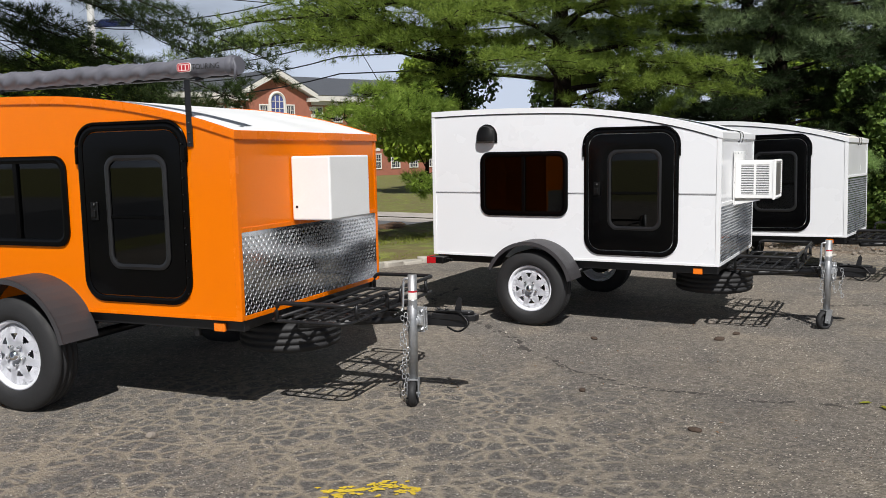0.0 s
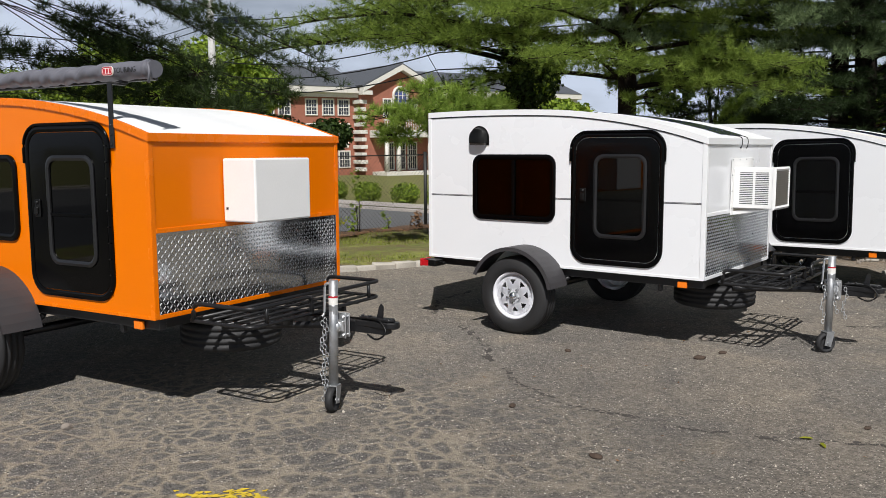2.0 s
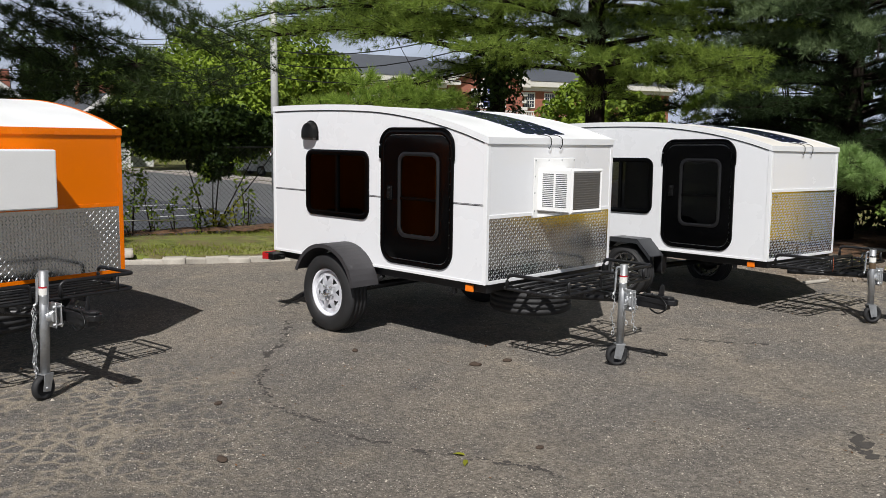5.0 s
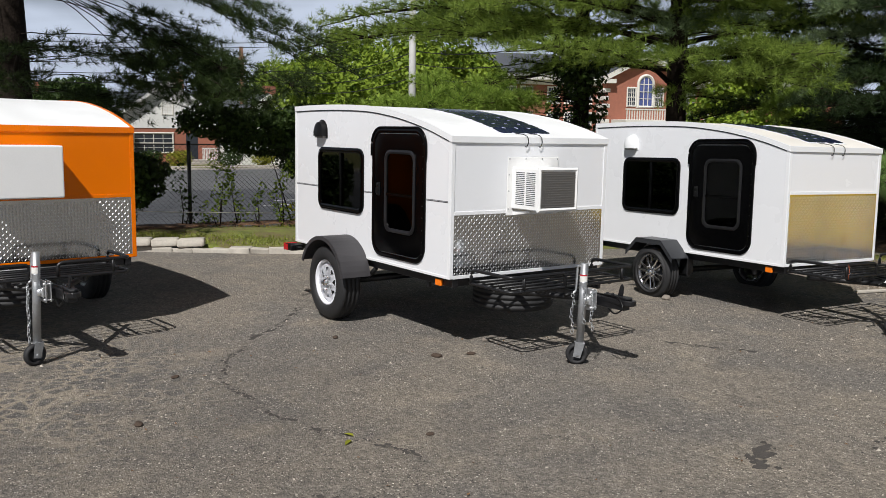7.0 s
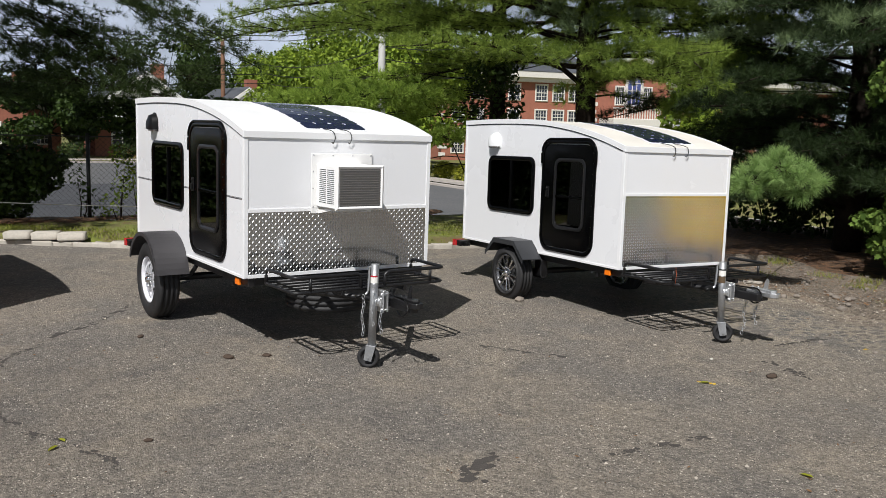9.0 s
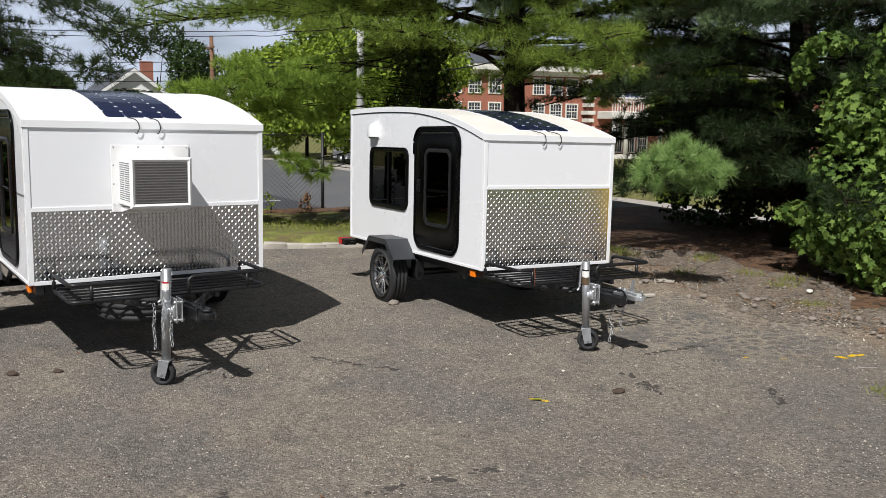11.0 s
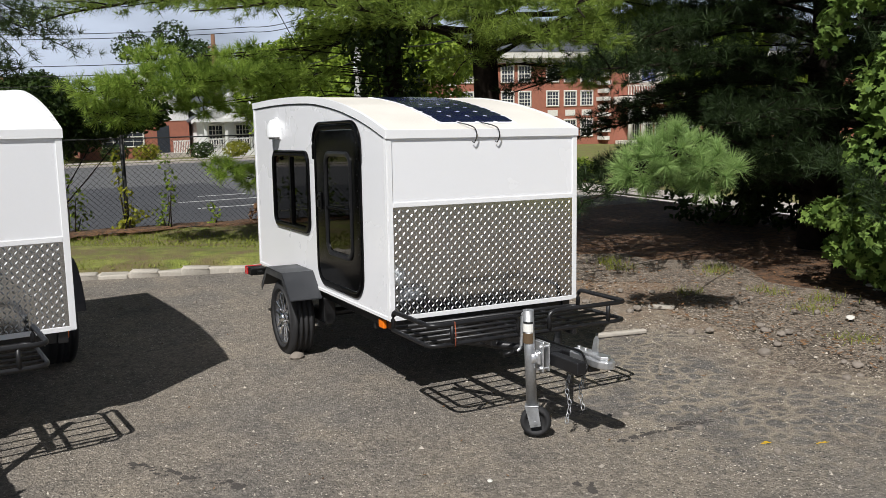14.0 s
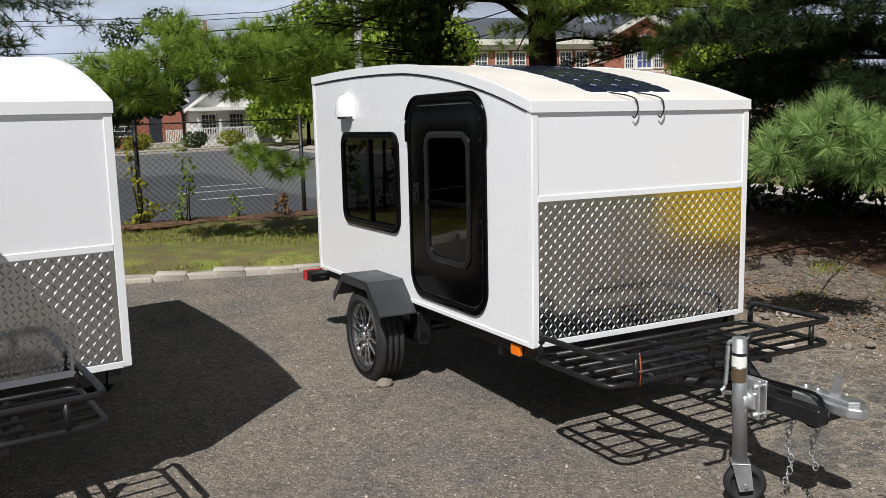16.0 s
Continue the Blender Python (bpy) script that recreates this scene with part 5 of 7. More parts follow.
# street beyond the fence
sheet("road", spread(-54, -12.2, 10), spread(-60, 17, 14), lambda x, y: -1.315 if x < -13.5 else height(x, y) + 0.012, M_ROAD, "grey asphalt street beyond the fence")
sheet("side_road", spread(-54, 70, 24), spread(20.5, 26, 4), lambda x, y: -1.310, M_ROAD, "grey asphalt street behind the trees", lambda x, y: x > -54)
sheet("road_junction", spread(-54, -14.2, 8), [17, 18.7, 20.5], lambda x, y: -1.312, M_ROAD, "grey asphalt street junction")
for k, (a, b, c, d) in enumerate(((-54, 70, 26.6, 28.4), (-57.5, -55.5, -60, 26.6))):
    sheet("sidewalk", spread(a, b, 6), spread(c, d, 6), lambda x, y: -1.20, M_WALK, "pale concrete sidewalk along the street")
for k, (a, b, c, d) in enumerate(((-54, 70, 26.0, 26.2), (-54.2, -54.0, -60, 26.2))):
    g = bmesh.new()
    box(g, a, b, c, d, -1.34, -1.19, 0.02, 1)
    tagged(part("street_kerb", g, M_WALK), "pale concrete kerb along the street", "kerb", "", "structure")
sheet("road_lane", spread(-36, -14.5, 6), spread(-60, 16.9, 14), lambda x, y: -1.309, M_LANE, "darker asphalt lane of the street")
for lx, ly, ln in ((-29.3, 15.0, 1.8), (-27.4, 13.9, 2.9), (-25.0, 14.0, 2.4)):
    g = bmesh.new()
    box(g, lx - 0.06, lx + 0.06, ly, ly + ln, -1.312, -1.304)
    tagged(part("road_line", g, M_ROADLINE), "white painted line on the street", "road line", "", "structure")


# ---- kerb stones ----
def block(seed, lx, ly, lz):
    rn = random.Random(seed)
    bm = bmesh.new()
    box(bm, -lx / 2, lx / 2, -ly / 2, ly / 2, 0, lz, 0.018, 2)
    for v in bm.verts:
        v.co += Vector((rn.uniform(-1, 1), rn.uniform(-1, 1), rn.uniform(-1, 1))) * 0.009
    me = bpy.data.meshes.new("kerb_stone")
    for f in bm.faces:
        f.smooth = True
    bm.to_mesh(me)
    bm.free()
    me.materials.append(M_KERB)
    return me


kerb = thing("kerb", pose(0, 0, 0), "uneven pale granite kerb stones along the grass", "kerb", "", "structure")
shapes = [block(s, 0.262, 0.15, 0.17) for s in range(6)]
rnd = random.Random(11)
for (xa, ya), (xb, yb) in zip(KERB, KERB[1:]):
    n = max(1, round(math.hypot(xb - xa, yb - ya) / 0.258))
    for k in range(n):
        t = (k + 0.5) / n
        ob = new("kerb_stone", shapes[rnd.randrange(6)])
        ob.parent = kerb
        ob.matrix_local = pose(xa + (xb - xa) * t - 0.06, ya + (yb - ya) * t, -0.108 + rnd.uniform(-0.014, 0.014), rnd.uniform(-3, 3), rnd.uniform(-2, 2),
                               math.degrees(math.atan2(yb - ya, xb - xa)) + rnd.uniform(-3, 3)) @ Matrix.Diagonal((rnd.uniform(1.0, 1.08), rnd.uniform(0.9, 1.1), 1, 1))
kb = bmesh.new()
kl = [(kb.verts.new((x - 0.125, y, -0.1)), kb.verts.new((x - 0.125, y, 0.040)), kb.verts.new((x + 0.0, y, 0.040)), kb.verts.new((x + 0.0, y, -0.1))) for x, y in KERB]
for ka, kc in zip(kl, kl[1:]):
    for i in range(3):
        kb.faces.new([ka[i], ka[i + 1], kc[i + 1], kc[i]])
bmesh.ops.recalc_face_normals(kb, faces=kb.faces[:])
part("kerb_bed", kb, M_KERB, kerb)
stone2 = block(40, 0.33, 0.16, 0.10)
for k, (x, y) in enumerate(((-7.80, 5.62), (-7.64, 5.92), (-7.47, 6.20))):
    ob = new("loose_kerb_stone", stone2)
    ob.matrix_world = pose(x - 0.07, y, 0.070, 2, -3, 55 + 4 * k)
    tagged(ob, "pale loose granite block on top of the kerb", "stone block", "loose kerb blocks")

# ---- chain-link fence ----
fence = thing("chain_link_fence", pose(0, 0, 0), "grey chain-link fence overgrown with vines", "fence")
FH = 1.32
flen = 0.0
fpts = []
for (xa, ya), (xb, yb) in zip(FENCE, FENCE[1:]):
    L = math.hypot(xb - xa, yb - ya)
    fpts.append((flen, flen + L, xa, ya, xb, yb))
    flen += L


def along(s):
    for s0, s1, xa, ya, xb, yb in fpts:
        if s <= s1 + 1e-6:
            t = (s - s0) / (s1 - s0)
            return xa + (xb - xa) * t, ya + (yb - ya) * t
    return fpts[-1][4], fpts[-1][5]


for y in (1.2, 3.95, 6.70, 9.45, 11.45):
    x = on_line(FENCE, y)
    g = bmesh.new()
    tube(g, [(x, y, -0.2), (x, y, FH + 0.05)], 0.028, 8)
    part("post", g, M_CHAINLINK, fence)
g = bmesh.new()
tube(g, [(*along(s), FH) for s in np.linspace(0, flen, 12)], 0.010, 6)
part("top_rail", g, M_CHAINLINK, fence)
g = bmesh.new()
tube(g, [(-9.55, 5.2, 0.40), (-9.45, 6.4, 0.33), (-9.32, 7.9, 0.27)], 0.007, 6)
part("tension_wire", g, M_STONE, fence, "pale slack wire along the fence foot")
vs, fs = [], []
pit = 0.075
wire = 0.0022


def strand(p, q):
    k = len(vs)
    for base in (p, q):
        for dx, dz in ((wire, wire), (-wire, wire), (0, -wire * 1.4)):
            vs.append((base[0] + dx, base[1], base[2] + dz))
    fs.extend([(k, k + 1, k + 4, k + 3), (k + 1, k + 2, k + 5, k + 4), (k + 2, k, k + 3, k + 5)])


z0f, z1f = 0.04, FH
nf = int((flen - 1.0) / pit)
for i in range(-18, nf):
    for sgn in (1, -1):
        sa = 1.0 + i * pit
        sb = sa + sgn * (z1f - z0f)
        lo, hi = max(0.0, min(sa, sb)), min(flen, max(sa, sb))
        if sgn < 0:
            sa, sb = sa, sb
        ca, cb = min(max(sa, 0), flen), min(max(sb, 0), flen)
        if abs(ca - cb) < 0.02:
            continue
        za = z0f + (z1f - z0f) * abs((ca - sa) / (sb - sa))
        zb2 = z0f + (z1f - z0f) * abs((cb - sa) / (sb - sa))
        strand((*along(ca), za), (*along(cb), zb2))
mesh_ob = pieces("wire_mesh", vs, fs, M_CHAINLINK, fence)
mesh_ob["kind"] = "stuff"


# ---- foliage ----
def needles(name, tufts, mat, parent, per=18, length=0.13, width=0.0045, seed=1):
    """Pine needles fanned round each tuft (place, direction, scale)."""
    rs = np.random.RandomState(seed)
    n = len(tufts)
    c = np.array([t[0] for t in tufts])
    d = np.array([t[1] for t in tufts])
    d /= np.linalg.norm(d, axis=1, keepdims=True) + 1e-9
    sc = np.array([t[2] for t in tufts])
    C, D, S = np.repeat(c, per, 0), np.repeat(d, per, 0), np.repeat(sc, per)
    r = rs.normal(size=(n * per, 3))
    r /= np.linalg.norm(r, axis=1, keepdims=True)
    way = D * 0.65 + r * 0.85
    way[:, 2] += 0.12
    way /= np.linalg.norm(way, axis=1, keepdims=True)
    ln = (length * S * rs.uniform(0.7, 1.15, n * per))[:, None]
    side = np.cross(way, rs.normal(size=(n * per, 3)))
    side /= np.linalg.norm(side, axis=1, keepdims=True) + 1e-9
    root = C + way * ln * 0.06
    v = np.empty((n * per, 3, 3))
    v[:, 0] = root + side * width
    v[:, 1] = root - side * width
    v[:, 2] = C + way * ln
    me = bpy.data.meshes.new(name)
    me.vertices.add(n * per * 3)
    me.vertices.foreach_set("co", v.ravel())
    me.loops.add(n * per * 3)
    me.loops.foreach_set("vertex_index", np.arange(n * per * 3, dtype=np.int32))
    me.polygons.add(n * per)
    me.polygons.foreach_set("loop_start", np.arange(0, n * per * 3, 3, dtype=np.int32))
    me.materials.append(mat)
    me.update(calc_edges=True)
    ob = new(name, me)
    ob.parent = parent
    return ob


def bough(limbs, tufts, start, end, rn, spread_w=0.42, droop=0.12, dense=1.0, bare=0.25, scale=1.0, r0=0.035, crook=0.02, twig=0.009):
    """A limb from start to end with flat side twigs that carry the tufts."""
    a, b = Vector(start), Vector(end)
    L = (b - a).length
    n = max(4, int(L / 0.35))
    pts = []
    off = Vector((rn.uniform(-1, 1), rn.uniform(-1, 1), 0)) * 0.06 * L
    for i in range(n + 1):
        t = i / n
        p = a.lerp(b, t) + off * math.sin(math.pi * t) + Vector((0, 0, droop * L * math.sin(math.pi * t) * 0.6))
        p += Vector((rn.uniform(-1, 1), rn.uniform(-1, 1), rn.uniform(-1, 1))) * crook
        pts.append(p)
    limbs.append((pts, r0 * min(1.5, L / 3), 0.006))
    d = (b - a).normalized()
    s = d.cross(Vector((0, 0, 1)))
    if s.length < 0.1:
        s = Vector((1, 0, 0))
    s.normalize()
    m = int(L * 9 * dense)
    for k in range(m):
        t = bare + (1 - bare) * (k + rn.random()) / m
        i = min(n - 1, int(t * n))
        p = pts[i].lerp(pts[i + 1], t * n - i)
        tl = (spread_w * L * (1.05 - t) * 0.75 + (0.22 if bare < 0.85 else 0.12)) * rn.uniform(0.6, 1.1)
        sg = 1 if k % 2 else -1
        tw = (d * rn.uniform(0.5, 0.9) + s * sg * rn.uniform(0.5, 1.0) + Vector((0, 0, rn.uniform(-0.15, 0.28)))).normalized()
        q = p + tw * tl
        if tl > 0.35 and k % 2 == 0:
            limbs.append(([p, p.lerp(q, 0.5) + Vector((0, 0, 0.02)), q], twig, 0.003))
        c = max(2, int(tl / 0.095))
        for j in range(c):
            u = (j + 1) / c
            pos = p.lerp(q, u) + Vector((rn.gauss(0, 1), rn.gauss(0, 1), rn.gauss(0, 1))) * 0.025
            tufts.append((pos, tw + Vector((0, 0, 0.25)), scale * rn.uniform(0.8, 1.2)))


def limb_mesh(name, limbs, mat, parent):
    bm = bmesh.new()
    for pts, ra, rb in limbs:
        tube(bm, pts, ra, 5, r_end=rb)
    return part(name, bm, mat, parent)


def pine(x, y, h, r, seed, label, low=1.6, boughs=(), reach=3.2, mat=None, count=26, below=30, per=26, split=5.2, dense=1.7, tip_dense=1.35, tip_bare=0.25, tip_r=0.035, tip_crook=0.02, tip_twig=0.009):
    """A white pine: trunk, limbs, and needles in flat boughs. boughs: ends of chosen limbs (height on the trunk, end)."""
    rn = random.Random(seed)
    z0 = height(x, y) - 0.05
    tree = thing("pine_tree", pose(x, y, z0), label, "tree", "pines round the lot")
    g = bmesh.new()
    pts = [(rn.uniform(-0.03, 0.03) * i, rn.uniform(-0.03, 0.03) * i, h * i / 10) for i in range(11)]
    pts[0] = (0, 0, -0.1)
    tube(g, pts, r, 14, r_end=0.03)
    for v in g.verts:
        k = 1 + 0.10 * noise.noise((v.co.x * 9, v.co.y * 9, v.co.z * 3.0))
        v.co.x *= k
        v.co.y *= k
    part("trunk", g, M_BARK, tree)
    limbs, tufts, high = [], [], []
    for hz, end in boughs:
        bough(limbs, tufts, (0, 0, hz - z0), Vector(end) - Vector((x, y, z0)), rn, dense=tip_dense, bare=tip_bare, r0=tip_r, crook=tip_crook, twig=tip_twig)
    for k in range(count + below):
        if k < below:
            z = low + (split - low) * (k + rn.random()) / below
        else:
            z = split + (h - split - 0.6) * (k - below + rn.random()) / count
        t = (z - low) / (h - low)
        a = k * 2.399 + rn.uniform(-0.4, 0.4)
        R = reach * (1 - t) ** 0.75 * rn.uniform(0.7, 1.1) + 0.5
        e = (R * math.cos(a), R * math.sin(a), z + R * rn.uniform(-0.12, 0.14))
        bough(limbs, tufts if k < below else high, (0, 0, z), e, rn, dense=dense if k < below else 0.5)
    limb_mesh("branchwork", limbs, M_BARK, tree)
    needles("crown", tufts, mat or M_NEEDLE, tree, per=per, seed=seed, width=0.0032)
    if high:
        needles("upper_crown", high, mat or M_NEEDLE, tree, per=8, seed=seed + 1, width=0.011, length=0.15)
    return tree


def leaf_cloud(name, lumps, n, size, mat, parent, seed, flat=0.6, lobed=False):
    """Small leaves spread through the shells of rounded lumps ((centre), (radii))."""
    rs = np.random.RandomState(seed)
    vol = np.array([l[1][0] * l[1][1] * l[1][2] for l in lumps]) ** 0.67
    pick = rs.choice(len(lumps), n, p=vol / vol.sum())
    c = np.array([l[0] for l in lumps])[pick]
    rad = np.array([l[1] for l in lumps])[pick]
    u = rs.normal(size=(n, 3))
    u /= np.linalg.norm(u, axis=1, keepdims=True)
    p = c + rad * u * (rs.uniform(0.55, 1.0, n) ** 0.6)[:, None] * (1 + 0.12 * np.sin(u[:, :1] * 9 + u[:, 2:] * 7))
    nrm = u * flat + rs.normal(size=(n, 3)) * 0.6
    nrm[:, 2] += 0.4
    nrm /= np.linalg.norm(nrm, axis=1, keepdims=True)
    a = np.cross(nrm, rs.normal(size=(n, 3)))
    a /= np.linalg.norm(a, axis=1, keepdims=True) + 1e-9
    b = np.cross(nrm, a)
    s = (size * rs.uniform(0.6, 1.25, n))[:, None]
    if lobed:
        plan = [(-0.9, 0.0, 0.0), (-0.45, -0.30, 0.06), (-0.35, -0.85, 0.02), (0.10, -0.42, 0.10), (0.35, -0.78, 0.04), (0.45, -0.25, 0.10), (1.0, 0.0, 0.0),
                (0.45, 0.25, 0.10), (0.35, 0.78, 0.04), (0.10, 0.42, 0.10), (-0.35, 0.85, 0.02), (-0.45, 0.30, 0.06)]
    else:
        plan = [(-1.0, 0.0, 0.0), (0.0, -0.55, 0.12), (1.0, 0.0, 0.0), (0.0, 0.55, 0.12)]
    k = len(plan)
    v = np.empty((n, k, 3))
    for i, (u1, u2, u3) in enumerate(plan):
        v[:, i] = p + a * s * u1 + b * s * u2 + nrm * s * u3
    me = bpy.data.meshes.new(name)
    me.vertices.add(n * k)
    me.vertices.foreach_set("co", v.ravel())
    me.loops.add(n * k)
    me.loops.foreach_set("vertex_index", np.arange(n * k, dtype=np.int32))
    me.polygons.add(n)
    me.polygons.foreach_set("loop_start", np.arange(0, n * k, k, dtype=np.int32))
    me.materials.append(mat)
    me.update(calc_edges=True)
    ob = new(name, me)
    ob.parent = parent
    return ob


def broadleaf(x, y, h, w, seed, label, n=16000, size=0.16, mat=None, name="tree", trunk=0.16, bottom=0.25):
    rn = random.Random(seed)
    z0 = height(x, y) - 0.05
    tree = thing(name, pose(x, y, z0), label, "tree", "trees beyond the street")
    g = bmesh.new()
    tube(g, [(0, 0, -0.1), (0.05, 0, h * 0.25), (0, 0.08, h * 0.55)], trunk, 8, r_end=trunk * 0.4)
    part("trunk", g, M_BARK, tree)
    lumps, limbs = [], []
    for k in range(16):
        a, t = rn.uniform(0, 6.28), rn.uniform(0, 1)
        z = h * (bottom + (0.92 - bottom) * t)
        R = w * (0.75 * math.sin(math.pi * min(0.95, 0.25 + 0.7 * t)))
        c = (R * math.cos(a), R * math.sin(a), z)
        q = w * rn.uniform(0.25, 0.42)
        lumps.append((c, (q, q, q * 0.8)))
        limbs.append(([(0, 0, h * 0.3), (c[0] * 0.5, c[1] * 0.5, z * 0.8), c], 0.05, 0.012))
    limb_mesh("branchwork", limbs, M_BARK, tree)
    leaf_cloud("crown", lumps, n, size, mat or M_LEAF, tree, seed)
    return tree


pine(-6.2, 13.25, 14, 0.17, 3, "tall white pine with a dark bare lower trunk", low=2.1, reach=3.4, below=30,
     boughs=[(2.6, (-4.6, 11.6, 2.45)), (3.1, (-4.3, 12.5, 2.9)), (2.9, (-7.6, 10.9, 2.9)), (3.5, (-5.2, 10.9, 3.5)), (2.2, (-5.2, 12.2, 1.95)), (3.3, (-4.0, 11.4, 3.4)),
             (2.4, (-5.9, 15.0, 2.3)), (2.8, (-4.9, 15.0, 2.7)), (2.6, (-7.2, 14.8, 2.4)), (2.1, (-5.6, 14.6, 1.9)), (3.0, (-6.6, 15.2, 3.0))])
pine(-7.96, 12.85, 13, 0.15, 7, "white pine with long level boughs over the fence", low=2.9, reach=2.6, below=16, split=4.6,
     boughs=[(2.8, (-10.0, 8.3, 2.75)), (2.9, (-9.3, 9.6, 3.0)), (3.1, (-8.6, 10.2, 3.1)), (3.0, (-7.4, 10.6, 3.0)), (3.4, (-10.8, 10.3, 3.2)),
             (3.2, (-9.9, 8.9, 3.2))])
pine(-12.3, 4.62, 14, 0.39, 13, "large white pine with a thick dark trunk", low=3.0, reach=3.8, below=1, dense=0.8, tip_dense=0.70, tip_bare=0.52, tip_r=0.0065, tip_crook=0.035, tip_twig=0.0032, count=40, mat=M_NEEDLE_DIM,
     boughs=[(2.5, (-9.9, 6.7, 2.35)), (2.1, (-10.5, 5.6, 1.9)), (2.8, (-10.8, 7.3, 2.2)),
             (2.0, (-10.2, 6.3, 1.75)), (2.4, (-10.6, 4.4, 2.0)),
             (2.6, (-9.1, 6.1, 2.3)), (2.2, (-9.0, 6.6, 1.85)), (2.0, (-9.1, 5.9, 1.65)), (3.0, (-8.8, 7.2, 2.2)), (2.3, (-9.3, 4.6, 1.95)),
             (4.4, (-8.3, 8.9, 2.35)), (3.9, (-8.3, 7.1, 1.95)),
             (3.8, (-8.7, 6.9, 2.05)), (4.0, (-8.8, 7.6, 2.25)), (4.3, (-8.5, 8.3, 2.35)), (3.7, (-8.5, 7.4, 1.80)), (4.4, (-8.2, 8.6, 2.6))])
# The shade inside these dense pines is put into their needle colour.
pine(-3.3, 15.6, 13, 0.20, 19, "dense dark pine with boughs down to the ground", low=0.5, reach=3.1, below=64, mat=M_NEEDLE_SHADE,
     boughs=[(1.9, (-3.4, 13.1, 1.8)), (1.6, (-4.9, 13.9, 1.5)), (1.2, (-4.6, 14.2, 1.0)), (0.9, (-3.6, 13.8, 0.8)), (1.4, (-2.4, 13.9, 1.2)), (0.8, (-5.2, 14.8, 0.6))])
pine(-0.2, 16.6, 13, 0.20, 23, "dense dark pine behind the bushes", low=0.5, reach=2.4, below=56, mat=M_NEEDLE_SHADE,
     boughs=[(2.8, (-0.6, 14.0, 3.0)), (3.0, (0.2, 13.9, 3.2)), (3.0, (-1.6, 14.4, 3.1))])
pine(-4.4, 18.0, 13, 0.20, 31, "dark pine behind the front row", low=0.6, reach=2.6, below=40, mat=M_NEEDLE_SHADE, per=14)
pine(2.6, 20.0, 13, 0.20, 29, "dense dark pine at the edge of the lot", low=0.6, reach=3.2, below=34, mat=M_NEEDLE_SHADE, per=12)

for x, y, h, w, sd, mt in ((-46, 31, 9.5, 5.4, 41, M_LEAF), (-56, 29.5, 9.0, 5.2, 42, M_LEAF), (-61, 33, 10.5, 5.6, 44, M_LEAF), (-50, 34, 9.5, 5.4, 56, M_LEAF), (-63, 12, 6.0, 3.6, 45, M_LEAF_DARK),
                           (-70, 2, 7.0, 4.4, 46, M_LEAF_DARK), (-66, -8, 8.0, 4.6, 47, M_LEAF), (-80, 24, 12, 6.0, 48, M_LEAF_DARK), (-78, 36, 12, 6.0, 49, M_LEAF), (-84, 10, 7.6, 6.0, 50, M_LEAF_DARK),
                           (-30, 44, 8.0, 3.6, 51, M_LEAF), (-20, 47, 9.0, 4.2, 52, M_LEAF_DARK), (-8, 46, 10.0, 5.0, 53, M_LEAF), (8, 44, 10.0, 5.0, 54, M_LEAF_DARK), (-86, -6, 11, 6, 55, M_LEAF_DARK)):
    broadleaf(x, y, h, w, sd, "full green tree across the street" if mt is M_LEAF else "dark green tree across the street", mat=mt, n=15000, size=0.18)

# leafy bushes
def bush(x, y, lumps, n, size, mat, seed, label, name="bush", group="", stems=5, lobed=False):
    b = thing(name, pose(x, y, height(x, y) - 0.02), label, "bush", group)
    rn = random.Random(seed)
    limbs = []
    for k in range(stems):
        c = Vector(lumps[k % len(lumps)][0])
        limbs.append(([(rn.uniform(-0.1, 0.1), rn.uniform(-0.1, 0.1), 0), c * 0.5 + Vector((0.05, 0, 0)), c], 0.014, 0.004))
    limb_mesh("stem", limbs, M_BARK, b)
    leaf_cloud("foliage", lumps, n, size, mat, b, seed, lobed=lobed)
    return b


# outer boughs in the sun: the light is put into a paler needle colour
for tip, (bx, by) in (("lit bluish-green boughs at the outside of the dark pine", (-3.3, 15.6)), ("lit bluish-green boughs beside the bare trunk", (-6.2, 13.25))):
    lit_limbs, lit_list = [], []
    lit_rn = random.Random(57)
    lit = thing("pine_bough", pose(bx, by, 0), tip, "pine bough")
    ends = ((2.9, (-2.8, 13.6, 2.65)), (3.0, (-2.1, 13.7, 2.85)), (3.3, (-3.5, 13.2, 3.1)), (3.3, (-1.5, 13.9, 3.1)), (2.9, (-4.3, 13.5, 2.75)), (3.5, (-2.7, 13.2, 3.5)), (2.3, (-4.5, 13.5, 1.98)),
            (3.0, (-0.9, 14.4, 2.7)), (3.4, (-0.4, 14.2, 3.3))) if bx > -4 else ((3.0, (-4.7, 12.9, 3.05)), (3.2, (-6.2, 12.2, 3.2)), (3.2, (-5.4, 12.4, 2.95)), (3.5, (-4.3, 12.3, 3.5)))
    for hz, end in ends:
        bough(lit_limbs, lit_list, (0, 0, hz), Vector(end) - Vector((bx, by, 0)), lit_rn, dense=1.8, bare=0.45, scale=1.1)
    limb_mesh("branchwork", lit_limbs, M_BARK, lit)
    needles("foliage", lit_list, M_NEEDLE_LIT, lit, per=26, seed=93)
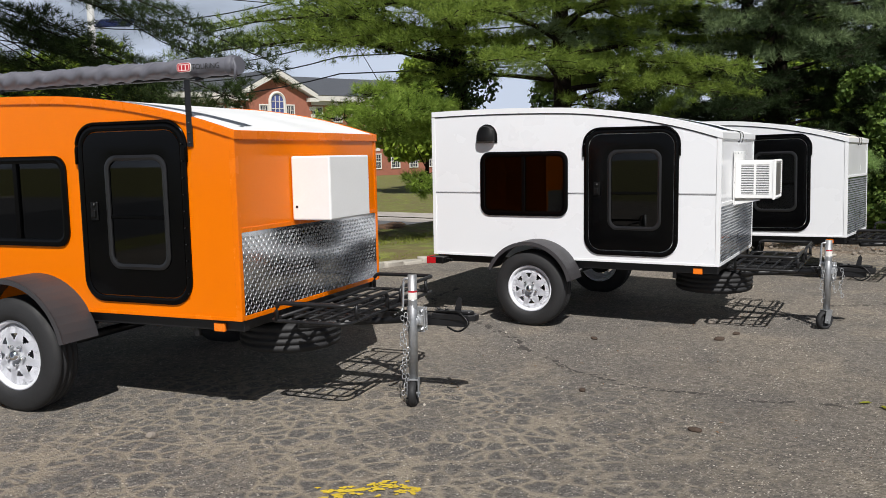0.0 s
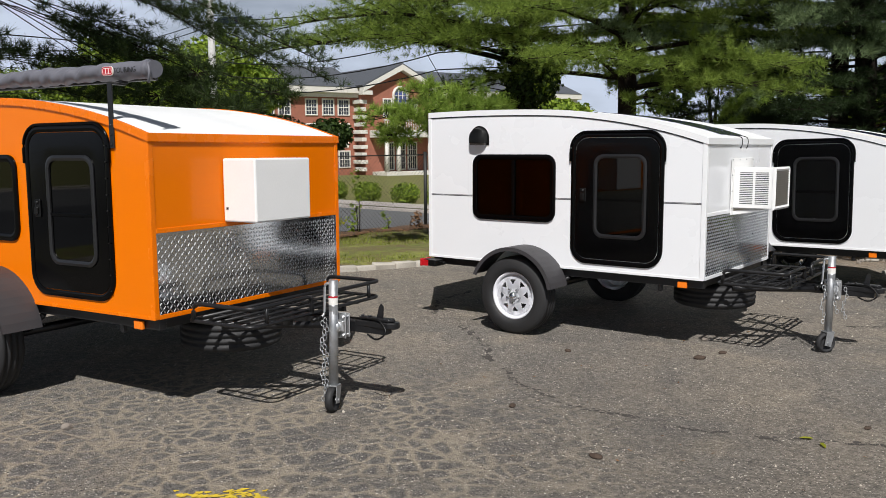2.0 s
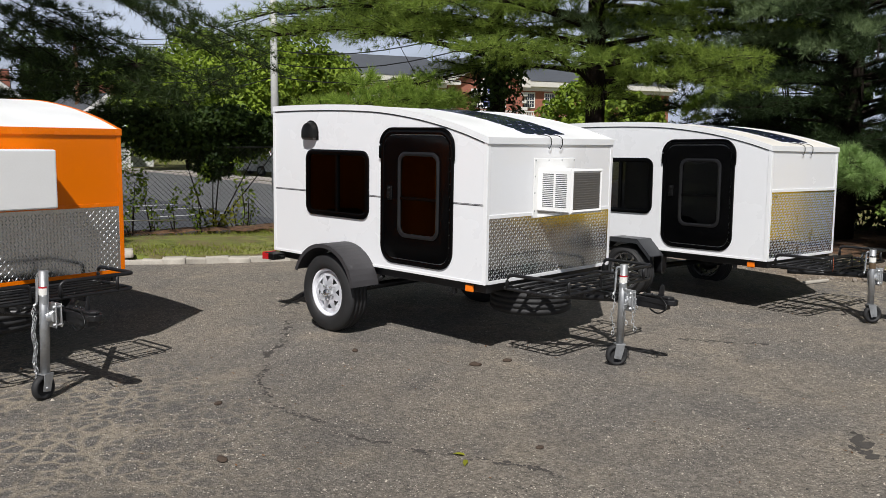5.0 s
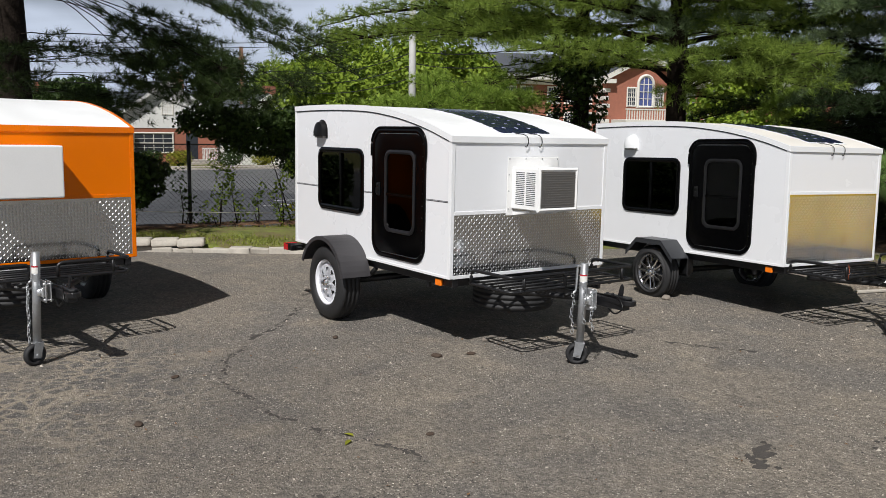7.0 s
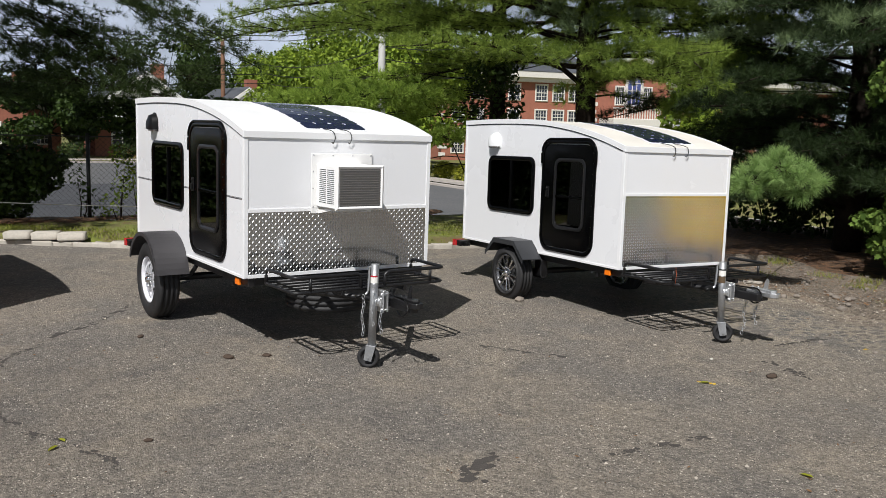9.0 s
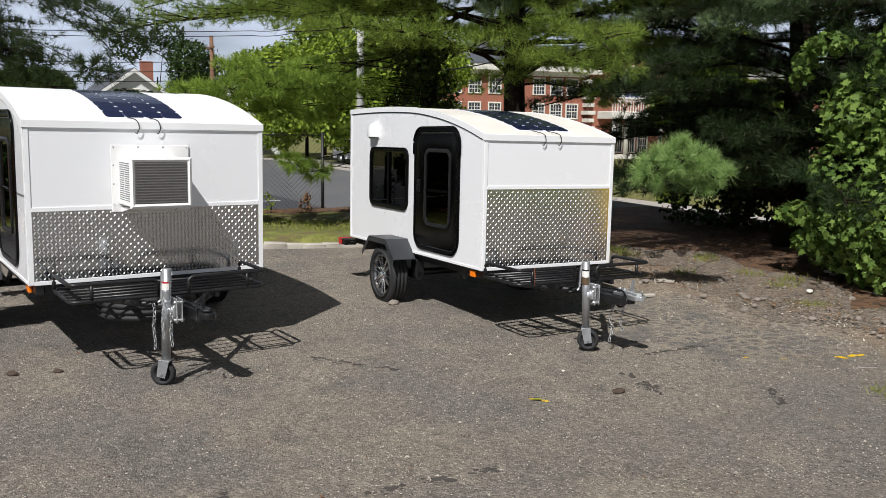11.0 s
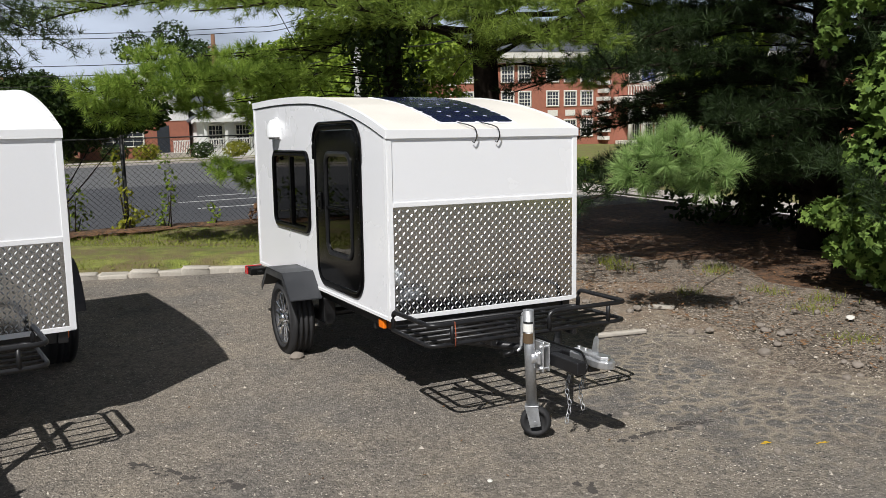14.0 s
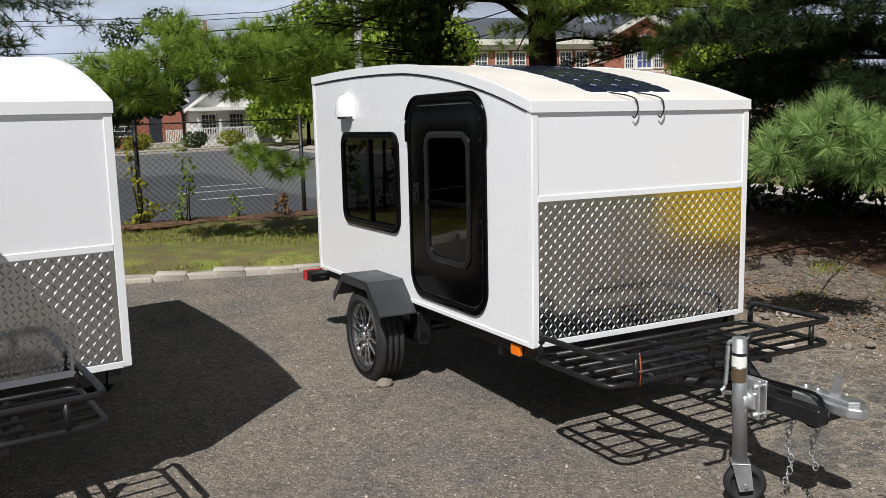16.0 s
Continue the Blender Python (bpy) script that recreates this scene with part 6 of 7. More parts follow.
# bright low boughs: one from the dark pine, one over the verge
# High boughs out of view, added to cast shade on hedge and verge.
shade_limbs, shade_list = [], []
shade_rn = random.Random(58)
crown = thing("pine_bough", pose(-12.3, 4.62, 0), "unseen high pine boughs added to shade the hedge and verge", "pine bough")
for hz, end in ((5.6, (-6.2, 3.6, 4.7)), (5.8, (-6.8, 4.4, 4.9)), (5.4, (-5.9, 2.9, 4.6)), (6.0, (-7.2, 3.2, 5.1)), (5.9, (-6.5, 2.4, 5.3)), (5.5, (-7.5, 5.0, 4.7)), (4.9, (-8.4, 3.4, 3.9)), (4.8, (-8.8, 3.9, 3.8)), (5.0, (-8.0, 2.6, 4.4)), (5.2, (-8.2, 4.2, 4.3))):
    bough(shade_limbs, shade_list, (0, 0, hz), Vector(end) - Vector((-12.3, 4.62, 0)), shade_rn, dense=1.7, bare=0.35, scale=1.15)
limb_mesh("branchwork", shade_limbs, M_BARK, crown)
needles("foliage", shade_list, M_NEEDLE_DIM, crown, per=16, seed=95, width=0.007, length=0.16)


def bright_bough(m, label, tips, mat, seed, per, width=0.0026, length=0.13):
    b = thing("pine_bough", m, label, "pine bough")
    rn = random.Random(seed)
    limbs, bursts = [], []
    for start, tip, (rx, ry, rz), n in tips:
        a, c = Vector(start), Vector(tip)
        limbs.append(([a, a.lerp(c, 0.5) + Vector((0, 0, 0.12)), c], 0.009, 0.006))
        done = []
        for k in range(n * 8):
            if len(done) == n:
                break
            u = Vector((rn.gauss(0, 1), rn.gauss(0, 1), rn.gauss(0, 1))).normalized()
            q = rn.uniform(0.55, 1.0)
            p = c + Vector((u.x * rx, u.y * ry, u.z * rz)) * q
            if any((p - o).length < 0.085 for o in done):
                continue
            done.append(p)
            if len(done) % 2:
                limbs.append(([c.lerp(p, 0.1), c.lerp(p, 0.6) + Vector((0, 0, -0.02)), p], 0.007, 0.003))
            bursts.append((p, u + Vector((0, 0, 0.35)), rn.uniform(0.8, 1.25)))
            bursts.append((c.lerp(p, 0.7), u + Vector((0, 0, 0.2)), rn.uniform(0.7, 1.0)))
    limb_mesh("branchwork", limbs, M_BARK, b)
    needles("foliage", bursts, mat, b, per=per, seed=seed + 1, width=width, length=length)
    return b


# Sunlit tips get brighter needle colours than the crown behind them.
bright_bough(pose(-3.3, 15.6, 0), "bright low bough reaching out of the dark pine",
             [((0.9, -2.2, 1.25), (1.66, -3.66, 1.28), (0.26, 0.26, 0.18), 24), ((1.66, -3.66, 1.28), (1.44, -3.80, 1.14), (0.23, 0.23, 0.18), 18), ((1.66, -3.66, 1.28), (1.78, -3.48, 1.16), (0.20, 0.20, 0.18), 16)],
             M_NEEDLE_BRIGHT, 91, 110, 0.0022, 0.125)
bright_bough(pose(-3.3, 15.6, 0), "sunlit tip of a long pine bough", [((0, 0, 2.2), (-1.2, -2.2, 1.95), (0.24, 0.24, 0.16), 16), ((-0.6, -1.1, 2.1), (-1.0, -2.0, 2.15), (0.2, 0.2, 0.14), 10)], M_NEEDLE_SUNNY, 97, 70)
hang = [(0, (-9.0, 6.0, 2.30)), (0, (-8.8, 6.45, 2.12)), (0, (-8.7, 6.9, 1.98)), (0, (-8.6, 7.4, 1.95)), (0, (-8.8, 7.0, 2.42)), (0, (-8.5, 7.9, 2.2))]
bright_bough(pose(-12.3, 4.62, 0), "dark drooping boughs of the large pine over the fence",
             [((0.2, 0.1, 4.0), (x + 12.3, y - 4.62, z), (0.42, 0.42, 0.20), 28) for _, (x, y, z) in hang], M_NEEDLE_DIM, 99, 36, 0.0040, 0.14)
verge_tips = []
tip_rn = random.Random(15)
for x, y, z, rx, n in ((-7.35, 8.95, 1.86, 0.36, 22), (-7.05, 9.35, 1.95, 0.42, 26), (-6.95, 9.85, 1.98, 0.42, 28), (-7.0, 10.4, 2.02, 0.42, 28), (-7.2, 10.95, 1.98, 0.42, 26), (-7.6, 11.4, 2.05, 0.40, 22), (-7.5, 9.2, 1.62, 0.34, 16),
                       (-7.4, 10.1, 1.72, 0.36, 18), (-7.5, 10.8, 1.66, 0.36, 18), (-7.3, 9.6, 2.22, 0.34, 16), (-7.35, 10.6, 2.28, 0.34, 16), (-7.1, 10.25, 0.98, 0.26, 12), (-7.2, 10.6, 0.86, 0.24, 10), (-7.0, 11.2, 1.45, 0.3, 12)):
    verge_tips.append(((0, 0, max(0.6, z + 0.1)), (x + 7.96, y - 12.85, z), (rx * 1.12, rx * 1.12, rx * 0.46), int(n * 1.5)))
bright_bough(pose(-7.96, 12.85, 0), "sunlit yellow-green boughs of the pine hanging over the verge", verge_tips, M_NEEDLE_SUNNY, 95, 56, 0.0034, 0.135)
bush(-1.35, 13.95, [((0.0, 0.1, 0.55), (0.45, 0.42, 0.40)), ((0.02, 0.1, 1.15), (0.48, 0.45, 0.48)), ((0.12, 0.1, 1.75), (0.50, 0.45, 0.45)), ((0.7, 0, 0.7), (0.7, 0.6, 0.7)), ((0.8, 0.1, 1.6), (0.6, 0.5, 0.6)), ((0.5, 0.2, 2.3), (0.5, 0.45, 0.4)),
                    ((-0.45, -0.05, 0.72), (0.30, 0.28, 0.14)), ((-0.30, 0.0, 0.45), (0.26, 0.24, 0.16)), ((-0.62, 0.0, 2.28), (0.12, 0.12, 0.20)), ((-0.35, 0.0, 2.45), (0.24, 0.2, 0.12)), ((-0.70, 0.0, 2.10), (0.07, 0.08, 0.10))],
     9500, 0.050, M_VINE, 60, "tall green vine-covered bush at the lot's edge", lobed=True)
bush(-0.4, 14.9, [((0, 0, 0.7), (0.9, 0.7, 0.7)), ((0.2, 0.1, 1.5), (0.8, 0.7, 0.7)), ((0.35, 0, 0.9), (0.7, 0.7, 0.8)), ((0.3, 0.2, 2.0), (0.7, 0.6, 0.6)), ((-0.4, -0.2, 0.45), (0.6, 0.5, 0.42))],
     8000, 0.052, M_VINE, 61, "tall green vine-covered bush beside the pines", lobed=True)
for k, (x, y) in enumerate(((-5.2, 16.2), (-4.4, 16.6), (-3.6, 17.0), (-2.6, 17.2), (-1.0, 16.4), (0.8, 16.6), (2.6, 16.9))):
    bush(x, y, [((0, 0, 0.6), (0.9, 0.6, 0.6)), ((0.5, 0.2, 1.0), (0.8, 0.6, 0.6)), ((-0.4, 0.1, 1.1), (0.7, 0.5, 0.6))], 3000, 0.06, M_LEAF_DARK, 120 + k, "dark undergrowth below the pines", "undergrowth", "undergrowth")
bush(-7.9, 12.8, [((0.1, -0.1, 1.0), (0.35, 0.35, 0.7)), ((-0.1, 0, 2.0), (0.5, 0.5, 0.6)), ((0.15, -0.2, 2.9), (0.55, 0.5, 0.5)), ((0.5, -0.5, 2.5), (0.5, 0.4, 0.35)), ((-1.5, -1.4, 3.7), (0.8, 0.8, 0.4)), ((-0.8, -0.8, 3.4), (0.5, 0.5, 0.3))], 4600, 0.05, M_LEAF_DARK, 131, "dark ivy climbing the pine trunk", "ivy")
# vines and dark hedge on the fence; the hedge's shade is partly in its leaf colour
hedge_lumps = [((0.03 * math.sin(k * 2.3), -2.9 + 0.27 * k, z), (0.27, 0.25, 0.22)) for k in range(15) for z in (0.34, 0.62, 0.88, 1.02)]
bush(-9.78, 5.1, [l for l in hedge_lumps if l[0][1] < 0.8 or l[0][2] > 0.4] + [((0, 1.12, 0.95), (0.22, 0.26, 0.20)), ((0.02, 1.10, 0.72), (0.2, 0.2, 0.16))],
     30000, 0.048, M_LEAF_DARK, 63, "dense flat-topped hedge behind the fence, leaves darkened for shade", "hedge")
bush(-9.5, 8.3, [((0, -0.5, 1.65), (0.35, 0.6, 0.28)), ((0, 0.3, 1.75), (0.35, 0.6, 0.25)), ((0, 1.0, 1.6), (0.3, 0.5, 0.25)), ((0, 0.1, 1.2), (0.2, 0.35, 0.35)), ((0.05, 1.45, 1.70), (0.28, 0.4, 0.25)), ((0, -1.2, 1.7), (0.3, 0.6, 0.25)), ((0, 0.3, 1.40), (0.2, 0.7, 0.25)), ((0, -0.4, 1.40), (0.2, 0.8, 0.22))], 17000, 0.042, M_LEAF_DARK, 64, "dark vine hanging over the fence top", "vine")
for k, (y, hh, wide, n, mt) in enumerate(((9.42, 1.20, 0.10, 260, M_LEAF_YELLOW), (9.52, 0.40, 0.20, 240, M_LEAF_YELLOW), (9.95, 1.15, 0.12, 190, M_LEAF), (8.78, 1.20, 0.16, 300, M_LEAF), (8.62, 0.60, 0.16, 190, M_LEAF_YELLOW),
                                          (7.08, 1.25, 0.17, 420, M_LEAF), (7.36, 1.05, 0.11, 210, M_LEAF), (8.08, 1.10, 0.14, 300, M_LEAF), (8.26, 0.45, 0.18, 210, M_LEAF_YELLOW), (6.62, 1.10, 0.16, 150, M_LEAF_DARK), (7.70, 0.80, 0.12, 130, M_LEAF), (10.55, 0.45, 0.10, 90, M_LEAF))):
    lumps = [((0.03 * math.sin(k + j * 1.7), wide * 0.7 * math.sin(k * 2.1 + j * 1.3), hh * (j + 0.5) / 5), (0.06, wide * (1.15 - 0.12 * j), hh * 0.14)) for j in range(5)]
    bush(on_line(FENCE, y) + 0.03, y, lumps, n, 0.033, mt, 70 + k, "thin yellow-green vine climbing the fence", "vine", "vines on the fence", stems=4)
bush(-8.9, 11.1, [((0, 0, 0.22), (0.12, 0.10, 0.14)), ((0.02, 0.04, 0.38), (0.07, 0.06, 0.09))], 170, 0.030, M_DEADLEAF, 141, "dry orange-brown dead twig by the fence", "dead_twig", stems=2)
# clipped hedges across the street
for k, (x, y) in enumerate(((-24.4, 28.9), (-26.6, 28.9), (-29.2, 29.0), (-31.6, 29.0), (-34.2, 28.8), (-36.6, 28.9), (-39.0, 28.8), (-18.5, 28.9), (-41.5, 28.8))):
    bush(x, y, [((0, 0, 0.5), (0.75, 0.6, 0.52)), ((0.2, 0, 0.6), (0.6, 0.55, 0.45))], 1500, 0.07, M_LEAF if x > -33 else M_LEAF_YELLOW, 80 + k, "rounded clipped shrub by the sidewalk", "shrub", "clipped shrubs")
for k, (x, y) in enumerate(((-60, 16.5), (-60, 18.6), (-60, 22.4), (-60, 25), (-60, 13))):
    bush(x, y, [((0, 0, 0.6), (0.9, 0.9, 0.6)), ((0, 0.4, 0.7), (0.7, 0.7, 0.5))], 1200, 0.09, M_LEAF_YELLOW if k % 2 else M_LEAF_DARK, 95 + k, "garden shrub before the houses", "shrub", "garden shrubs")


# grass blades on the verge and a few tufts in the lot
rs = np.random.RandomState(77)
vs, fs = [], []
for k in range(16000):
    y = rs.uniform(4.0, 12.0)
    xa, xb = on_line(KERB, min(max(y, 3.4), 11.1)) - 0.16, on_line(FENCE, y) + 0.05
    x = rs.uniform(xb, xa)
    h, a = rs.uniform(0.015, 0.048), rs.uniform(0, 6.28)
    dx, dy = 0.005 * math.cos(a), 0.006 * math.sin(a)
    z = 0.075
    i = len(vs)
    vs += [(x - dx, y - dy, z), (x + dx, y + dy, z), (x + rs.uniform(-0.03, 0.03), y + rs.uniform(-0.03, 0.03), z + h)]
    fs.append((i, i + 1, i + 2))
tagged(pieces("grass_blades", vs, fs, M_GRASS), "short yellow-green grass blades on the verge", "grass", "", "stuff")
# ---- brick hall across the street ----
HALL = Matrix.Translation((-83.7, 85.1, -2.80)) @ Matrix.Rotation(radians(75), 4, 'Z') @ Matrix.Scale(1.5, 4)
hall = thing("brick_hall", HALL, "two-storey red brick hall with white trim and slate roof", "building")


def house_window(parent, x, y, z, w, h, arch=False):
    """A white framed window; its wall faces -y... the face lies at y."""
    g = bmesh.new()
    ring(g, [(x - w / 2 - 0.12, z - 0.12), (x + w / 2 + 0.12, z - 0.12), (x + w / 2 + 0.12, z + h + 0.14), (x - w / 2 - 0.12, z + h + 0.14)],
         [(x - w / 2, z), (x + w / 2, z), (x + w / 2, z + h), (x - w / 2, z + h)], y, y - 0.10)
    w_ob = part("window", g, M_STONE, parent, "white sash window")
    g = bmesh.new()
    box(g, x - w / 2, x + w / 2, y - 0.02, y - 0.005, z, z + h)
    part("pane", g, M_DARKWIN, w_ob)
    g = bmesh.new()
    box(g, x - 0.025, x + 0.025, y - 0.05, y - 0.02, z, z + h)
    box(g, x - w / 2, x + w / 2, y - 0.06, y - 0.02, z + h / 2 - 0.035, z + h / 2 + 0.035)
    for q in (0.25, 0.75):
        box(g, x - w / 2, x + w / 2, y - 0.045, y - 0.02, z + h * q - 0.015, z + h * q + 0.015)
    for q in (-0.25, 0.25):
        box(g, x + w * q - 0.015, x + w * q + 0.015, y - 0.045, y - 0.02, z, z + h)
    part("glazing_grid", g, M_STONE, w_ob)


# the hall's axes: x along the front to the right, y into the building
g = bmesh.new()
box(g, -17, -3.6, 0.0, 14, 0, 7.2)
part("wall_wing", g, M_BRICKWALL, hall)
g = bmesh.new()
box(g, 3.6, 22, 0.0, 14, 0, 7.2)
part("wall_wing", g, M_BRICKWALL, hall)
g = bmesh.new()
prism(g, [(-3.6, 0), (3.6, 0), (3.6, 7.4), (0, 9.2), (-3.6, 7.4)], -1.4, 12, 'y')
part("gable_front", g, M_BRICKWALL, hall)
for xa, xb in ((-17.5, -3.4), (3.4, 22.5)):
    g = bmesh.new()
    box(g, xa, xb, -0.75, 14.75, 7.2, 7.75, 0.03, 1)
    box(g, xa + 0.3, xb - 0.3, -0.4, 14.4, 6.85, 7.2)
    part("cornice", g, M_STONE, hall)
    g = bmesh.new()
    prism(g, [(-0.8, 7.75), (14.8, 7.75), (9.0, 9.9), (5.0, 9.9)], xa + 0.05, xb - 0.05, 'x')
    part("roof", g, M_SLATE, hall)
g = bmesh.new()
for s in (-1, 1):
    prism(g, [(s * 4.0, 7.3), (s * 4.0, 7.72), (0, 9.78), (0, 9.30)], -2.0, -1.2, 'y')
    box(g, min(s * 4.1, s * 3.1), max(s * 4.1, s * 3.1), -1.95, -1.2, 7.05, 7.40)
part("gable_cornice", g, M_STONE, hall)
g = bmesh.new()
for s in (-1, 1):
    prism(g, [(s * 4.0, 7.73), (0, 9.79), (0, 9.93), (s * 4.1, 7.87)], -1.9, 12, 'y')
part("gable_roof", g, M_SLATE, hall)
# arched window in the gable
g = bmesh.new()
arc = [(0.85 * math.cos(t), 7.05 + 0.88 * math.sin(t)) for t in np.linspace(0, math.pi, 13)]
inn = [(0.62 * math.cos(t), 7.05 + 0.62 * math.sin(t)) for t in np.linspace(0, math.pi, 13)]
ring(g, [(0.85, 5.0)] + arc + [(-0.85, 5.0)], [(0.62, 5.2)] + inn + [(-0.62, 5.2)], -1.4, -1.62)
aw = part("arched_window", g, M_STONE, hall, "white arched window")
g = bmesh.new()
prism(g, [(0.62, 5.2)] + inn + [(-0.62, 5.2)], -1.46, -1.42, 'y')
part("pane", g, M_STAINED, aw, "blue stained glass")
g = bmesh.new()
for q in (-0.21, 0.21):
    box(g, q - 0.03, q + 0.03, -1.52, -1.47, 5.2, 7.55)
for zz in (5.8, 6.4, 7.05):
    box(g, -0.6, 0.6, -1.52, -1.47, zz - 0.025, zz + 0.025)
part("glazing_grid", g, M_STONE, aw)
for x in (-1.34, 1.34):
    house_window(hall, x, -1.4, 5.2, 0.70, 1.45)
for x in (-15.6, -13.9, -12.1, -10.6, -8.1, -6.5, -5.0, 5.2, 7.4, 9.6, 12, 14.4, 16.8, 19.2):
    house_window(hall, x, 0.0, 5.35, 0.95, 1.25)
    house_window(hall, x, 0.0, 0.75, 0.95, 1.3)
    house_window(hall, x, 0.0, 3.35, 0.95, 1.1)
    g = bmesh.new()
    box(g, x - 0.45, x + 0.45, -0.05, 0.0, 2.45, 2.95, 0.01, 1)
    part("stone_panel", g, M_STONE, hall)
# white stone quoins at the corners
for x in (-16.9, -3.75, 3.75):
    for k in range(10):
        g = bmesh.new()
        w = 0.36 if k % 2 else 0.24
        box(g, x - w, x + w, -0.06 if abs(x) > 4 else -1.46, 0.4, 0.35 + 0.66 * k, 0.68 + 0.66 * k, 0.02, 1)
        part("quoin", g, M_STONE, hall)
# portico
g = bmesh.new()
box(g, -3.2, 3.2, -4.2, -1.4, 3.3, 3.95, 0.04, 1)
box(g, -3.0, 3.0, -4.1, -1.5, 0.0, 0.30)
part("portico", g, M_STONE, hall, "white columned portico")
for x in (-2.8, -1.6, 1.6, 2.8):
    g = bmesh.new()
    tube(g, [(x, -3.8, 0.3), (x, -3.8, 3.3)], 0.20, 12, r_end=0.16)
    part("column", g, M_STONE, hall)
g = bmesh.new()
for k in range(27):
    x = -3.1 + 6.2 * k / 26
    box(g, x - 0.04, x + 0.04, -4.12, -4.04, 3.95, 4.75)
box(g, -3.2, 3.2, -4.16, -4.0, 4.75, 4.86)
part("balustrade", g, M_STONE, hall)
for x in (-1.2, 0, 1.2):
    house_window(hall, x, -1.4, 0.5, 0.8, 2.3)


# ---- houses along the street ----
def cottage(m, w, d, eave, ridge, wall, label, porch, gable=None):
    h = thing("house", m, label, "building", "houses along the street")
    g = bmesh.new()
    if gable:
        prism(g, [(-w / 2, 2.75), (w / 2, 2.75), (w / 2, eave), (0, ridge), (-w / 2, eave)], -0.04, d, 'y')
        part("gable_wall", g, gable, h, "white clapboard gable")
        g = bmesh.new()
        prism(g, [(-w / 2, 0), (w / 2, 0), (w / 2, 2.745), (-w / 2, 2.745)], 0, d, 'y')
    else:
        prism(g, [(-w / 2, 0), (w / 2, 0), (w / 2, eave), (0, ridge), (-w / 2, eave)], 0, d, 'y')
    part("wall", g, wall, h)
    g = bmesh.new()
    for s in (-1, 1):
        prism(g, [(0, ridge + 0.02), (0, ridge + 0.22), (s * (w / 2 + 0.5), eave - 0.12), (s * (w / 2 + 0.5), eave - 0.30)], -0.45, d + 0.4, 'y')
    part("roof", g, M_SLATE, h)
    g = bmesh.new()
    for s in (-1, 1):
        prism(g, [(0, ridge - 0.16), (0, ridge + 0.16), (s * (w / 2 + 0.5), eave - 0.18), (s * (w / 2 + 0.5), eave - 0.42)], -0.5, -0.40, 'y')
    part("barge_board", g, M_SIDING, h)
    house_window(h, 0, 0, eave + 0.25, 0.7, 1.0)
    if gable:
        house_window(h, -1.1, 0, 0.95, 2.8, 1.35)
        g = bmesh.new()
        box(g, 1.35, 2.25, -0.03, 0, 0.35, 2.4)
        part("front_door", g, M_DARKWIN, h)
        g = bmesh.new()
        box(g, 1.0, 3.4, -1.5, 0, 0, 0.36)
        box(g, 1.2, 2.2, -1.9, -1.5, 0, 0.18)
        part("stoop", g, M_WALK, h)
        g = bmesh.new()
        for k in range(10):
            x = 2.25 + 1.12 * k / 9
            box(g, x - 0.03, x + 0.03, -1.46, -1.40, 0.36, 1.2)
        box(g, 2.2, 3.42, -1.48, -1.38, 1.2, 1.28)
        part("porch_rail", g, M_SIDING, h, "white porch railing")
    else:
        for x in (-w / 2 + 1.4, 0, w / 2 - 1.4):
            house_window(h, x, 0, 0.9, 1.0, 1.4)
    if porch:
        g = bmesh.new()
        box(g, -w / 2, w / 2 * 0.3, -2.0, 0, 0, 0.5)
        box(g, -w / 2 - 0.2, w / 2 * 0.3 + 0.2, -2.3, 0, 2.6, 2.85)
        part("porch", g, M_SIDING, h)
        for x in (-w / 2 + 0.2, -w / 4, w / 2 * 0.3 - 0.2):
            g = bmesh.new()
            box(g, x - 0.09, x + 0.09, -1.95, -1.77, 0.5, 2.6)
            part("porch_post", g, M_SIDING, h)
        g = bmesh.new()
        for k in range(24):
            x = -w / 2 + 0.2 + (w * 0.65 - 0.4) * k / 23
            box(g, x - 0.03, x + 0.03, -1.9, -1.84, 0.5, 1.3)
        box(g, -w / 2 + 0.2, w / 2 * 0.3 - 0.2, -1.92, -1.82, 1.3, 1.38)
        part("porch_rail", g, M_SIDING, h)
    g = bmesh.new()
    box(g, w * 0.2, w * 0.2 + 0.9, d * 0.5, d * 0.5 + 0.8, eave, ridge + 1.0)
    part("chimney", g, M_BRICKWALL, h)
    return h


east = Matrix.Rotation(radians(90), 4, 'Z')
cottage(Matrix.Translation((-64.5, 19.0, -1.36)) @ east, 7.5, 9, 3.6, 6.3, M_BRICKWALL, "brick house with a white gable across the street", False, M_SIDING)
cottage(Matrix.Translation((-63.5, 26.6, -1.36)) @ east, 7.0, 9, 2.9, 5.4, M_SIDING, "white cottage with a railed porch", True)
cottage(Matrix.Translation((-65.0, 8.5, -1.36)) @ east, 9.0, 9, 2.8, 5.2, M_BRICKWALL, "red brick house with a slate roof", False)


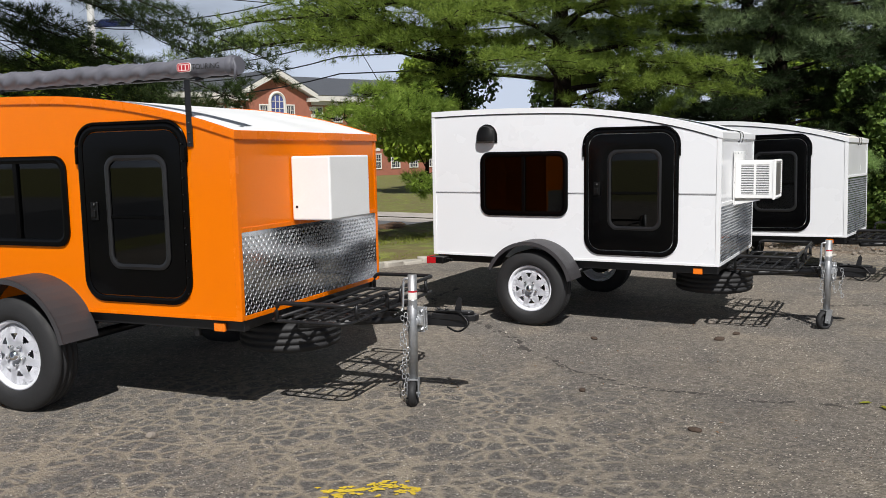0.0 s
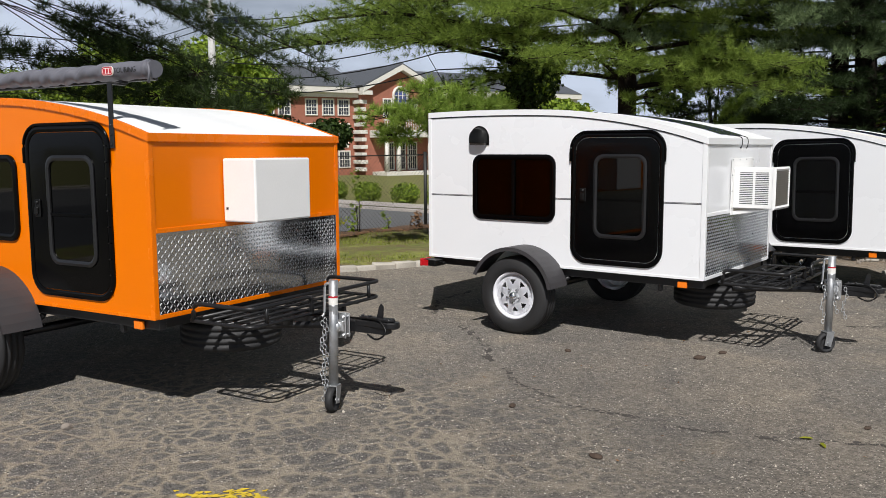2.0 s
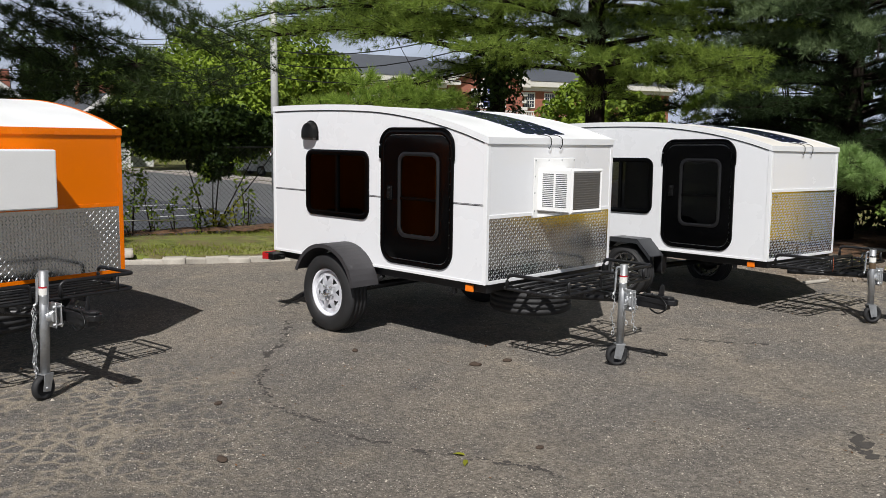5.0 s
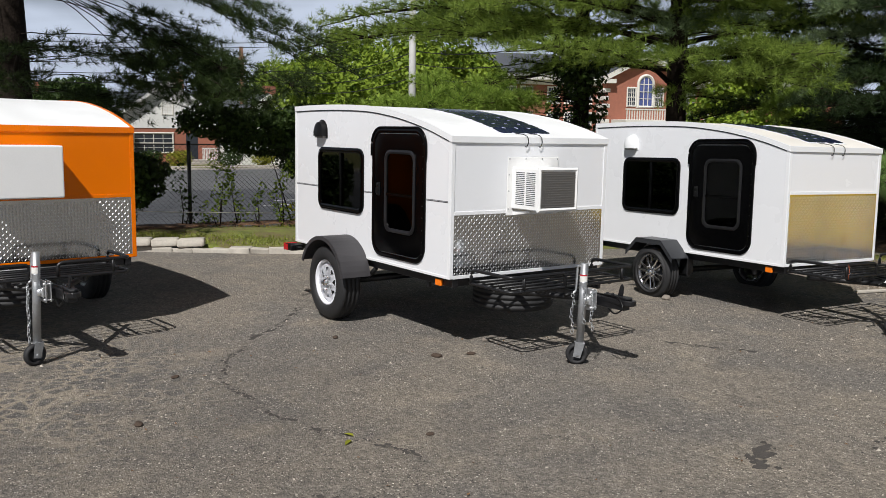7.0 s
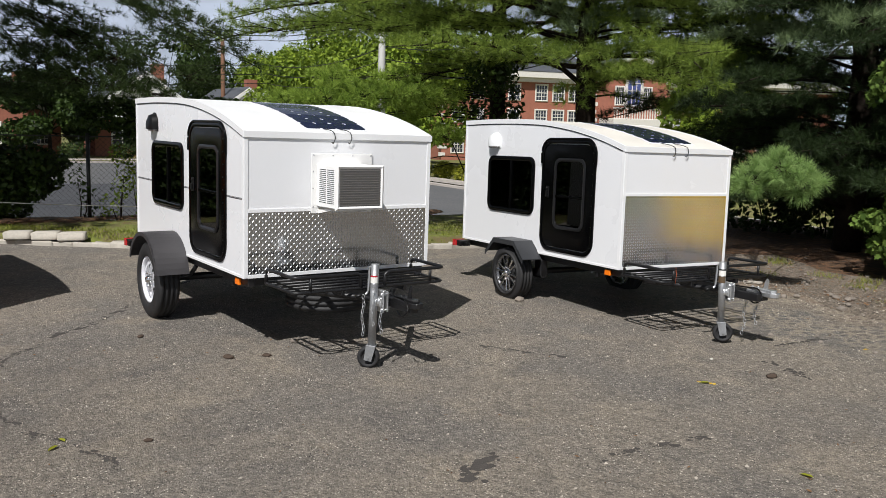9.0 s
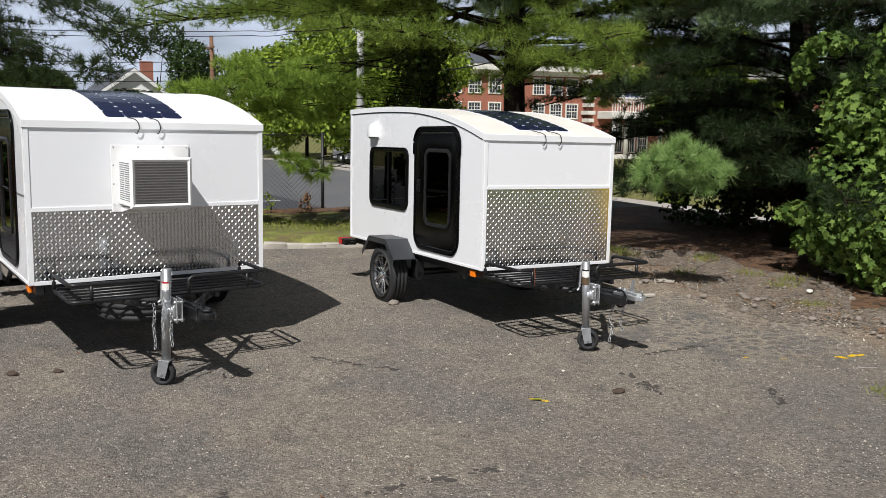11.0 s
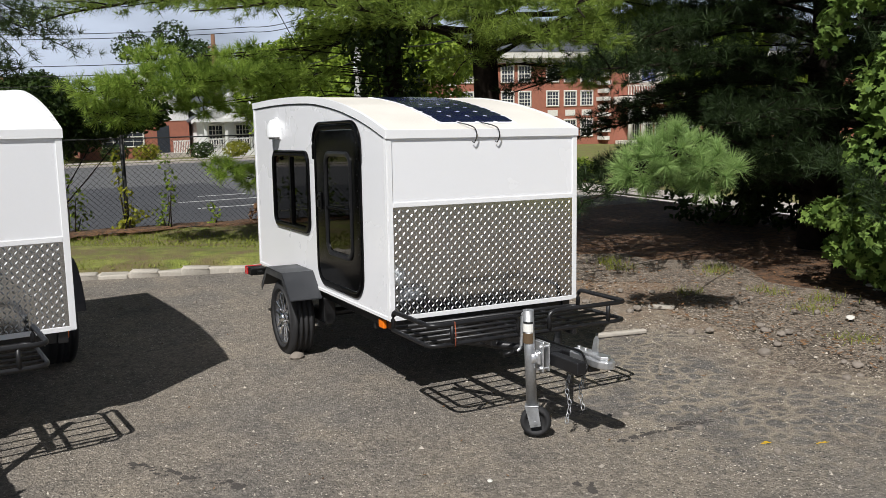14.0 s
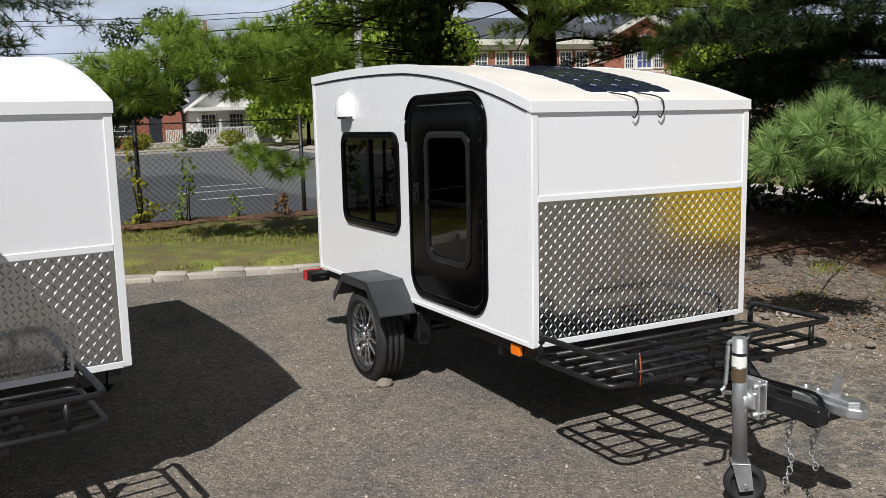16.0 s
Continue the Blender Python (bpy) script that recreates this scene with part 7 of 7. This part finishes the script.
# ---- parked cars across the street ----
def car(m, paint, label):
    c = thing("car", m, label, "car", "cars across the street")
    g = bmesh.new()
    prism(g, [(-2.3, 0.32), (2.3, 0.32), (2.35, 0.62), (2.2, 0.90), (1.15, 1.02), (-2.25, 1.05), (-2.36, 0.7)], -0.9, 0.9, 'y')
    part("body", g, paint, c)
    g = bmesh.new()
    prism(g, [(-2.1, 1.05), (1.10, 1.02), (0.45, 1.60), (0.1, 1.68), (-1.75, 1.66)], -0.78, 0.78, 'y')
    part("cabin", g, paint, c)
    for y in (-0.785, 0.785):
        for xa, xb, xc, xd in ((-1.85, -0.95, -0.95, -1.62), (-0.87, 0.0, 0.0, -0.87), (0.08, 0.90, 0.35, 0.08)):
            g = bmesh.new()
            prism(g, [(xa, 1.08), (xb, 1.08), (xc, 1.58), (xd, 1.58)], y - 0.008, y + 0.008, 'y')
            part("window", g, M_DARKWIN, c)
    for x in (-1.42, 1.42):
        for y in (-0.9, 0.9):
            g = bmesh.new()
            lathe(g, [(0.0, y - 0.10), (0.25, y - 0.11), (0.34, y - 0.09), (0.34, y + 0.09), (0.25, y + 0.11), (0.0, y + 0.10)], 'y', 20, (x, 0, 0.34))
            wh = part("wheel", g, M_TYRE, c)
            g = bmesh.new()
            s = -1 if y < 0 else 1
            lathe(g, [(0.0, y + s * 0.125), (0.20, y + s * 0.12), (0.20, y), (0.0, y)], 'y', 16, (x, 0, 0.34))
            part("hub_cap", g, M_ZINC, wh)


car(pose(-48.0, 30.5, -1.35, 0, 0, 15), M_CARPAINT, "pale car parked beyond the shrubs")

# ---- poles and wires ----
pole = thing("street_pole", pose(-33, 23.2, -1.36), "grey street pole with a small solar panel", "pole")
g = bmesh.new()
tube(g, [(0, 0, 0), (0, 0, 10.5)], 0.20, 12, r_end=0.14)
part("shaft", g, M_CONCPOLE, pole)
g = bmesh.new()
turned_box(g, pose(0.75, 0.65, 8.35, 24, 0, 35), 1.5, 1.0, 0.05)
part("solar_module", g, M_SOLAR, pole)
g = bmesh.new()
tube(g, [(0, 0, 8.1), (0.7, 0.6, 8.25)], 0.04, 6)
part("bracket", g, M_ZINC, pole)
for x, y in ((-66.5, 25.5), (-60.5, -6.0), (40, 24.2)):
    wp = thing("utility_pole", pose(x, y, -1.36), "brown wooden utility pole carrying wires", "pole", "utility poles")
    g = bmesh.new()
    tube(g, [(0, 0, -0.2), (0, 0, 9.4)], 0.21, 10, r_end=0.16)
    part("shaft", g, M_WOODPOLE, wp)
    g = bmesh.new()
    box(g, -1.1, 1.1, -0.16, -0.05, 8.4, 8.55)
    part("crossarm", g, M_WOODPOLE, wp)


def wire_run(pts, sag, n=10):
    g = bmesh.new()
    line = []
    for a, b in zip(pts, pts[1:]):
        a, b = Vector(a), Vector(b)
        for i in range(n):
            t = i / n
            line.append(a.lerp(b, t) - Vector((0, 0, sag * 4 * t * (1 - t))))
    line.append(Vector(pts[-1]))
    tube(g, line, 0.022, 4)
    tagged(part("overhead_wire", g, M_GASKET), "black overhead wire strung between poles", "wire", "overhead wires")


for z in (4.1, 4.7, 5.3, 6.9, 7.2):
    wire_run([(-60.5, -60, z), (-60.5, -6.0, z), (-52, 24.2, z), (-33.6, 23.7, z), (-20, 24.0, z), (40, 24, z)], 0.5)
wire_run([(-66.5, 25.5, 5.6), (-52, 24.2, 6.0)], 0.3)
wire_run([(-33.4, 23.5, 8.6), (-5, 60, 8.6)], 0.8)

# ---- yellow skip beside the lot, mirrored in the tread plate ----
skip = thing("waste_skip", pose(2.42, 15.30, 0.02, 0, 0, -6), "yellow painted steel waste skip on the lot", "skip")
g = bmesh.new()
prism(g, [(-1.05, 0.10), (1.05, 0.10), (1.25, 1.35), (-1.25, 1.35)], -0.85, -0.80, 'y')
prism(g, [(-1.05, 0.10), (1.05, 0.10), (1.25, 1.35), (-1.25, 1.35)], 0.80, 0.85, 'y')
box(g, -1.05, 1.05, -0.80, 0.80, 0.10, 0.15)
for s in (-1, 1):
    prism(g, [(s * 1.05, 0.12), (s * 1.25, 1.35), (s * 1.20, 1.35), (s * 1.00, 0.12)], -0.80, 0.80, 'y')
part("skip_body", g, M_YELLOW, skip)
for x in (-0.8, 0.0, 0.8):
    g = bmesh.new()
    box(g, x - 0.05, x + 0.05, -0.91, -0.851, 0.12, 1.32, 0.008, 1)
    part("rib", g, M_YELLOW, skip)
for y in (-0.5, 0.5):
    g = bmesh.new()
    box(g, -1.0, 1.0, y - 0.05, y + 0.05, 0.0, 0.10)
    part("runner", g, M_FRAME, skip)
# ---- small things on the lot ----
pav = bpy.data.objects["pavement"]
M_TAR = pbr("tar_stain", (0.060, 0.053, 0.047), 0.9, 0, 0.4, 30.0, 0.004, 90)
M_GRAVEL = leafy("gravel", (0.10, 0.088, 0.075), (0.50, 0.45, 0.38), 0.9, 0.0)
M_CONE = pbr("pine_cone", (0.06, 0.04, 0.028), 0.9, 0, 0.4, 60.0)


def crack_line(pts, width, seed):
    """A ragged dark crack drawn along the plan, lying on the asphalt."""
    rn = random.Random(seed)
    pts = [Vector((*p, 0.0)) for p in pts]
    bm = bmesh.new()
    for a, b in zip(pts, pts[1:]):
        n = max(3, int((b - a).length / 0.013))
        d = (b - a).normalized()
        side = Vector((-d.y, d.x, 0))
        for i in range(n):
            if noise.noise((a.x * 9 + i * 0.12, seed, 0)) < -0.16:
                continue
            c = a.lerp(b, (i + rn.random()) / n) + side * (rn.gauss(0, width * 0.8) + 0.02 * noise.noise((i * 0.11, seed * 1.7, 3)))
            q = width * rn.uniform(0.30, 1.15) * (0.6 + 0.9 * max(0.0, noise.noise((i * 0.16, seed * 2.3, 7)) + 0.35))
            turn = rn.uniform(0, 6.28)
            vs = []
            for k in range(6):
                t = turn + 6.283 * k / 6
                rr = q * rn.uniform(0.5, 1.1)
                vs.append(bm.verts.new(c + d * rr * 1.3 * math.cos(t) + side * rr * math.sin(t) + Vector((0, 0, 0.0012 + 0.0014 * rn.random()))))
            bm.faces.new(vs)
    bmesh.ops.recalc_face_normals(bm, faces=bm.faces[:])
    for f in bm.faces:
        if f.normal.z < 0:
            f.normal_flip()
    part("crack", bm, M_TAR, pav, "dark crumbling crack")


for k, (w, pts) in enumerate((
        (0.016, [(-2.63, 5.37), (-2.29, 5.09), (-2.1, 5.03), (-1.93, 4.98)]), (0.02, [(-1.87, 4.93), (-1.72, 4.91), (-1.55, 4.95), (-1.33, 4.99)]),
        (0.018, [(-1.19, 4.93), (-1.01, 4.99), (-0.81, 5.06), (-0.65, 5.13)]), (0.022, [(-3.68, 6.16), (-3.05, 5.73), (-2.76, 5.4)]),
        (0.015, [(-0.25, 5.36), (-0.17, 5.39), (-0.05, 5.41)]), (0.035, [(0.78, 6.75), (0.68, 6.89), (0.6, 7.08)]),
        (0.022, [(0.9, 7.51), (0.87, 7.73), (0.89, 7.99), (0.92, 8.25)]), (0.03, [(0.0, 9.82), (0.2, 9.79), (0.5, 9.71)]),
        (0.018, [(-1.23, 8.18), (-0.98, 8.35), (-0.71, 8.56)]), (0.022, [(0.63, 10.42), (0.76, 10.32), (0.95, 10.21)]), (0.02, [(-0.27, 10.25), (-0.26, 10.5), (-0.23, 10.84)]),
        (0.02, [(-4.2, 6.4), (-4.6, 6.9), (-4.7, 7.6)]), (0.018, [(0.05, 4.72), (0.2, 4.95), (0.37, 5.2)]), (0.022, [(-0.59, 5.2), (-0.35, 5.3), (-0.17, 5.4)]))):
    crack_line(pts, w, 200 + k)


def paint_patch(x, y, rx, ry, turn, seed, mat, label):
    rn = random.Random(seed)
    bm = bmesh.new()
    small = 0.26 if rx > 0.06 else 0.5
    for k in range(30 if rx > 0.06 else 6):
        cx, cy = rn.gauss(0, 0.5) * rx, rn.gauss(0, 0.5) * ry
        vs = []
        for i in range(9):
            a = 6.283 * i / 9
            q = rn.uniform(0.3, 1.0) * small if rx > 0.06 and ry > 0.05 else rn.uniform(0.7, 1.0) * 0.55
            vs.append(bm.verts.new((cx + rx * q * math.cos(a), cy + ry * q * math.sin(a), 0.0022 + 0.0001 * k)))
        bm.faces.new(vs)
    bm.transform(pose(x, y, 0, 0, 0, turn))
    part("worn_paint", bm, mat, pav, label)


for k, (x, y, rx, ry, a) in enumerate(((-2.28, 2.75, 0.10, 0.07, 40), (-2.18, 2.88, 0.10, 0.052, 60), (-2.06, 2.92, 0.07, 0.051, 20), (0.17, 8.98, 0.025, 0.012, 60), (0.23, 9.02, 0.028, 0.015, 60), (0.42, 11.42, 0.05, 0.026, 75),
                                       (0.45, 11.56, 0.06, 0.032, 75), (0.53, 11.83, 0.03, 0.014, 75), (0.12, 10.82, 0.03, 0.010, 75), (0.26, 11.05, 0.025, 0.008, 75))):
    paint_patch(x, y, rx, ry, a, 300 + k, M_LINE if k < 3 else M_YELLOW, "worn yellow line paint")

paint_patch(0.66, 11.32, 0.06, 0.024, 70, 340, M_WALK, "worn white line paint")

# loose gravel, too small to pick apart
rs = np.random.RandomState(21)
vs, fs = [], []
octa = np.array([(1, 0, 0), (-1, 0, 0), (0, 1, 0), (0, -1, 0), (0, 0, 1), (0, 0, -1)], float)
tri = ((0, 2, 4), (2, 1, 4), (1, 3, 4), (3, 0, 4))
for k in range(13000):
    if k < 7500:
        x, y = rs.uniform(-4.5, 2.6), rs.uniform(3.0, 12.6)
    elif k < 9000:
        x, y = rs.normal(-1.0, 1.3), rs.normal(12.2, 0.6)
    else:
        x, y = rs.normal(0.8, 0.9), rs.normal(8.5, 2.0)
    if k >= 11000:
        x, y = rs.uniform(-4.0, 2.2), 11.6 + abs(rs.normal(0, 1.0))
    if x < lot_edge(min(y, 11.0)) + 0.1 or y > 15:
        continue
    s = 0.0030 * rs.lognormal(0.2 if k < 11000 else 0.4, 0.4)
    q = octa * s * rs.uniform(0.6, 1.3, 3) + rs.normal(size=(6, 3)) * s * 0.2
    i = len(vs)
    a = rs.uniform(0, 6.28)
    for p in q:
        vs.append((x + p[0] * math.cos(a) - p[1] * math.sin(a), y + p[0] * math.sin(a) + p[1] * math.cos(a), 0.001 + p[2] + (0.014 if y > 12.1 else 0)))
    fs += [(i + f[0], i + f[1], i + f[2]) for f in tri]
tagged(pieces("gravel", vs, fs, M_GRAVEL), "fine loose pale gravel on the asphalt", "gravel", "", "stuff")

# fallen leaves and needles on soil and asphalt
vs, fs = [], []
for k in range(7200):
    if k < 4200:
        x, y = rs.uniform(-5.5, 2.5), 12.2 + abs(rs.normal(0, 1.5))
    elif k < 6800:
        y = rs.uniform(4.5, 12)
        x = on_line(FENCE, y) + 0.10 + abs(rs.normal(0, 0.28))
    else:
        x, y = rs.uniform(-3.5, 2.2), rs.uniform(4.0, 12.0)
    z = 0.004 if y < 12.2 and x > -5 else (0.122 if x < -6.5 else 0.035)
    s, a = rs.uniform(0.008, 0.026) * (0.6 if k >= 6800 else 1), rs.uniform(0, 6.28)
    u = np.array((math.cos(a), math.sin(a), rs.uniform(-0.3, 0.3))) * s
    v = np.array((-math.sin(a), math.cos(a), rs.uniform(-0.3, 0.3))) * s * 0.45
    c = np.array((x, y, z + 0.006))
    i = len(vs)
    vs += [tuple(c - u), tuple(c - v), tuple(c + u), tuple(c + v)]
    fs.append((i, i + 1, i + 2, i + 3))
tagged(pieces("leaf_litter", vs, fs, M_DEADLEAF), "brown fallen leaves and needles under the pines", "leaf litter", "", "stuff")


def rock_mesh(seed, mat, name):
    rn = random.Random(seed)
    bm = bmesh.new()
    bmesh.ops.create_icosphere(bm, subdivisions=2, radius=1.0)
    for v in bm.verts:
        v.co *= 1 + 0.28 * noise.noise(v.co * 1.3 + Vector((seed, 0, 0)))
        v.co.z = max(v.co.z * 0.62, -0.35)
    me = bpy.data.meshes.new(name)
    bm.to_mesh(me)
    bm.free()
    me.materials.append(mat)
    return me


rocks = [rock_mesh(s, M_ROCK, "stone") for s in (3, 8, 14, 27)]
rn = random.Random(4)
spots = [(-1.90, 6.97, 0.030), (-2.47, 9.42, 0.050), (-0.51, 10.52, 0.022), (-0.18, 10.70, 0.020), (0.23, 10.78, 0.025), (-1.53, 12.0, 0.045), (-0.9, 12.01, 0.045), (-0.96, 12.2, 0.03), (-0.33, 10.86, 0.02), (-3.62, 2.80, 0.035)]
for k in range(120):
    spots.append((rn.uniform(-3.4, 1.2), 11.95 + abs(rn.gauss(0, 0.85)), rn.uniform(0.010, 0.036)))
for k in range(16):
    spots.append((rn.uniform(-5.5, -4.4), rn.uniform(6.5, 9.8), rn.uniform(0.010, 0.024)))
for x, y, s in spots:
    ob = new("stone", rocks[rn.randrange(4)])
    zz = 0.0 if y < 12.1 else 0.015
    ob.matrix_world = pose(x, y, zz + s * 0.28, 0, 0, rn.uniform(0, 360)) @ Matrix.Diagonal((s, s * rn.uniform(0.6, 1), s, 1))
    tagged(ob, "small grey-brown loose stone on the ground", "stone", "loose stones")
cone = rock_mesh(33, M_CONE, "pine_cone")
for x, y, s in ((-1.68, 6.41, 0.028), (-1.62, 6.66, 0.022), (0.30, 9.51, 0.03), (-2.51, 6.0, 0.022), (-1.22, 4.30, 0.024), (-2.02, 4.68, 0.02), (-0.35, 5.6, 0.016)):
    ob = new("pine_cone", cone)
    ob.matrix_world = pose(x, y, s * 0.3, 0, 0, x * 300) @ Matrix.Diagonal((s * 1.5, s, s, 1))
    tagged(ob, "dark dry pine cone lying on the asphalt", "pine cone", "pine cones")
for x, y, a in ((-0.54, 5.22, 20), (0.2, 8.98, 50), (-0.44, 5.17, 130), (1.5, 8.25, 10)):
    bm = bmesh.new()
    pts = [(-0.035, 0), (-0.012, 0.012), (0.02, 0.010), (0.036, 0), (0.02, -0.011), (-0.012, -0.012)]
    mid = [bm.verts.new((-0.035, 0, 0)), bm.verts.new((0.036, 0, 0.004))]
    for sgn in (1, -1):
        vv = [mid[0], bm.verts.new((-0.012, 0.012 * sgn, 0.008)), bm.verts.new((0.02, 0.011 * sgn, 0.010)), mid[1]]
        bm.faces.new(vv if sgn < 0 else vv[::-1])
    ob = part("fallen_leaf", bm, M_LEAF_YELLOW)
    ob.matrix_world = pose(x, y, 0.004, 0, 0, a)
    tagged(ob, "yellow fallen leaf on the asphalt", "leaf", "fallen leaves")
# a short timber edge and pale concrete scraps at the asphalt's end
for k, (x, y, lx, ly, a) in enumerate(((-1.75, 11.55, 0.38, 0.045, 77), (-2.2, 12.35, 0.2, 0.05, 30))):
    bm = bmesh.new()
    box(bm, -lx / 2, lx / 2, -ly / 2, ly / 2, 0, 0.03, 0.008, 2)
    for v in bm.verts:
        v.co.y += 0.02 * noise.noise(v.co * 5)
    ob = part("concrete_scrap", bm, M_KERB)
    ob.matrix_world = pose(x, y, 0.004, 0, 0, a)
    tagged(ob, "pale broken concrete edge at the asphalt's end", "concrete", "concrete scraps")

# grass tufts at the lot's far edge
vs, fs = [], []
rt = random.Random(900)
for x, y, h in ((-3.09, 13.9, 0.10), (-2.95, 13.75, 0.08), (-2.12, 13.5, 0.07), (-1.68, 13.6, 0.09), (-3.97, 13.3, 0.10), (-3.7, 13.2, 0.07), (1.07, 10.96, 0.06), (-0.79, 12.77, 0.05), (-1.5, 13.25, 0.07), (-2.5, 12.9, 0.06), (-4.6, 12.5, 0.08), (-5.1, 11.9, 0.08)):
    z = 0.012 if y > 12.2 else 0.0
    for i in range(110):
        bx, by, a = x + rt.gauss(0, 0.085), y + rt.gauss(0, 0.085), rt.uniform(0, 6.28)
        dx, dy = 0.003 * math.cos(a), 0.003 * math.sin(a)
        n0 = len(vs)
        vs += [(bx - dx, by - dy, z), (bx + dx, by + dy, z), (bx + rt.gauss(0, 0.03), by + rt.gauss(0, 0.03), z + h * rt.uniform(0.4, 1.0))]
        fs.append((n0, n0 + 1, n0 + 2))
tagged(pieces("grass_tufts", vs, fs, M_GRASS), "small yellow-green grass tufts in the gravel", "grass", "", "stuff")
white_stone = rock_mesh(51, M_STONE, "pale_stone")
for x, y, q in ((-0.75, 13.65, 0.04), (-1.74, 14.3, 0.05), (-1.62, 14.2, 0.03), (-1.31, 14.24, 0.03), (-0.2, 9.49, 0.016), (-1.12, 13.16, 0.045), (0.8, 11.7, 0.03)):
    ob = new("pale_stone", white_stone)
    ob.matrix_world = pose(x, y, (0.03 if y > 13 else 0.0) + q * 0.25, 0, 0, x * 200) @ Matrix.Diagonal((q, q * 0.7, q * 0.6, 1))
    tagged(ob, "pale chalky stone lying on the ground", "stone", "pale stones")
